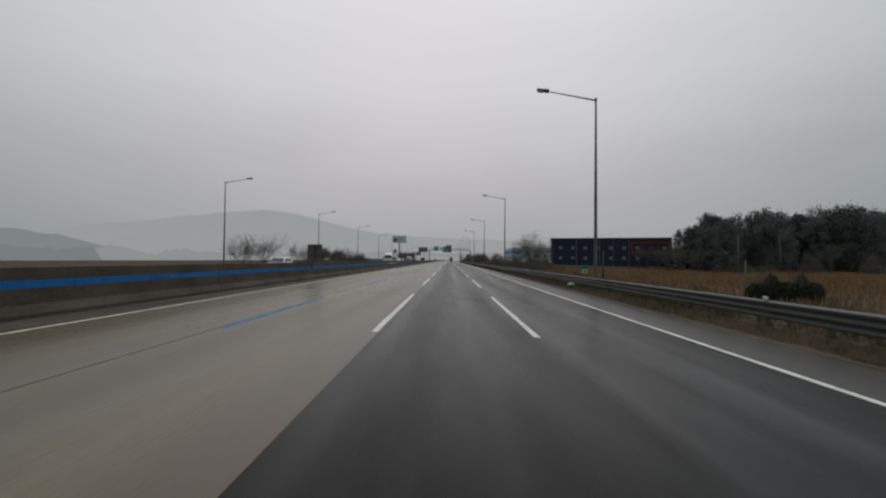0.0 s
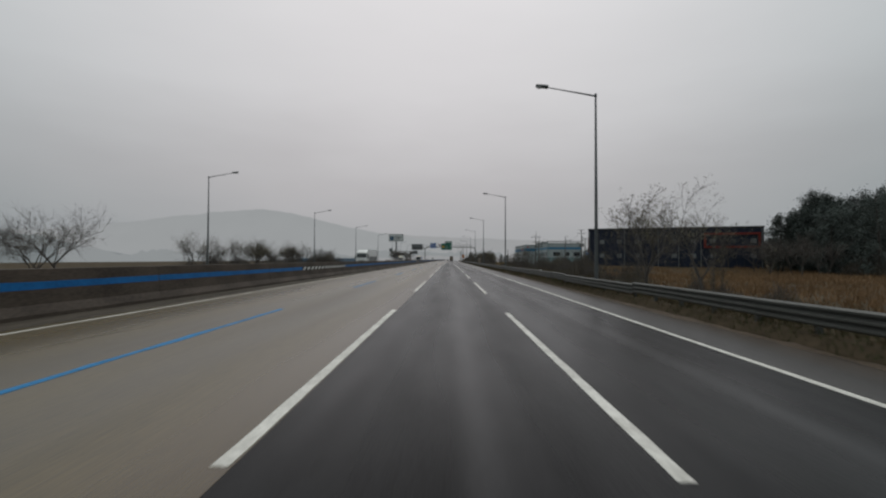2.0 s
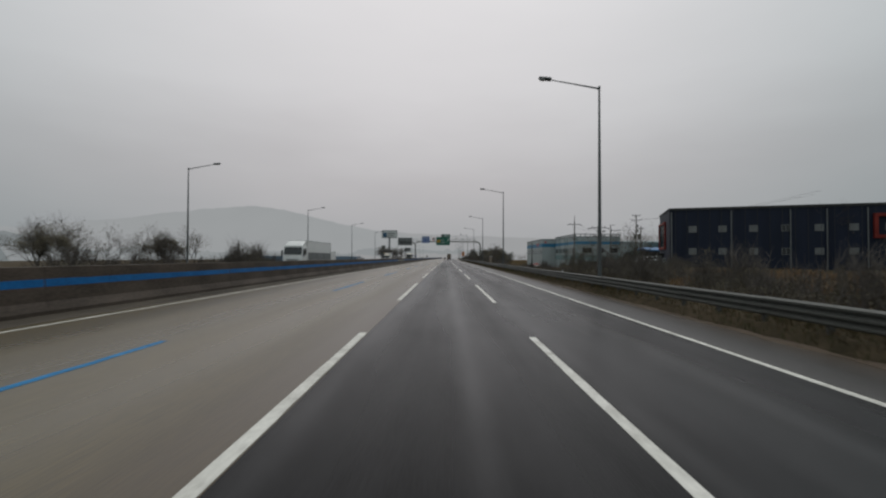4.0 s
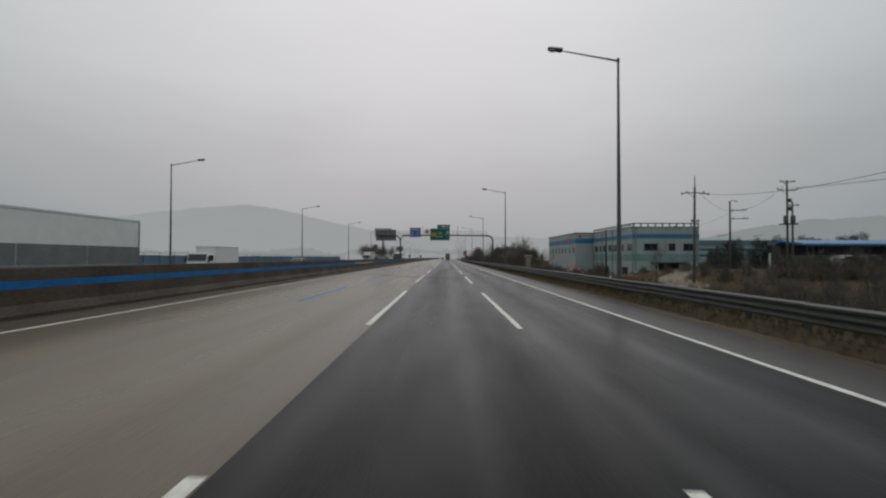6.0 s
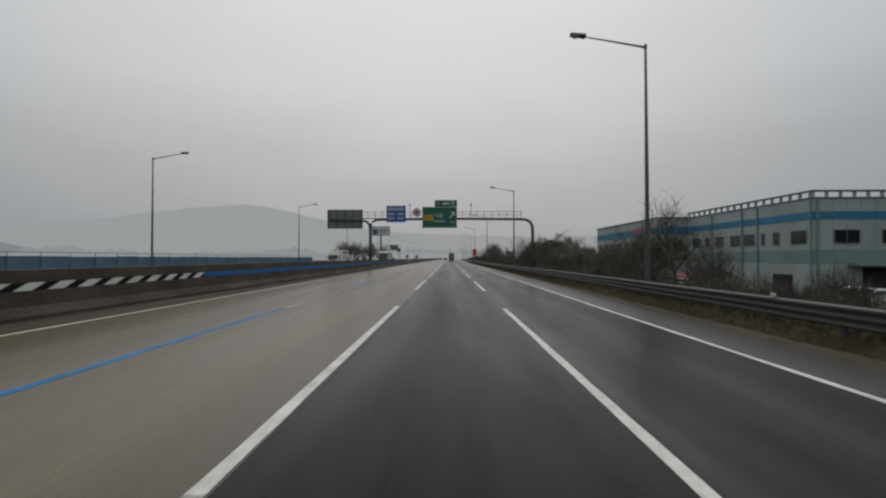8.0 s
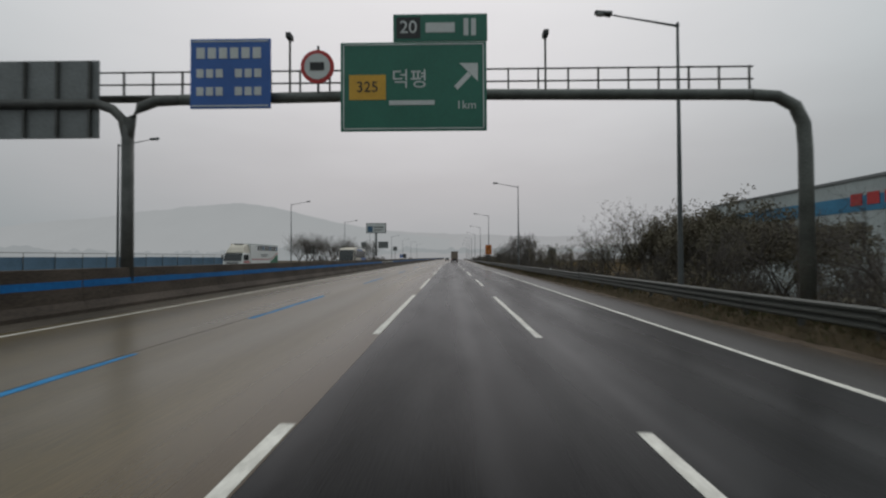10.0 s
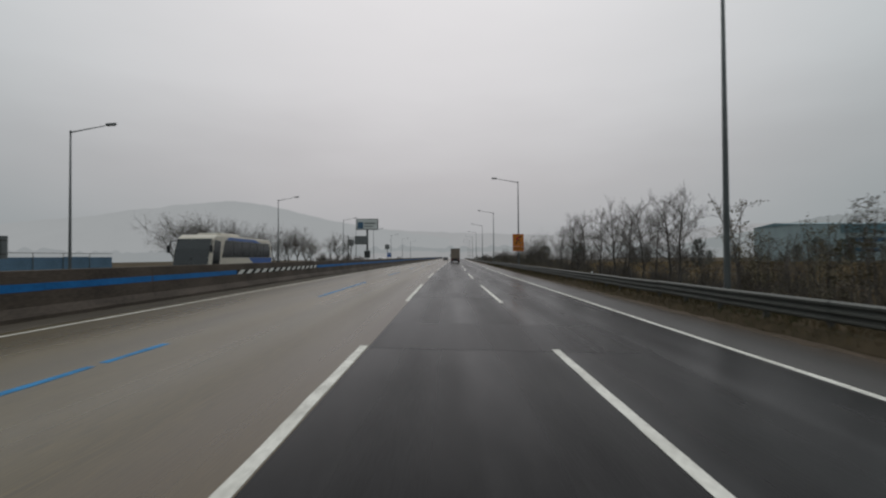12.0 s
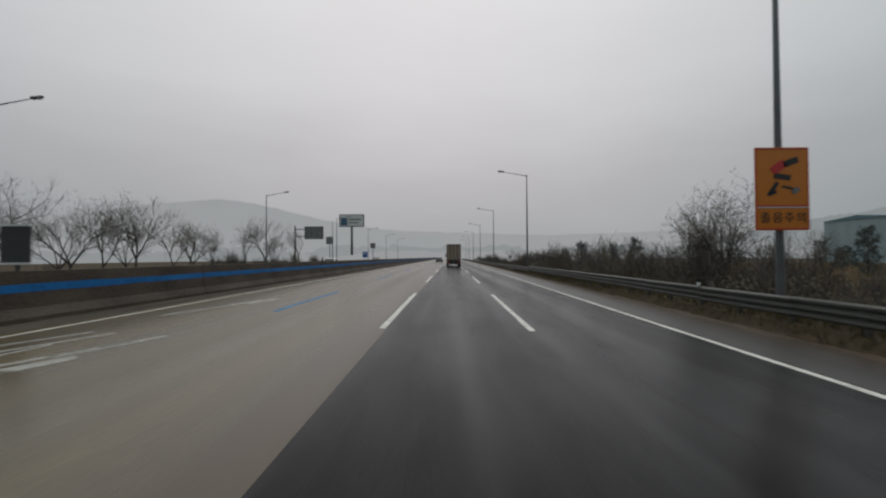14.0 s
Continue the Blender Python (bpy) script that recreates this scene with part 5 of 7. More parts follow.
def car(paint, label, at, suv=False):
    """A passenger car that faces +y, 4.6 m long."""
    t = thing("car", label, "car", at)
    h = 0.22 if suv else 0.0
    b = bmesh.new()
    prism(b, [(-2.3, 0.35), (-2.3, 0.80 + h), (-2.15, 0.95 + h), (-1.2, 0.98 + h), (1.0, 0.93 + h), (2.05, 0.80 + h), (2.3, 0.62 + h), (2.3, 0.35), (1.9, 0.25), (-1.9, 0.25)], -0.9, 0.9)
    soften(b, 0.09, 3)
    part("body", b, paint, t, smooth=True)
    b = bmesh.new()
    back = -2.1 if suv else -1.75
    prism(b, [(back, 0.95 + h), (back + 0.35, 1.42 + h), (-0.6, 1.50 + h), (0.25, 1.44 + h), (1.1, 0.93 + h)], -0.74, 0.74)
    for v in b.verts:
        if v.co.z < 1.1 + h:
            v.co.x *= 1.16
    soften(b, 0.07, 3)
    c = part("cabin", b, paint, t, smooth=True)
    for s in (-1, 1):
        for y0, y1, y2, y3 in ((back + 0.45, back + 0.62, -0.72, -0.68), (-0.58, -0.58, 0.2, 0.78)):
            b = bmesh.new()
            q = [(s * 0.872, y0, 1.03 + h), (s * 0.79, y1, 1.38 + h), (s * 0.79, y2, 1.38 + h), (s * 0.872, y3, 1.03 + h)]
            f = [b.verts.new(p) for p in q]
            g = [b.verts.new((p[0] - s * 0.05, p[1], p[2])) for p in q]
            b.faces.new(f)
            for i in range(4):
                b.faces.new((f[i], f[(i + 1) % 4], g[(i + 1) % 4], g[i]))
            bmesh.ops.recalc_face_normals(b, faces=b.faces)
            part("side_window", b, GLASS, c)
    for y0, z0, y1, z1, nm in ((1.09, 0.98, 0.32, 1.43, "windscreen"), (back + 0.02, 1.02, back + 0.34, 1.39, "rear_window")):
        d = 0.03 if nm == "windscreen" else -0.03
        b = bmesh.new()
        q = [(-0.76, y0 + d, z0 + h), (0.76, y0 + d, z0 + h), (0.66, y1 + d, z1 + h), (-0.66, y1 + d, z1 + h)]
        f = [b.verts.new(p) for p in q]
        g = [b.verts.new((p[0], p[1] - d * 2, p[2] - 0.02)) for p in q]
        b.faces.new(f)
        for i in range(4):
            b.faces.new((f[i], f[(i + 1) % 4], g[(i + 1) % 4], g[i]))
        bmesh.ops.recalc_face_normals(b, faces=b.faces)
        part(nm, b, GLASS, c)
    for x in (-0.68, 0.68):
        part("headlight", boxm(x - 0.17, x + 0.17, 2.16, 2.30, 0.62 + h, 0.74 + h, 0.03), LENS, t)
        part("tail_light", boxm(x - 0.14, x + 0.14, -2.32, -2.2, 0.68 + h, 0.86 + h, 0.02), TAIL, t)
    for x in (-0.8, 0.8):
        for y in (-1.4, 1.4):
            wheel(t, x, y, 0.34 + h * 0.15, 0.22)
    return t


def lorry(at, label, body_len, box_h, cab_mat, box_mat, small=False):
    """A lorry with a closed body; the cab is at +y."""
    t = thing("truck", label, "truck", at)
    w = 1.0 if small else 1.25
    z0 = 0.75 if small else 1.15
    cab_h = 2.1 if small else 3.0
    cl = 1.7 if small else 2.2
    part("chassis", boxm(-w * 0.5, w * 0.5, -body_len, cl, 0.5, z0, 0.03), DARK_STEEL, t)
    b = bmesh.new()
    box(b, -w, w, -body_len, -0.1, z0, box_h, 0.04)
    bx = part("cargo_box", b, box_mat, t)
    part("roof_edge", boxm(-w - 0.02, w + 0.02, -body_len - 0.02, -0.08, box_h - 0.12, box_h + 0.02, 0.02), SIGN_WHITE, bx)
    part("skirt", boxm(-w + 0.02, w - 0.02, -body_len + 1.0, -0.4, 0.62, z0 + 0.02, 0.03), SIGN_BACK, t)
    if body_len > 10:
        for s in (-1, 1):
            for k in range(3):
                y = -body_len + 0.1 + k * (body_len - 0.3) / 3
                part("side_panel", boxm(*sorted((s * (w - 0.01), s * (w + 0.02))), y, y + (body_len - 0.3) / 3 - 0.05, z0 + 0.05, 2.15, 0.01), SIGN_BACK, bx)
            part("corner_post", boxm(*sorted((s * (w - 0.06), s * (w + 0.015))), -body_len - 0.015, -body_len + 0.10, z0, box_h, 0.01), SIGN_BACK, bx)
    b = bmesh.new()
    prism(b, [(0.0, 0.45), (0.0, cab_h), (cl * 0.75, cab_h), (cl * 0.94, cab_h * 0.62), (cl, cab_h * 0.45), (cl, 0.45)], -w * 0.98, w * 0.98)
    soften(b, 0.08, 3)
    cab = part("cab", b, cab_mat, t, smooth=True)
    b = bmesh.new()
    prism(b, [(cl * 0.79, cab_h * 0.93), (cl * 0.93, cab_h * 0.63), (cl * 0.98, cab_h * 0.63), (cl * 0.85, cab_h * 0.93)], -w * 0.86, w * 0.86)
    part("windscreen", b, GLASS, cab)
    for s in (-1, 1):
        part("side_window", boxm(*sorted((s * w * 0.97, s * (w * 0.98 + 0.015))), cl * 0.2, cl * 0.75, cab_h * 0.62, cab_h * 0.88), GLASS, cab)
        part("mirror", boxm(*sorted((s * (w + 0.05), s * (w + 0.22))), cl * 0.86, cl * 0.94, cab_h * 0.55, cab_h * 0.8, 0.02), DARK_STEEL, cab)
        part("headlight", boxm(s * w * 0.7 - 0.16, s * w * 0.7 + 0.16, cl - 0.03, cl + 0.03, 0.62, 0.82, 0.02), LENS, cab)
    if not small:
        b = bmesh.new()
        prism(b, [(0.0, cab_h - 0.05), (0.0, box_h - 0.05), (0.5, box_h - 0.1), (cl * 0.8, cab_h - 0.05)], -w * 0.9, w * 0.9)
        part("wind_deflector", soften(b, 0.05), cab_mat, cab, smooth=True)
        for k in range(4):
            part("grille_bar", boxm(-w * 0.6, w * 0.6, cl - 0.02, cl + 0.025, 0.7 + k * 0.16, 0.78 + k * 0.16), DARK_STEEL, cab)
    part("bumper", boxm(-w, w, cl - 0.1, cl + 0.08, 0.35, 0.6, 0.04), SIGN_BACK, t)
    r = 0.38 if small else 0.5
    for s in (-1, 1):
        for y in ([cl * 0.6, -body_len * 0.7] if small else [cl * 0.55, -body_len * 0.55, -body_len * 0.55 - 1.15, -body_len + 1.2]):
            wheel(t, s * (w - 0.16), y, r, 0.28)
    return t


def coach(at, label):
    """A touring coach in cream and blue that faces -y."""
    t = thing("bus", label, "bus", at)
    b = bmesh.new()
    prism(b, [(0, 0.35), (-0.12, 0.95), (0.22, 2.2), (0.55, 2.95), (1.1, 3.22), (10.5, 3.14), (10.95, 2.8), (11.0, 0.35)], -1.25, 1.25)
    soften(b, 0.1, 3)
    body = part("body", b, CREAM, t, smooth=True)
    for s in (-1, 1):
        b = bmesh.new()
        prism(b, [(1.75, 1.62), (10.55, 1.62), (10.62, 1.8), (10.55, 2.80), (2.25, 2.86)], *sorted((s * 1.243, s * 1.262)))
        glass = part("side_glass", b, GLASS, body)
        b = bmesh.new()
        prism(b, [(0.30, 0.75), (1.30, 0.75), (1.42, 1.3), (1.62, 2.75), (0.72, 2.85)], *sorted((s * 1.243, s * 1.264)))
        part("door_glass", b, GLASS, body)
        for k in range(5):
            part("window_pillar", boxm(*sorted((s * 1.25, s * 1.268)), 3.5 + k * 1.45, 3.57 + k * 1.45, 1.64, 2.82), SIGN_BLACK, glass)
        b = bmesh.new()
        prism(b, [(8.5, 0.42), (10.97, 0.42), (10.97, 1.60), (6.2, 1.60)], *sorted((s * 1.24, s * 1.258)))
        part("blue_livery", b, CAR_BLUE, body)
        b = bmesh.new()
        prism(b, [(2.4, 2.88), (8.6, 2.82), (7.4, 3.06), (2.9, 3.08)], *sorted((s * 1.24, s * 1.259)))
        part("blue_stripe", b, CAR_BLUE, body)
        part("luggage_flap", boxm(*sorted((s * 1.24, s * 1.254)), 3.2, 6.0, 0.55, 1.25, 0.01), CREAM, body)
        b = bmesh.new()
        tube(b, [(s * 1.1, 0.5, 2.9), (s * 1.42, 0.15, 2.7), (s * 1.45, -0.1, 2.45)], 0.03, 6)
        arm = part("mirror_arm", b, SIGN_BLACK, body)
        part("mirror", boxm(*sorted((s * 1.34, s * 1.54)), -0.18, -0.05, 1.95, 2.45, 0.04), SIGN_BLACK, arm)
        for y in (2.3, 7.6):
            wheel(t, s * 1.08, y, 0.5, 0.3)
    b = bmesh.new()
    prism(b, [(-0.135, 1.02), (0.19, 2.2), (0.52, 2.92), (0.62, 2.92), (0.28, 2.2), (-0.06, 1.02)], -1.17, 1.17)
    screen = part("windscreen", b, GLASS, body)
    part("wiper", boxm(-0.7, 0.5, -0.16, -0.12, 1.12, 1.16), SIGN_BLACK, screen)
    part("centre_bar", boxm(-0.025, 0.025, -0.02, 0.06, 1.2, 1.6), SIGN_BLACK, screen)
    part("roof_unit", boxm(-0.9, 0.9, 2.4, 5.4, 3.14, 3.40, 0.1), CREAM, body)
    part("blue_rear", boxm(-1.2, 1.2, 10.9, 11.04, 0.5, 2.7, 0.03), CAR_BLUE, body)
    part("bumper", boxm(-1.22, 1.22, -0.08, 0.1, 0.32, 0.62, 0.05), SIGN_BACK, body)
    for x in (-0.85, 0.85):
        part("headlight", boxm(x - 0.2, x + 0.2, -0.14, 0.05, 0.70, 0.90, 0.03), LENS, body)
    return t


def exhibition_truck(at, label):
    """A white show truck: low cab under a tall rounded fairing, long body with a row of high windows; its cab is at +y."""
    t = thing("truck", label, "truck", at)
    w, back = 1.2, -9.1
    part("chassis", boxm(-0.45, 0.45, back + 0.2, 2.1, 0.45, 0.85, 0.03), DARK_STEEL, t)
    body = part("cargo_box", boxm(-w, w, back, 0.0, 0.85, 3.18, 0.05), CAR_WHITE, t)
    part("roof_edge", boxm(-w - 0.015, w + 0.015, back - 0.015, 0.015, 3.10, 3.20, 0.02), SIGN_WHITE, body)
    part("skirt", boxm(-w + 0.03, w - 0.03, back + 0.6, -0.5, 0.45, 0.87, 0.03), SIGN_BACK, t)
    for sgn in (-1, 1):
        for k in range(9):
            y = -8.85 + k * 0.78
            pane = part("high_window", boxm(*sorted((sgn * (w - 0.005), sgn * (w + 0.012))), y, y + 0.62, 2.48, 3.02), GLASS if k % 3 else BLUE_GLASS, body)
            part("window_frame", boxm(*sorted((sgn * (w - 0.005), sgn * (w + 0.016))), y + 0.62, y + 0.70, 2.46, 3.04), SIGN_WHITE, pane)
        curve = [(-0.3, 1.42), (-5.8, 1.42), (-6.9, 1.52), (-7.7, 1.78), (-8.4, 2.06), (-9.08, 2.14)]
        b = bmesh.new()
        prism(b, curve + [(y, z + 0.09) for y, z in curve[::-1]], *sorted((sgn * (w - 0.01), sgn * (w + 0.010))))
        part("red_line", b, CAR_RED, body)
        b = bmesh.new()
        prism(b, [(-6.3, 0.88), (-6.3, 1.30), (-7.0, 1.38), (-7.7, 1.62), (-8.4, 1.92), (-9.08, 2.00), (-9.08, 0.88)], *sorted((sgn * (w - 0.01), sgn * (w + 0.011))))
        part("green_livery", b, CAR_GREEN, body)
        for y0, y1, z in ((-5.6, -3.0, 1.95), (-5.2, -3.2, 1.76)):
            part("bar", boxm(*sorted((sgn * (w - 0.005), sgn * (w + 0.008))), y0, y1, z, z + 0.11), SIGN_BACK, body)
    part("marker_lamp", boxm(w - 0.32, w - 0.02, 0.0, 0.10, 2.92, 3.12, 0.03), SIGN_YELLOW, body)
    b = bmesh.new()
    prism(b, [(0.15, 0.40), (0.15, 2.18), (1.75, 2.18), (2.05, 1.95), (2.32, 1.30), (2.40, 1.05), (2.40, 0.40)], -w * 0.95, w * 0.95)
    cab = part("cab", soften(b, 0.08, 3), CAR_WHITE, t, smooth=True)
    b = bmesh.new()
    prism(b, [(1.98, 2.06), (2.30, 1.32), (2.38, 1.32), (2.06, 2.06)], -w * 0.86, w * 0.86)
    screen = part("windscreen", b, GLASS, cab)
    part("sun_strip", boxm(-w * 0.86, w * 0.86, 2.0, 2.06, 2.0, 2.12, 0.01), SIGN_BLACK, screen)
    b = bmesh.new()
    prism(b, [(-0.1, 2.12), (-0.1, 3.08), (0.45, 3.10), (1.10, 2.95), (1.60, 2.58), (1.80, 2.20), (1.80, 2.12)], -w * 0.88, w * 0.88)
    for v in b.verts:
        if v.co.z > 2.5:
            v.co.x *= 0.86
    fairing = part("fairing", soften(b, 0.14, 4), CREAM, cab, smooth=True)
    part("roof_vent", boxm(-0.5, 0.5, 0.25, 0.75, 3.06, 3.17, 0.03), DARK_STEEL, fairing)
    for sgn in (-1, 1):
        part("side_window", boxm(*sorted((sgn * w * 0.94, sgn * (w * 0.95 + 0.015))), 0.55, 1.70, 1.38, 2.0), GLASS, cab)
        part("red_panel", boxm(*sorted((sgn * w * 0.94, sgn * (w * 0.95 + 0.012))), 0.25, 1.9, 1.12, 1.28), CAR_RED, cab)
        part("mirror", boxm(*sorted((sgn * (w + 0.02), sgn * (w + 0.2))), 2.05, 2.14, 1.45, 1.95, 0.02), SIGN_BLACK, cab)
        part("headlight", boxm(sgn * w * 0.68 - 0.18, sgn * w * 0.68 + 0.18, 2.36, 2.43, 0.66, 0.86, 0.02), LENS, cab)
        for y in (1.35, -6.2, -7.2):
            wheel(t, sgn * (w - 0.17), y, 0.44, 0.28)
    for k in range(3):
        part("grille_bar", boxm(-0.7, 0.7, 2.38, 2.425, 0.95 + k * 0.10, 1.0 + k * 0.10), DARK_STEEL, cab)
    part("bumper", boxm(-w * 0.95, w * 0.95, 2.3, 2.46, 0.33, 0.58, 0.04), SIGN_BACK, t)
    return t


OPP = 0.12
lorry(pose(1.85, 412, -0.06), "box truck seen from behind with brown ribbed rear doors", 8.0, 4.0, CAR_WHITE, TARP)
tail = [o for o in scene.objects if o.name.startswith("truck")][0]
for k in range(5):
    part("door_rib", boxm(-1.22 + k * 0.585, -1.12 + k * 0.585, -8.06, -7.99, 1.25, 3.9), TARP_DARK, tail)
for z in (1.2, 3.85):
    part("door_frame", boxm(-1.25, 1.25, -8.07, -8.0, z, z + 0.12), TARP_DARK, tail)
for x in (-0.95, 0.95):
    part("tail_light", boxm(x - 0.2, x + 0.2, -8.1, -8.0, 0.72, 0.9, 0.02), TAIL, tail)
part("underrun_bar", boxm(-1.15, 1.15, -8.0, -7.9, 0.45, 0.58, 0.02), GALV_DARK, tail)

lorry(pose(-19.2, 149.3, OPP, 0, 0, 180), "large white articulated box lorry on the opposite carriageway", 12.2, 3.7, CAR_WHITE, CAR_WHITE)
lorry(pose(-24, 181.0, OPP - 0.1, 0, 0, 180), "small white box truck on the opposite carriageway", 5.4, 2.75, CAR_WHITE, CAR_WHITE, True)
exhibition_truck(pose(-24.25, 281.8, OPP - 0.13, 0, 0, 180) @ Matrix.Diagonal((0.96, 0.94, 1.07, 1)), "white exhibition truck with high windows and green livery")
coach(pose(-17.2, 305.5, OPP), "cream and blue touring coach on the opposite carriageway")
car(CAR_WHITE, "white saloon car on the opposite carriageway", pose(-21.2, 318, OPP - 0.05, 0, 0, 180))
car(CAR_DARK, "dark grey saloon car on the opposite carriageway", pose(-20, 198, OPP - 0.05, 0, 0, 180))
car(CAR_WHITE, "white estate car on the opposite carriageway", pose(-17, 392, OPP, 0, 0, 180))
car(CAR_DARK, "dark car on the opposite carriageway", pose(-20.5 + bend(450), 450, OPP, 0, 0, 180), True)
car(CAR_WHITE, "white car on the opposite carriageway", pose(-21.0, 58, OPP - 0.05, 0, 0, 180), True)
car(CAR_DARK, "dark car travelling in the same direction", pose(-3.2 + bend(455), 455, 0.1))
yard = soil(39.5, 180.0)
car(CAR_WHITE, "white sport utility car parked in the yard", pose(39.5, 180.5, yard, 0, 0, 88), True)
for x, y, r, mt, lb in ((34.2, 218.5, 80, CAR_WHITE, "white car parked by the factory"), (36.6, 224.2, 75, CAR_WHITE, "white estate car parked by the factory"), (30.0, 240.5, 10, CAR_WHITE, "white van-like car parked beside the factory wall"), (30.6, 247.5, 5, CAR_WHITE, "pale car parked beside the factory wall"), (31.0, 254.0, 5, CAR_DARK, "dark car parked beside the factory wall"), (45.5, 186.0, 60, CAR_DARK, "dark car parked under the shed")):
    car(mt, lb, pose(x, y, soil(x, y), 0, 0, r), True)

# ---- yard clutter ----
sk = thing("skip", "green steel skip standing in the yard", "skip", pose(43.2, 188.4, soil(43.2, 188.4), 0, 0, 78))
b = bmesh.new()
prism(b, [(-1.2, 0.15), (-1.6, 1.7), (1.6, 1.7), (1.2, 0.15)], -2.2, 2.2)
part("body", soften(b, 0.03), SKIP_GREEN, sk)
for k in range(5):
    part("rib", boxm(-2.1 + k * 1.03, -2.0 + k * 1.03, -1.62, -1.4, 0.9, 1.72), SKIP_GREEN, sk)
ex = thing("excavator", "orange excavator parked by the track", "excavator", pose(60, 236, soil(60, 236), 0, 0, 110))
for x in (-0.95, 0.95):
    part("track", boxm(x - 0.25, x + 0.25, -1.6, 1.6, 0.0, 0.7, 0.2), SIGN_BLACK, ex)
part("body", boxm(-1.1, 1.1, -1.5, 0.9, 0.85, 1.7, 0.12), MACHINE, ex)
part("cab", boxm(-1.05, -0.1, -0.3, 1.0, 1.7, 2.7, 0.08), GLASS, ex)
b = bmesh.new()
tube(b, [(0.4, 0.6, 1.5), (0.4, 2.2, 2.3), (0.4, 3.6, 1.9)], [0.2, 0.22, 0.16], 8)
part("boom", b, MACHINE, ex)
b = bmesh.new()
tube(b, [(0.4, 3.6, 1.9), (0.4, 4.2, 0.8)], [0.15, 0.12], 8)
part("stick", b, MACHINE, ex)
part("bucket", boxm(0.0, 0.8, 3.9, 4.6, 0.2, 0.9, 0.1), DARK_STEEL, ex)
for x, y in ((27.5, 233), (28.6, 237.5)):
    p = thing("parasol", "red garden parasol beside parked cars", "parasol", pose(x, y, soil(x, y)))
    b = bmesh.new()
    tube(b, [(0, 0, 0), (0, 0, 2.5)], 0.03, 6)
    part("pole", b, GALV_DARK, p)
    b = bmesh.new()
    tube(b, [(0, 0, 2.0), (0, 0, 2.05), (0, 0, 2.6)], [1.5, 1.5, 0.05], 8)
    part("canopy", b, RED_TRIM, p)
gp = thing("gate_post", "white boundary post at the edge of the yard", "post", pose(32.2, 180.3, 0.0))
part("shaft", boxm(-0.08, 0.08, -0.08, 0.08, -0.6, 2.1, 0.02), SIGN_WHITE, gp)
part("cap", boxm(-0.10, 0.10, -0.10, 0.10, 2.1, 2.16, 0.02), WALL_WHITE, gp)
kiosk = thing("cabinet", "rusty brown steel cabinet with a pale top behind the guard rail", "cabinet", pose(9.19, 185.0, soil(9.19, 185.0)))
part("body", boxm(-0.30, 0.30, -0.3, 0.3, -0.3, 1.70, 0.025), TARP_DARK, kiosk)
part("top", boxm(-0.34, 0.34, -0.35, 0.35, 1.70, 1.76, 0.015), SIGN_WHITE, kiosk)
part("door", boxm(-0.25, 0.25, -0.325, -0.302, 0.1, 1.6, 0.01), TARP, kiosk)
part("door_handle", boxm(0.16, 0.20, -0.36, -0.322, 0.75, 0.95, 0.008), GALV_DARK, kiosk)


def scrap_heap(x, y, w, seed, label):
    """Boards, crates and drums thrown together on one spot."""
    rng = random.Random(seed)
    t = thing("scrap_heap", label, "scrap", pose(x, y, soil(x, y)))
    for k in range(16):
        px, py = rng.gauss(0, w * 0.4), rng.gauss(0, 0.8)
        top = max(0.25, 1.5 - abs(px) / w * 1.3)
        z = rng.uniform(0.0, top)
        m = rng.choice((WALL_WHITE, TARP_DARK, TARP, SIGN_BACK, GALV, WOOD_POLE))
        if k % 4 == 0:
            b = disc(bmesh.new(), (px, py, 0.42), (0, 0, 1), 0.29, 0.86, 14)
            part("drum", b, m, t)
        elif k % 4 == 1:
            part("crate", boxm(px - 0.5, px + 0.5, py - 0.4, py + 0.4, 0, 0.35 + 0.5 * top, 0.02), m, t)
        else:
            b = bmesh.new()
            box(b, -rng.uniform(0.6, 1.2), 0.7, -0.12, 0.12, -0.03, 0.03, 0.008)
            bmesh.ops.transform(b, matrix=pose(px, py, z + 0.3, rng.uniform(-25, 25), rng.uniform(-35, 35), rng.uniform(0, 180)), verts=b.verts)
            part("board", b, m, t)


scrap_heap(33.6, 213.0, 2.6, 5, "jumbled heap of pale and rusty scrap by the factory")
scrap_heap(37.6, 216.5, 2.0, 6, "low heap of boards and drums before the factory")


# a crumpled white sack left under the rail
sack = thing("sack", "crumpled dirty white sack lying under the guard rail", "sack", pose(7.95, 30.9, soil(7.95, 30.9) - 0.02))
b = bmesh.new()
bmesh.ops.create_icosphere(b, subdivisions=3, radius=1.0)
for v in b.verts:
    c = v.co.copy()
    k = 1 + 0.28 * noise.noise(c * 1.6) + 0.14 * noise.noise(c * 4.5)
    v.co = Vector((c.x * 0.20 * k, c.y * 0.48 * k, max(-0.04, c.z * 0.13 * k + 0.09)))
part("bag", b, WALL_WHITE, sack)
b = bmesh.new()
tube(b, [(0, 0.40, 0.07), (0.02, 0.52, 0.10), (0.05, 0.60, 0.07)], [0.06, 0.025, 0.06], 8)
part("tied_neck", b, WALL_WHITE, sack)

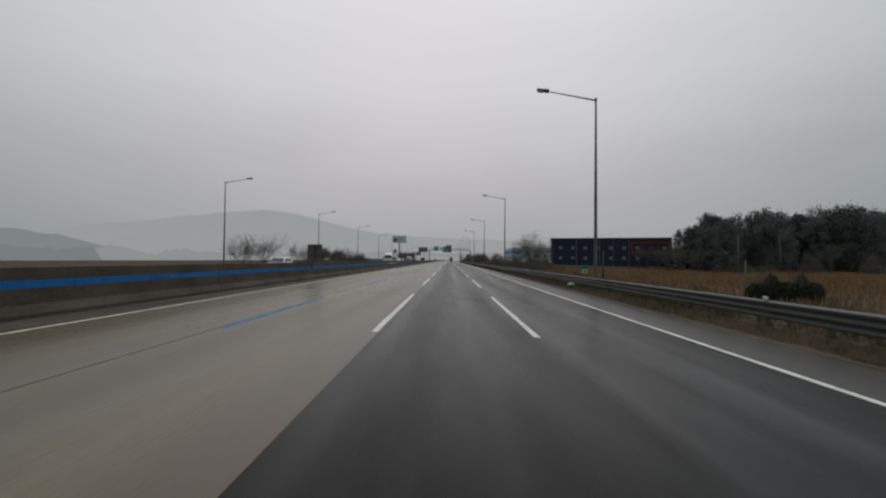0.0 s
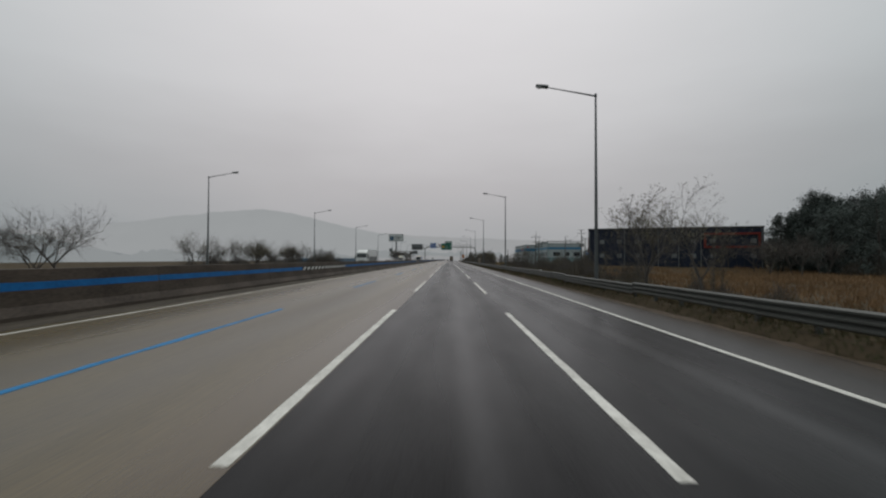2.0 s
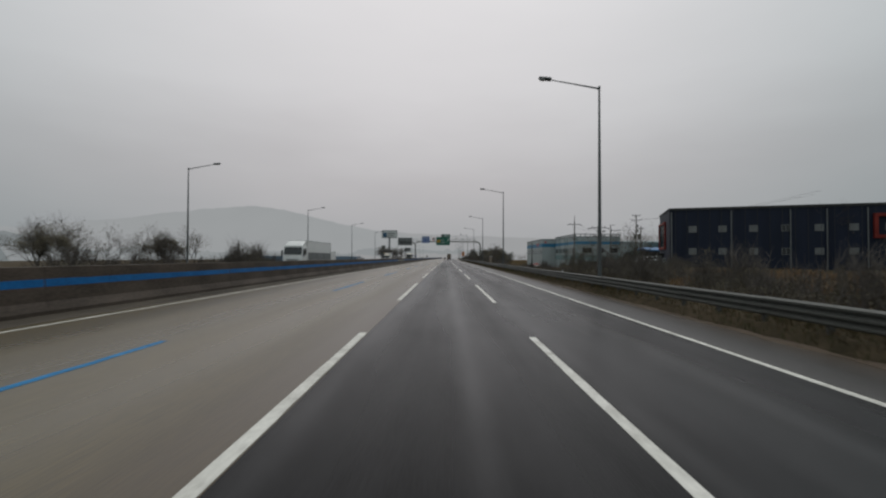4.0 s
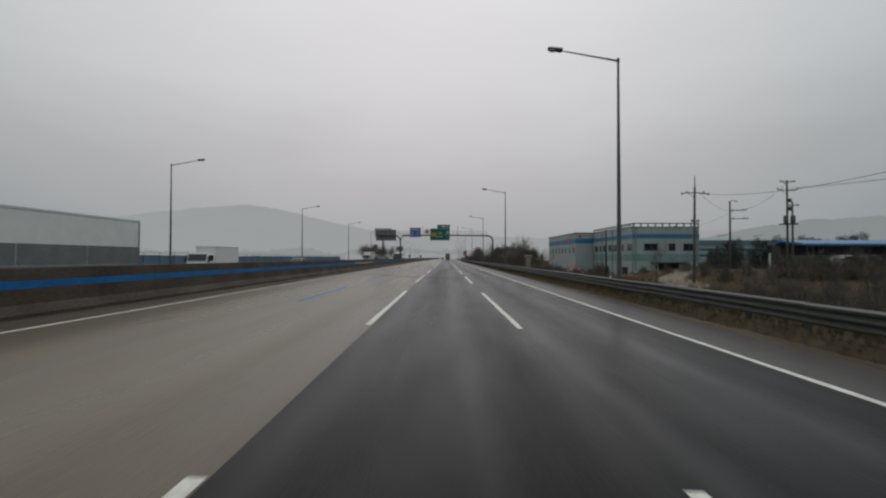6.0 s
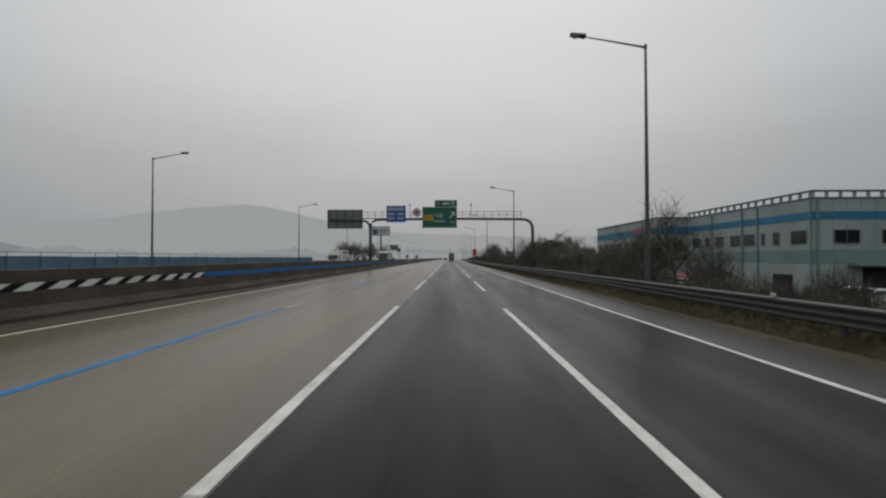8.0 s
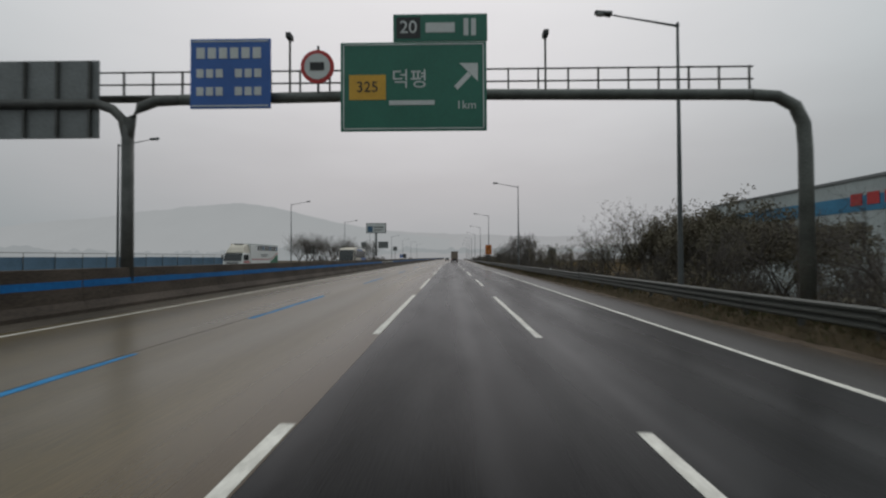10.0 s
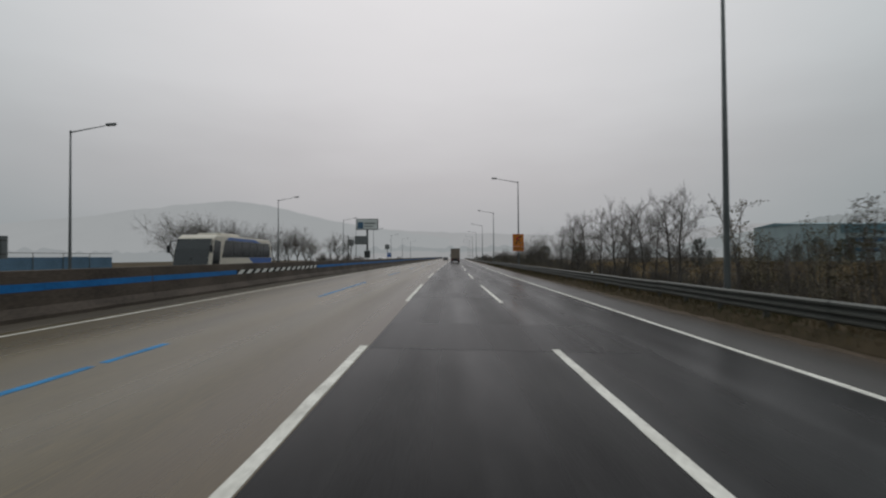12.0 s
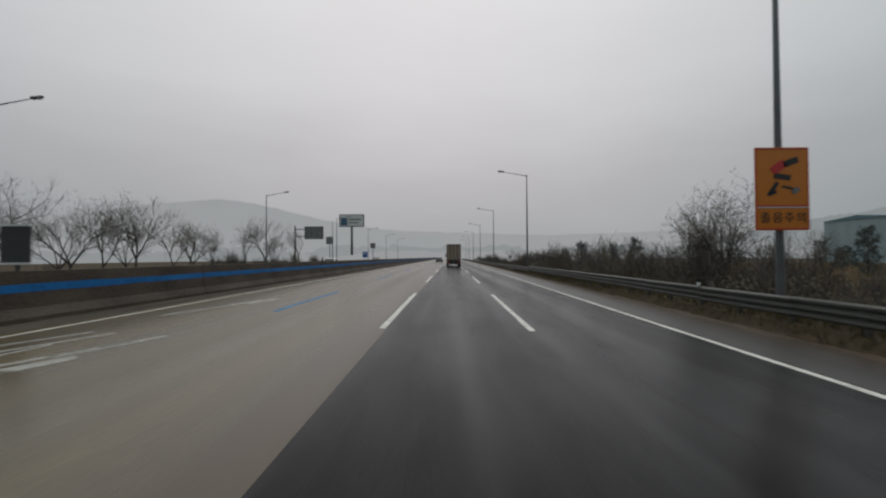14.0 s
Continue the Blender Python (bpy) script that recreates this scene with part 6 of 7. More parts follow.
# ---- trees and growth ----
def branch(bm, rng, p, d, length, r, depth, tips, thin, rise=0.25):
    """One limb with a kink or two, then its side shoots; thin limbs go to the second mesh."""
    n = 3 if depth else 2
    pts, q, e = [p], p.copy(), d.copy()
    for i in range(n):
        e = (e + Vector((rng.uniform(-0.22, 0.22), rng.uniform(-0.22, 0.22), rng.uniform(-0.05, 0.18)))).normalized()
        q = q + e * length / n
        pts.append(q.copy())
    target = bm if depth > 1 else thin
    if depth == 0:
        flat = e.cross(Vector((rng.uniform(-1, 1), rng.uniform(-1, 1), rng.uniform(-1, 1)))).normalized() * r * 2.0
        thin.faces.new([thin.verts.new(s) for s in (p - flat, p + flat, pts[1] + flat * 0.7)])
        thin.faces.new([thin.verts.new(s) for s in (pts[1] - flat * 0.7, pts[1] + flat * 0.7, q)])
        tips.append((q, e))
        return
    tube(target, pts, [r * (1 - 0.62 * i / n) for i in range(n + 1)], 6 if depth > 2 else (4 if depth > 1 else 3), caps=False)
    for k in range({3: 5, 2: 5, 1: 8}[depth]):
        f = rng.uniform(0.35, 1.0)
        i = min(n - 1, int(f * n))
        at = pts[i].lerp(pts[i + 1], f * n - i)
        turn = rng.uniform(0, 2 * math.pi)
        side = e.cross(Vector((math.cos(turn), math.sin(turn), 0.3))).normalized()
        nd = (e * rng.uniform(0.5, 0.9) + side * rng.uniform(0.5, 0.9) + Vector((0, 0, rise))).normalized()
        branch(bm, rng, at, nd, length * rng.uniform(0.5, 0.75), r * rng.uniform(0.35, 0.5), depth - 1, tips, thin, rise)


def leaf(verts, faces, p, size, rng):
    a = Vector((rng.uniform(-1, 1), rng.uniform(-1, 1), rng.uniform(-1, 1))).normalized()
    b = a.orthogonal().normalized() * size * 0.5
    a = a * size
    k = len(verts)
    verts.extend((p - a * 0.5, p + b, p + a * 0.6))
    faces.append((k, k + 1, k + 2))


def leaf_mesh(name, verts, faces, material):
    me = bpy.data.meshes.new(name)
    me.from_pydata([tuple(v) for v in verts], [], faces)
    me.materials.append(material)
    return me


def bare_tree(seed, h, leaves, label, spread=0.8):
    rng = random.Random(seed)
    t = thing("tree", label, "tree", group="roadside trees")
    wood, thin, tips = bmesh.new(), bmesh.new(), []
    fork = h * rng.uniform(0.16, 0.28)
    tube(wood, [(0, 0, -0.4), (0.05, 0, fork * 0.5), (0.02, 0.06, fork)], [h * 0.0165, h * 0.0135, h * 0.012], 8)
    for k in range(rng.randint(3, 5)):
        turn = k * 2 * math.pi / 4 + rng.uniform(-0.5, 0.5)
        d = Vector((math.cos(turn) * spread * rng.uniform(0.35, 0.75), math.sin(turn) * spread * rng.uniform(0.35, 0.75), 1)).normalized()
        branch(wood, rng, Vector((0.02, 0.06, fork * rng.uniform(0.8, 1.0))), d, h * rng.uniform(0.34, 0.46), h * 0.0082, 3, tips, thin, 0.14)
    part("trunk", wood, BARK, t)
    crown = part("crown", thin, TWIG, t, "fine bare twigs")
    v, f = [], []
    for p, d in tips:
        if rng.random() < leaves:
            thick = leaves > 0.9
            for _ in range(rng.randint(2, 5) * (6 if thick else 1)):
                s = 0.2 if thick else 0.1
                leaf(v, f, p + Vector((rng.uniform(-s, s), rng.uniform(-s, s), rng.uniform(-1.6 * s, 0.5 * s))), rng.uniform(0.05, 0.09) * (1.5 if thick else 1), rng)
    if f:
        ob = tagged(new("foliage", leaf_mesh("foliage", v, f, SHRUB_LEAF if leaves > 0.9 else DRY_LEAF)), "withered brown leaves")
        ob.parent = crown
    return t


def upright_tree(seed, h, lean, label):
    """A bare tree with one trunk through to the top, limbs all the way up it and fine upswept twigs."""
    rng = random.Random(seed)
    t = thing("tree", label, "tree", group="roadside trees")
    wood, thin, tips = bmesh.new(), bmesh.new(), []
    pts = [Vector((0, 0, -0.5))]
    for k in range(1, 9):
        f = k / 8
        pts.append(Vector((lean * f * f * h + rng.uniform(-0.07, 0.07), rng.uniform(-0.08, 0.08), h * 0.86 * f)))
    tube(wood, pts, [h * 0.0150 * (1 - 0.80 * k / 8) for k in range(9)], 8)
    turn = rng.uniform(0, 6.283)
    for k in range(19):
        f = 0.20 + 0.78 * k / 18
        i = min(7, int(f * 8))
        at = pts[i].lerp(pts[i + 1], f * 8 - i)
        turn += 2.4 + rng.uniform(-0.4, 0.4)
        out = rng.uniform(0.85, 1.25) * (1.1 - 0.45 * f)
        d = Vector((math.cos(turn) * out, math.sin(turn) * out, rng.uniform(0.4, 0.8))).normalized()
        low = 1.0 if k > 2 else rng.uniform(0.5, 0.8)
        branch(wood, rng, at, d, h * rng.uniform(0.18, 0.25) * (1.2 - 0.5 * f) * low, h * 0.0052 * (1.2 - 0.6 * f), 3 if 2 < k < 15 else 2, tips, thin, 0.24)
    part("trunk", wood, BARK, t)
    part("crown", thin, TWIG, t, "fine bare twigs")
    return t


def shrub(seed, h, w, count, material, label, name="shrub"):
    rng = random.Random(seed)
    t = thing(name, label, "shrub", group="roadside shrubs")
    stems = bmesh.new()
    v, f = [], []
    for k in range(34):
        turn, lean = rng.uniform(0, 6.283), rng.uniform(0.1, 0.8)
        d = Vector((math.cos(turn) * lean * w / h, math.sin(turn) * lean * w / h, 1)).normalized()
        top = Vector((0, 0, 0)) + d * h * rng.uniform(0.75, 1.25)
        mid = top * 0.5 + Vector((rng.uniform(-0.1, 0.1), rng.uniform(-0.1, 0.1), 0.1))
        base = Vector((math.cos(turn) * 0.2 * w, math.sin(turn) * 0.2 * w, -0.3))
        tube(stems, [base, mid + base * 0.5, top], [0.022, 0.015, 0.005], 3, caps=False)
        for j in range(5):
            s = mid.lerp(top, rng.random())
            tube(stems, [s, s + Vector((rng.uniform(-0.3, 0.3), rng.uniform(-0.3, 0.3), rng.uniform(0.15, 0.6)))], [0.008, 0.003], 3, caps=False)
    if material is not BUSH_LEAF:
        for k in range(520):
            turn, rr = rng.uniform(0, 6.283), math.sqrt(rng.random()) * w * 1.1
            foot = Vector((math.cos(turn) * rr, math.sin(turn) * rr, rng.uniform(-0.1, 0.5) * h))
            tip = foot + Vector((rng.gauss(0, 0.16), rng.gauss(0, 0.16), rng.uniform(0.25, 0.75) * h * (1.1 - 0.5 * rr / w)))
            side = Vector((rng.uniform(-1, 1), rng.uniform(-1, 1), 0)) * 0.011
            stems.faces.new([stems.verts.new(q) for q in (foot - side, foot + side, tip)])
    for k in range(count):
        turn, rr = rng.uniform(0, 6.283), math.sqrt(rng.random()) * w
        zmax = h * (1 - 0.55 * (rr / w) ** 2) * (0.8 + 0.35 * noise.noise((math.cos(turn) * rr * 1.7 + seed, math.sin(turn) * rr * 1.7, 0.5)))
        leaf(v, f, Vector((math.cos(turn) * rr, math.sin(turn) * rr, zmax * rng.random() ** 0.6)), rng.uniform(0.05, 0.10) * (2.0 if count > 4000 else 1), rng)
    part("brushwood", stems, TWIG, t)
    ob = new("foliage", leaf_mesh("foliage", v, f, material))
    ob.parent = t
    return t


def evergreen(seed, h, label):
    """A dark pine: trunk, whorled limbs and many needle tufts with gaps between."""
    rng = random.Random(seed)
    t = thing("pine_tree", label, "tree", group="pine wood")
    wood = bmesh.new()
    tube(wood, [(0, 0, -0.5), (0.1, 0, h * 0.5), (0, 0.1, h * 0.95)], [h * 0.018, h * 0.012, 0.03], 7)
    v, f = [], []
    for k in range(30):
        z = h * (0.05 + 0.9 * (k / 30))
        turn = k * 2.4 + rng.uniform(-0.4, 0.4)
        reach = h * 0.27 * math.sqrt(max(0.05, 1.0 - (max(0, z / h - 0.35) / 0.65) ** 2)) * rng.uniform(0.65, 1.1)
        end = Vector((math.cos(turn) * reach, math.sin(turn) * reach, z + reach * rng.uniform(0.05, 0.4)))
        tube(wood, [(0, 0, z), end], [0.05, 0.015], 3, caps=False)
        for j in range(5):
            c = Vector((0, 0, z)).lerp(end, rng.uniform(0.35, 1.05)) + Vector((0, 0, rng.uniform(-0.06, 0.04) * h))
            s = rng.uniform(0.5, 1.0) * h * 0.065
            for _ in range(36):
                o = Vector((rng.gauss(0, 1), rng.gauss(0, 1), rng.gauss(0, 0.8))) * s * 0.65
                leaf(v, f, c + o, rng.uniform(0.2, 0.4), rng)
    part("trunk", wood, BARK, t)
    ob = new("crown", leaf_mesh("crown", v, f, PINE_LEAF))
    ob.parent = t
    return t


def scatter(kinds, places, rng):
    """Copies of the kinds on the land at (x, y, scale); the first of each kind is moved, not copied."""
    used = set()
    for x, y, s in places:
        k = rng.randrange(len(kinds))
        m = pose(x + bend(y), y, soil(x, y) - 0.05, rng.uniform(-3, 3), rng.uniform(-3, 3), rng.uniform(0, 360))
        if k not in used:
            used.add(k)
            kinds[k].scale = (s, s, s)
            kinds[k].matrix_basis = m @ Matrix.Diagonal((s, s, s, 1))
        else:
            o = copy_thing(kinds[k], m)
            o.matrix_basis = m @ Matrix.Diagonal((s, s, s, 1))
    for k, kd in enumerate(kinds):
        if k not in used:
            kd.matrix_basis = pose(-60 - 3 * k, 120, soil(-60, 120))


rng = random.Random(21)
bare = [bare_tree(11, 6.2, 0.0, "bare roadside tree with dark wet branches", 1.15), bare_tree(12, 6.4, 0.0, "bare forked tree with dark wet branches", 1.0), bare_tree(13, 5.8, 0.02, "bare spreading tree with a few dead leaves", 1.3), bare_tree(15, 6.2, 0.0, "slender bare tree with upright branches", 0.8)]
dense = [bare_tree(35, 5.0, 1.0, "tree thick with withered brown leaves", 1.3)]
leafy = [bare_tree(31, 5.6, 0.55, "thin tree keeping some withered leaves"), bare_tree(32, 5.2, 0.7, "small tree with withered brown leaves", 1.0)]
upright = [upright_tree(71, 7.0, 0.05, "upright bare tree with one dark wet trunk"), upright_tree(72, 6.8, -0.06, "upright bare tree with a leaning trunk"), upright_tree(73, 7.2, 0.02, "tall bare tree with limbs all up its trunk"), upright_tree(74, 6.6, 0.09, "bare tree with fine upswept twigs")]
scatter(upright, [(12.4, 299.4, 0.80), (12.9, 301.6, 0.84), (12.4, 304.0, 0.80), (13.6, 305.2, 0.72), (12.7, 307.2, 0.84), (12.5, 309.8, 0.90), (13.8, 311.2, 0.75), (12.7, 313.3, 0.86), (12.4, 317.0, 0.82), (12.7, 320.4, 0.84), (12.9, 323.8, 0.94), (12.5, 327.2, 0.72), (13.2, 330.2, 0.6)], rng)
places = [(rng.uniform(12, 15), y, rng.uniform(0.7, 1.0)) for y in (207, 214, 219, 226, 232, 240, 247, 254, 257.5)]
places += [(rng.uniform(-36, -31), y, rng.uniform(0.85, 1.15)) for y in (74, 80, 82, 107, 111, 127, 131, 143, 147, 143)]
places += [(rng.uniform(-35, -30), y, rng.uniform(1.15, 1.55)) for y in (331, 336, 340, 345, 350, 354, 359, 363, 367, 371, 378, 384, 391, 398, 408, 423)]
places += [(rng.uniform(60, 71), rng.uniform(124, 142), rng.uniform(1.2, 1.6)) for _ in range(8)]
places += [(rng.uniform(17, 25), rng.uniform(296, 338), rng.uniform(0.7, 0.95)) for _ in range(5)]
places += [(14.2, 79, 0.85), (25.8, 190.8, 0.72)]
places += [(rng.uniform(13, 26), rng.uniform(345, 480), rng.uniform(0.6, 0.9)) for _ in range(14)]
places += [(rng.uniform(22, 60), rng.uniform(345, 430), rng.uniform(0.6, 0.95)) for _ in range(10)]
places += [(rng.uniform(56, 82), rng.uniform(140, 172), rng.uniform(1.1, 1.6)) for _ in range(10)]
places += [(rng.uniform(76, 140), rng.uniform(124, 136), rng.uniform(1.1, 1.5)) for _ in range(10)]
scatter(bare, places, rng)
places = [(12.0, 72.5, 1.25), (13.0, 75, 1.3), (11.8, 66.0, 1.15), (12.2, 118, 0.8), (12.9, 124, 0.85), (12.6, 129, 0.8), (12.9, 263.0, 1.34), (13.3, 260.6, 1.25), (12.8, 266.8, 0.85), (12.4, 342.5, 1.05), (13.0, 343.6, 1.1), (13.6, 345.2, 0.85), (13.6, 288.5, 0.6)]
places += [(rng.uniform(-37, -30.5), y, rng.uniform(0.95, 1.25)) for y in (76, 83, 105, 108, 111, 114, 118, 128, 131, 134, 138, 142, 146)]
places += [(rng.uniform(-35, -30), y, rng.uniform(1.2, 1.6)) for y in (333, 339, 347, 355, 363, 374, 388)]
places += [(rng.uniform(13, 17), y, rng.uniform(0.75, 1.0)) for y in (205, 211, 217, 223, 229, 236, 243, 250)]
scatter(leafy, places, rng)

scatter(dense, [(13.6, 252.6, 1.1), (14.9, 255.0, 1.25), (13.6, 257.0, 1.12), (16.6, 259.0, 1.5), (19.2, 259, 1.65), (15.6, 257.6, 1.35), (14.6, 259.6, 1.1), (17.8, 261.0, 1.5), (14.4, 247.0, 1.05), (14.2, 228, 1.0), (15.2, 220, 1.0), (13.6, 212, 0.9), (14.6, 236, 1.0), (-33, 128, 0.9), (-34, 146, 1.0)], rng)

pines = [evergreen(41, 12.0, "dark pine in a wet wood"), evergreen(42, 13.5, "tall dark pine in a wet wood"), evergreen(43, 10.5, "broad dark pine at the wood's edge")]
places = []
for k in range(96):
    a = rng.random()
    x = 72 + 85 * a + rng.uniform(-1, 3)
    y = 136 + 16 * a + rng.uniform(-3, 26) * (0.5 + a * 0.5)
    places.append((x, y, rng.uniform(0.95, 1.25) * (1.0 + 0.45 * a)))
for k in range(44):
    a = k / 43
    places.append((67 + 50 * a + rng.uniform(0, 22), 127 + 80 * a + rng.uniform(-5, 8), rng.uniform(0.9, 1.15)))
for k in range(12):
    y = 165 + 4.5 * k
    places.append((0.64 * (y - 33) + rng.uniform(-3, 4), y, rng.uniform(0.55, 0.75)))
places += [(rng.uniform(54, 70), rng.uniform(220, 240), rng.uniform(0.55, 0.68)) for _ in range(14)]
places += [(rng.uniform(78, 145), rng.uniform(228, 262), rng.uniform(0.6, 0.8)) for _ in range(20)]
places += [(rng.uniform(64, 125), rng.uniform(255, 330), rng.uniform(0.45, 0.7)) for _ in range(12)]
places += [(rng.uniform(30, 100), rng.uniform(380, 480), rng.uniform(0.35, 0.6)) for _ in range(16)]
places += [(rng.uniform(105, 190), rng.uniform(415, 466), rng.uniform(0.45, 0.8)) for _ in range(16)]
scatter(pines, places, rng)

bushes = [shrub(51, 1.5, 1.3, 1500, SHRUB_LEAF, "tangled roadside shrub in dull winter leaf"), shrub(52, 1.9, 1.2, 1300, DRY_LEAF, "brown withered roadside shrub"), shrub(53, 1.2, 1.5, 1500, SHRUB_LEAF, "low tangled roadside thicket")]
places = []
for y0, y1, step, x0, x1, s0, s1 in ((86, 132, 2.2, 11.2, 14.5, 0.9, 1.4), (132, 144, 2.2, 11.2, 14.5, 0.45, 0.7), (204, 258, 1.8, 11.3, 15.5, 1.0, 1.6), (258, 264, 2.2, 11.3, 14.5, 0.6, 0.9), (264, 298, 2.2, 11.0, 14.5, 0.55, 0.9), (186, 204, 2.0, 11.5, 15, 0.4, 0.75), (298, 332, 2.2, 11.5, 16, 0.45, 0.8), (333, 400, 1.9, 10.6, 15.5, 1.0, 1.7), (144, 190, 4.0, 11, 14, 0.4, 0.7), (-10, 80, 8, 11.5, 15, 0.4, 0.8), (400, 520, 6, 11.5, 16, 0.9, 1.5)):
    y = y0
    while y < y1:
        places.append((rng.uniform(x0, x1), y, rng.uniform(s0, s1)))
        y += step * rng.uniform(0.6, 1.4)
places += [(rng.uniform(-34, -30.5), y, rng.uniform(1.2, 1.8)) for y in (103, 106, 109, 112, 116, 119, 127, 130, 133, 136, 140, 144, 148, 152)]
places += [(rng.uniform(21, 27), rng.uniform(206, 219), rng.uniform(1.1, 1.5)) for _ in range(8)]
places += [(rng.uniform(-34, -29.5), rng.uniform(330, 440), rng.uniform(0.9, 1.5)) for _ in range(22)]
places += [(rng.uniform(60, 145), rng.uniform(122, 134), rng.uniform(1.6, 2.6)) for _ in range(16)]
places += [(rng.uniform(-36, -29.5), rng.uniform(154, 170), rng.uniform(1.5, 2.2)) for _ in range(8)]
places += [(rng.uniform(22, 34), rng.uniform(212, 262), rng.uniform(0.8, 1.2)) for _ in range(10)]
places += [(rng.uniform(28, 36), rng.uniform(168, 177), rng.uniform(0.8, 1.2)) for _ in range(14)]
places += [(rng.uniform(13, 27), rng.uniform(148, 184), rng.uniform(0.5, 0.95)) for _ in range(20)]
places += [(rng.uniform(15, 20), rng.uniform(296, 335), rng.uniform(0.9, 1.3)) for _ in range(16)]
places += [(rng.uniform(11, 14), rng.uniform(64, 86), rng.uniform(0.6, 0.95)) for _ in range(10)]
places += [(rng.uniform(26, 31), rng.uniform(156, 200), rng.uniform(0.5, 0.85)) for _ in range(12)]
places += [(rng.uniform(19, 34), rng.uniform(137, 164), rng.uniform(0.6, 1.1)) for _ in range(34)]
scatter(bushes, places, rng)


def sapling(seed, h, label):
    """A clump of thin upright shoots whose upper halves keep ragged tufts of leaves."""
    rng = random.Random(seed)
    t = thing("sapling", label, "sapling", group="roadside saplings")
    stems = bmesh.new()
    v, f = [], []
    for k in range(rng.randint(4, 6)):
        turn = rng.uniform(0, 6.283)
        base = Vector((math.cos(turn) * 0.3, math.sin(turn) * 0.3, -0.2))
        mid = base + Vector((rng.gauss(0, 0.15), rng.gauss(0, 0.15), h * 0.5))
        top = mid + Vector((rng.gauss(0, 0.25), rng.gauss(0, 0.25), h * rng.uniform(0.3, 0.55)))
        tube(stems, [base, mid, top], [0.028, 0.02, 0.007], 4, caps=False)
        for j in range(9):
            s = base.lerp(mid, rng.uniform(0.5, 1)) if j < 3 else mid.lerp(top, rng.random())
            e = s + Vector((rng.gauss(0, 0.28), rng.gauss(0, 0.28), rng.uniform(0.1, 0.55)))
            tube(stems, [s, e], [0.010, 0.004], 3, caps=False)
            if rng.random() < 0.6:
                for _ in range(rng.randint(10, 26)):
                    leaf(v, f, s.lerp(e, rng.uniform(0.4, 1.1)) + Vector((rng.gauss(0, 0.07), rng.gauss(0, 0.07), rng.gauss(-0.04, 0.08))), rng.uniform(0.05, 0.11), rng)
    part("stem", stems, TWIG, t)
    ob = new("foliage", leaf_mesh("foliage", v, f, DRY_LEAF))
    ob.parent = t
    return t


saplings = [sapling(81, 3.4, "clump of thin shoots with ragged withered leaves"), sapling(82, 2.7, "low clump of shoots with ragged withered leaves"), sapling(83, 3.9, "tall thin shoots with a few tufts of dead leaves")]
places = [(rng.uniform(11.4, 14.0), y, rng.uniform(0.9, 1.2)) for y in (206, 210, 216, 224, 231, 238, 244, 252, 259, 263, 266, 269, 271, 274, 276, 279, 282, 284, 287, 290, 293)]
places += [(rng.uniform(11.8, 14.5), y, rng.uniform(0.6, 0.95)) for y in (68, 71, 74, 77, 80, 84, 90, 97, 104, 112, 121, 128, 335, 338, 341, 346, 350, 354, 359, 365, 372, 380)]
places += [(rng.uniform(11.3, 15), rng.uniform(262, 297), rng.uniform(0.7, 1.25)) for _ in range(18)]
scatter(saplings, places, rng)
hedge = [shrub(61, 2.0, 1.3, 5200, BUSH_LEAF, "rounded dark evergreen bush at the edge of the field", "evergreen_bush")]
scatter(hedge, [(23.3, 34.6, 1.15), (26.0, 35.2, 1.1)], rng)


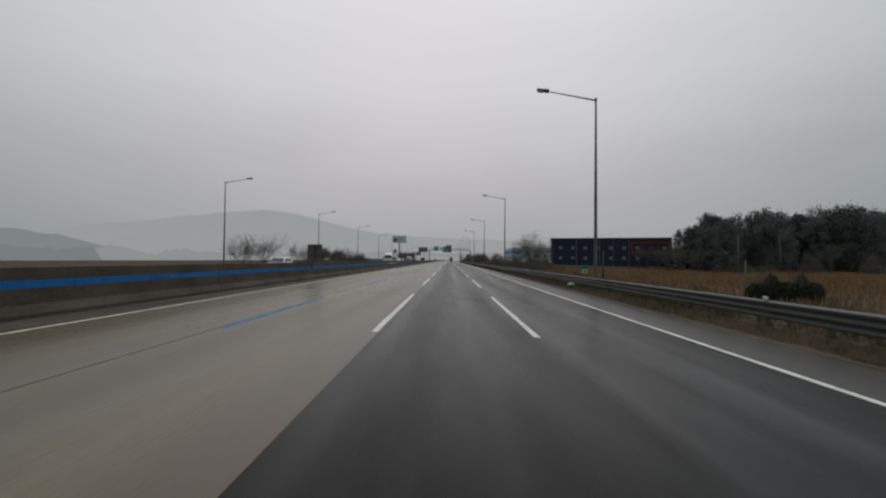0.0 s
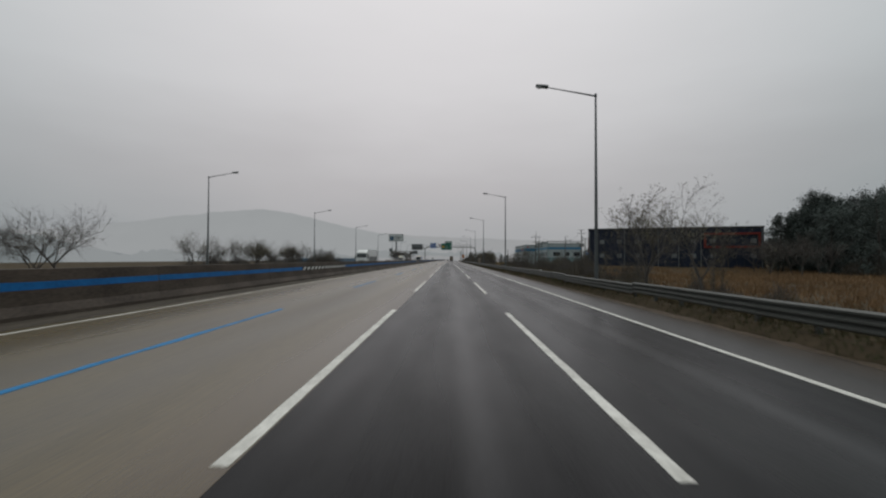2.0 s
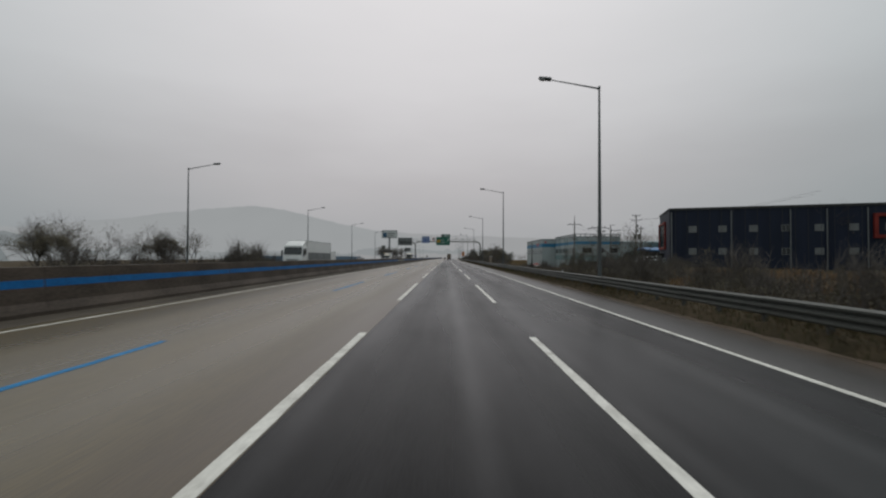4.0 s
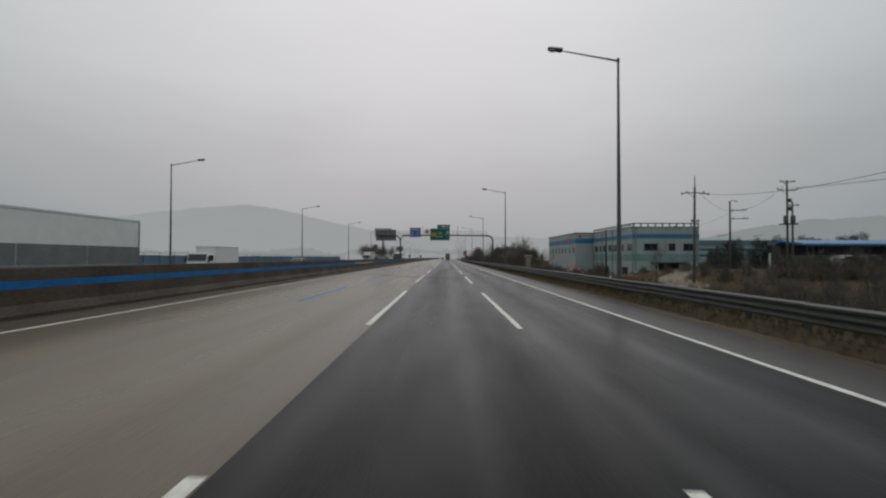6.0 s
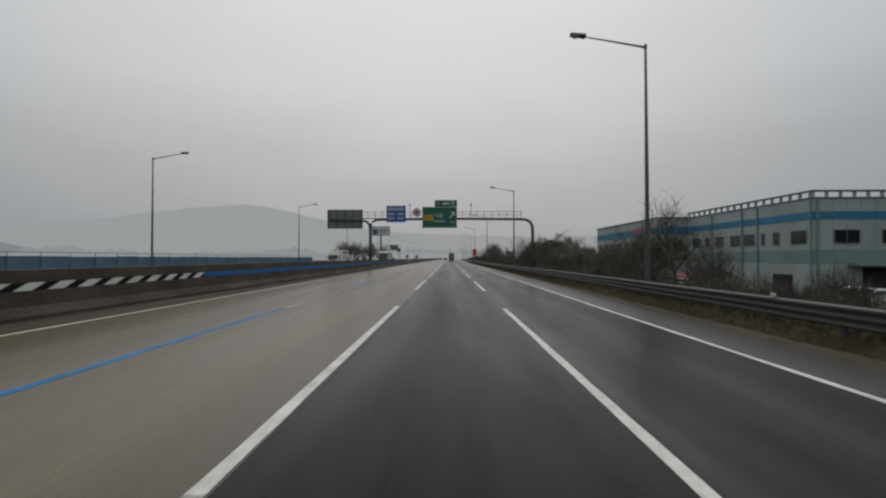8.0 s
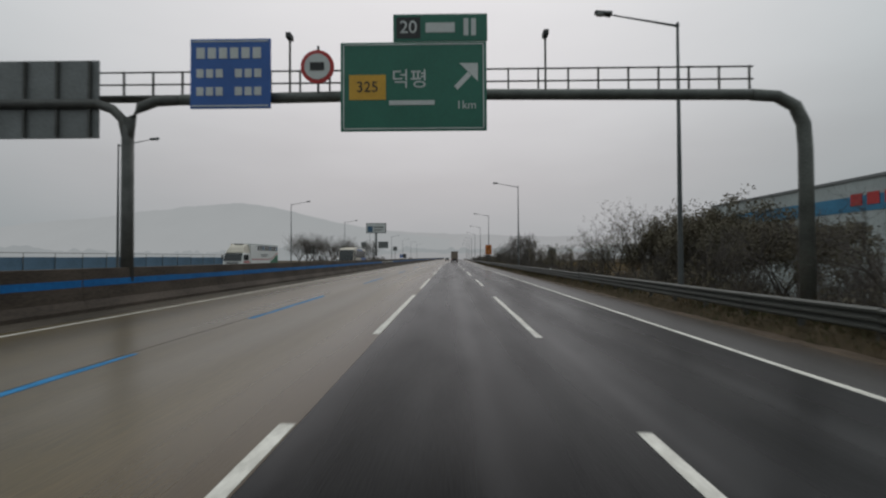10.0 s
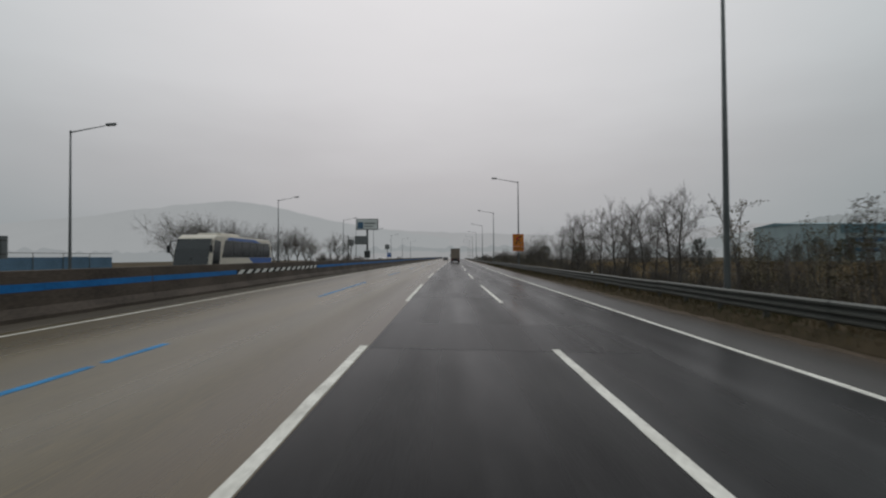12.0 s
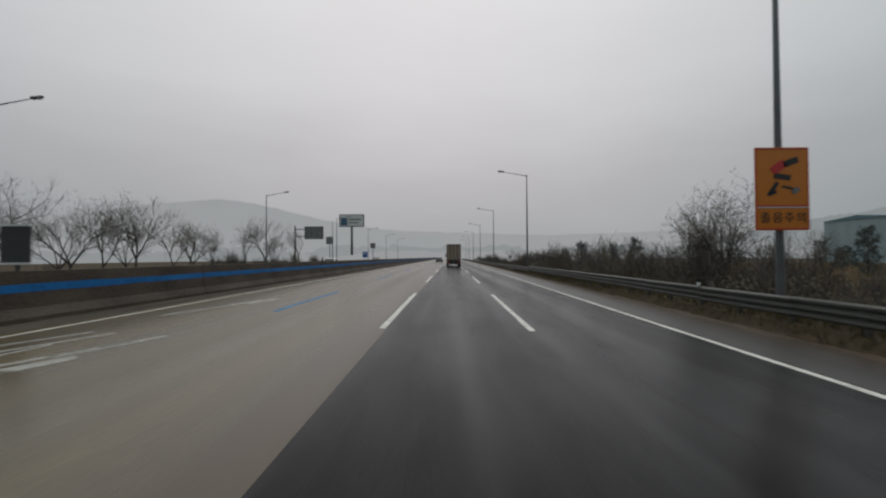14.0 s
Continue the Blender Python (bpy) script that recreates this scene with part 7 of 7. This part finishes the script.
def blades(name, n, area, height, material, label, seed, width=0.02):
    """Single blades of grass strewn over the land."""
    r = np.random.default_rng(seed)
    x, y = r.uniform(area[0], area[1], n), r.uniform(area[2], area[3], n)
    patch = np.array([noise.noise((a * 0.35, b * 0.12, seed)) for a, b in zip(x, y)])
    keep = patch > r.uniform(-0.7, 0.25, n)
    x, y, patch = x[keep], y[keep], patch[keep]
    n = len(x)
    z = np.array([soil(a, b) for a, b in zip(x, y)])
    h = height * (0.6 + 0.8 * r.random(n)) * (0.8 + 0.5 * patch)
    t = r.uniform(0, 6.283, n)
    lx, ly = np.cos(t) * width, np.sin(t) * width
    bx, by = r.normal(0, 0.3, n) * h, r.normal(0, 0.3, n) * h
    xb = x + np.array([bend(b) for b in y])
    v = np.empty((n, 3, 3))
    v[:, 0] = np.stack([xb - lx, y - ly, z - 0.03], 1)
    v[:, 1] = np.stack([xb + lx, y + ly, z - 0.03], 1)
    v[:, 2] = np.stack([xb + bx, y + by, z + h], 1)
    me = bpy.data.meshes.new(name)
    me.from_pydata(v.reshape(-1, 3).tolist(), [], np.arange(n * 3).reshape(-1, 3).tolist())
    me.materials.append(material)
    return tagged(new(name, me), label, "grass", kind="stuff")


blades("verge_grass", 60000, (7.85, 12.0, -8, 400), 0.22, STRAW, "short withered grass along the guard rail", 3, 0.02)
blades("shoulder_grass", 50000, (7.78, 9.0, -8, 380), 0.13, STRAW, "short dirty grass under the guard rail", 13, 0.018)
blades("green_verge", 42000, (7.70, 8.9, -8, 380), 0.16, GREEN_BLADE, "dark green winter grass under the guard rail", 19, 0.014)
blades("bank_grass", 60000, (10.5, 24, -8, 420), 0.5, STRAW, "long withered grass on the bank", 5, 0.035)
blades("field_grass", 70000, (20, 110, 20, 150), 0.7, FIELD, "tall straw-coloured grass over the field", 7, 0.07)
blades("track_grass", 6000, (18, 29, 166, 204), 0.4, FIELD, "rough pale grass beside the track", 29, 0.03)
blades("meadow_grass", 60000, (17, 125, 268, 470), 0.45, MEADOW, "rough pale grass over the meadow", 23, 0.09)
field_post = thing("field_post", "pale weathered wooden post in the dry field", "post", pose(25.8, 41.5, soil(25.8, 41.5), 1.5, 0.8, 0))
b = bmesh.new()
tube(b, [(0, 0, -0.3), (0.01, 0, 1.5), (0, 0.02, 3.1)], [0.075, 0.07, 0.06], 9)
part("shaft", b, WOOD_POLE, field_post, smooth=True)
part("cap", disc(bmesh.new(), (0, 0.02, 3.12), (0, 0, 1), 0.075, 0.04, 9), GALV_DARK, field_post)
b = bmesh.new()
pts = [(21.5, 178), (25, 184), (29.5, 191), (34, 199), (40, 206), (50, 211)]
rows = []
for x, y in pts:
    w = rng.uniform(0.8, 1.4)
    rows.append([b.verts.new((x + d * w * 0.6, y - d * w, soil(x + d * w * 0.6, y - d * w) + h)) for d, h in ((-2.6, -0.1), (-1.2, 0.04), (0, 0.06), (1.2, 0.05), (2.6, -0.1))])
for r0, r1 in zip(rows, rows[1:]):
    for k in range(4):
        b.faces.new((r0[k], r0[k + 1], r1[k + 1], r1[k]))
tagged(part("farm_track", b, PATH), "pale gravel track between yard and factory", "track", kind="structure")
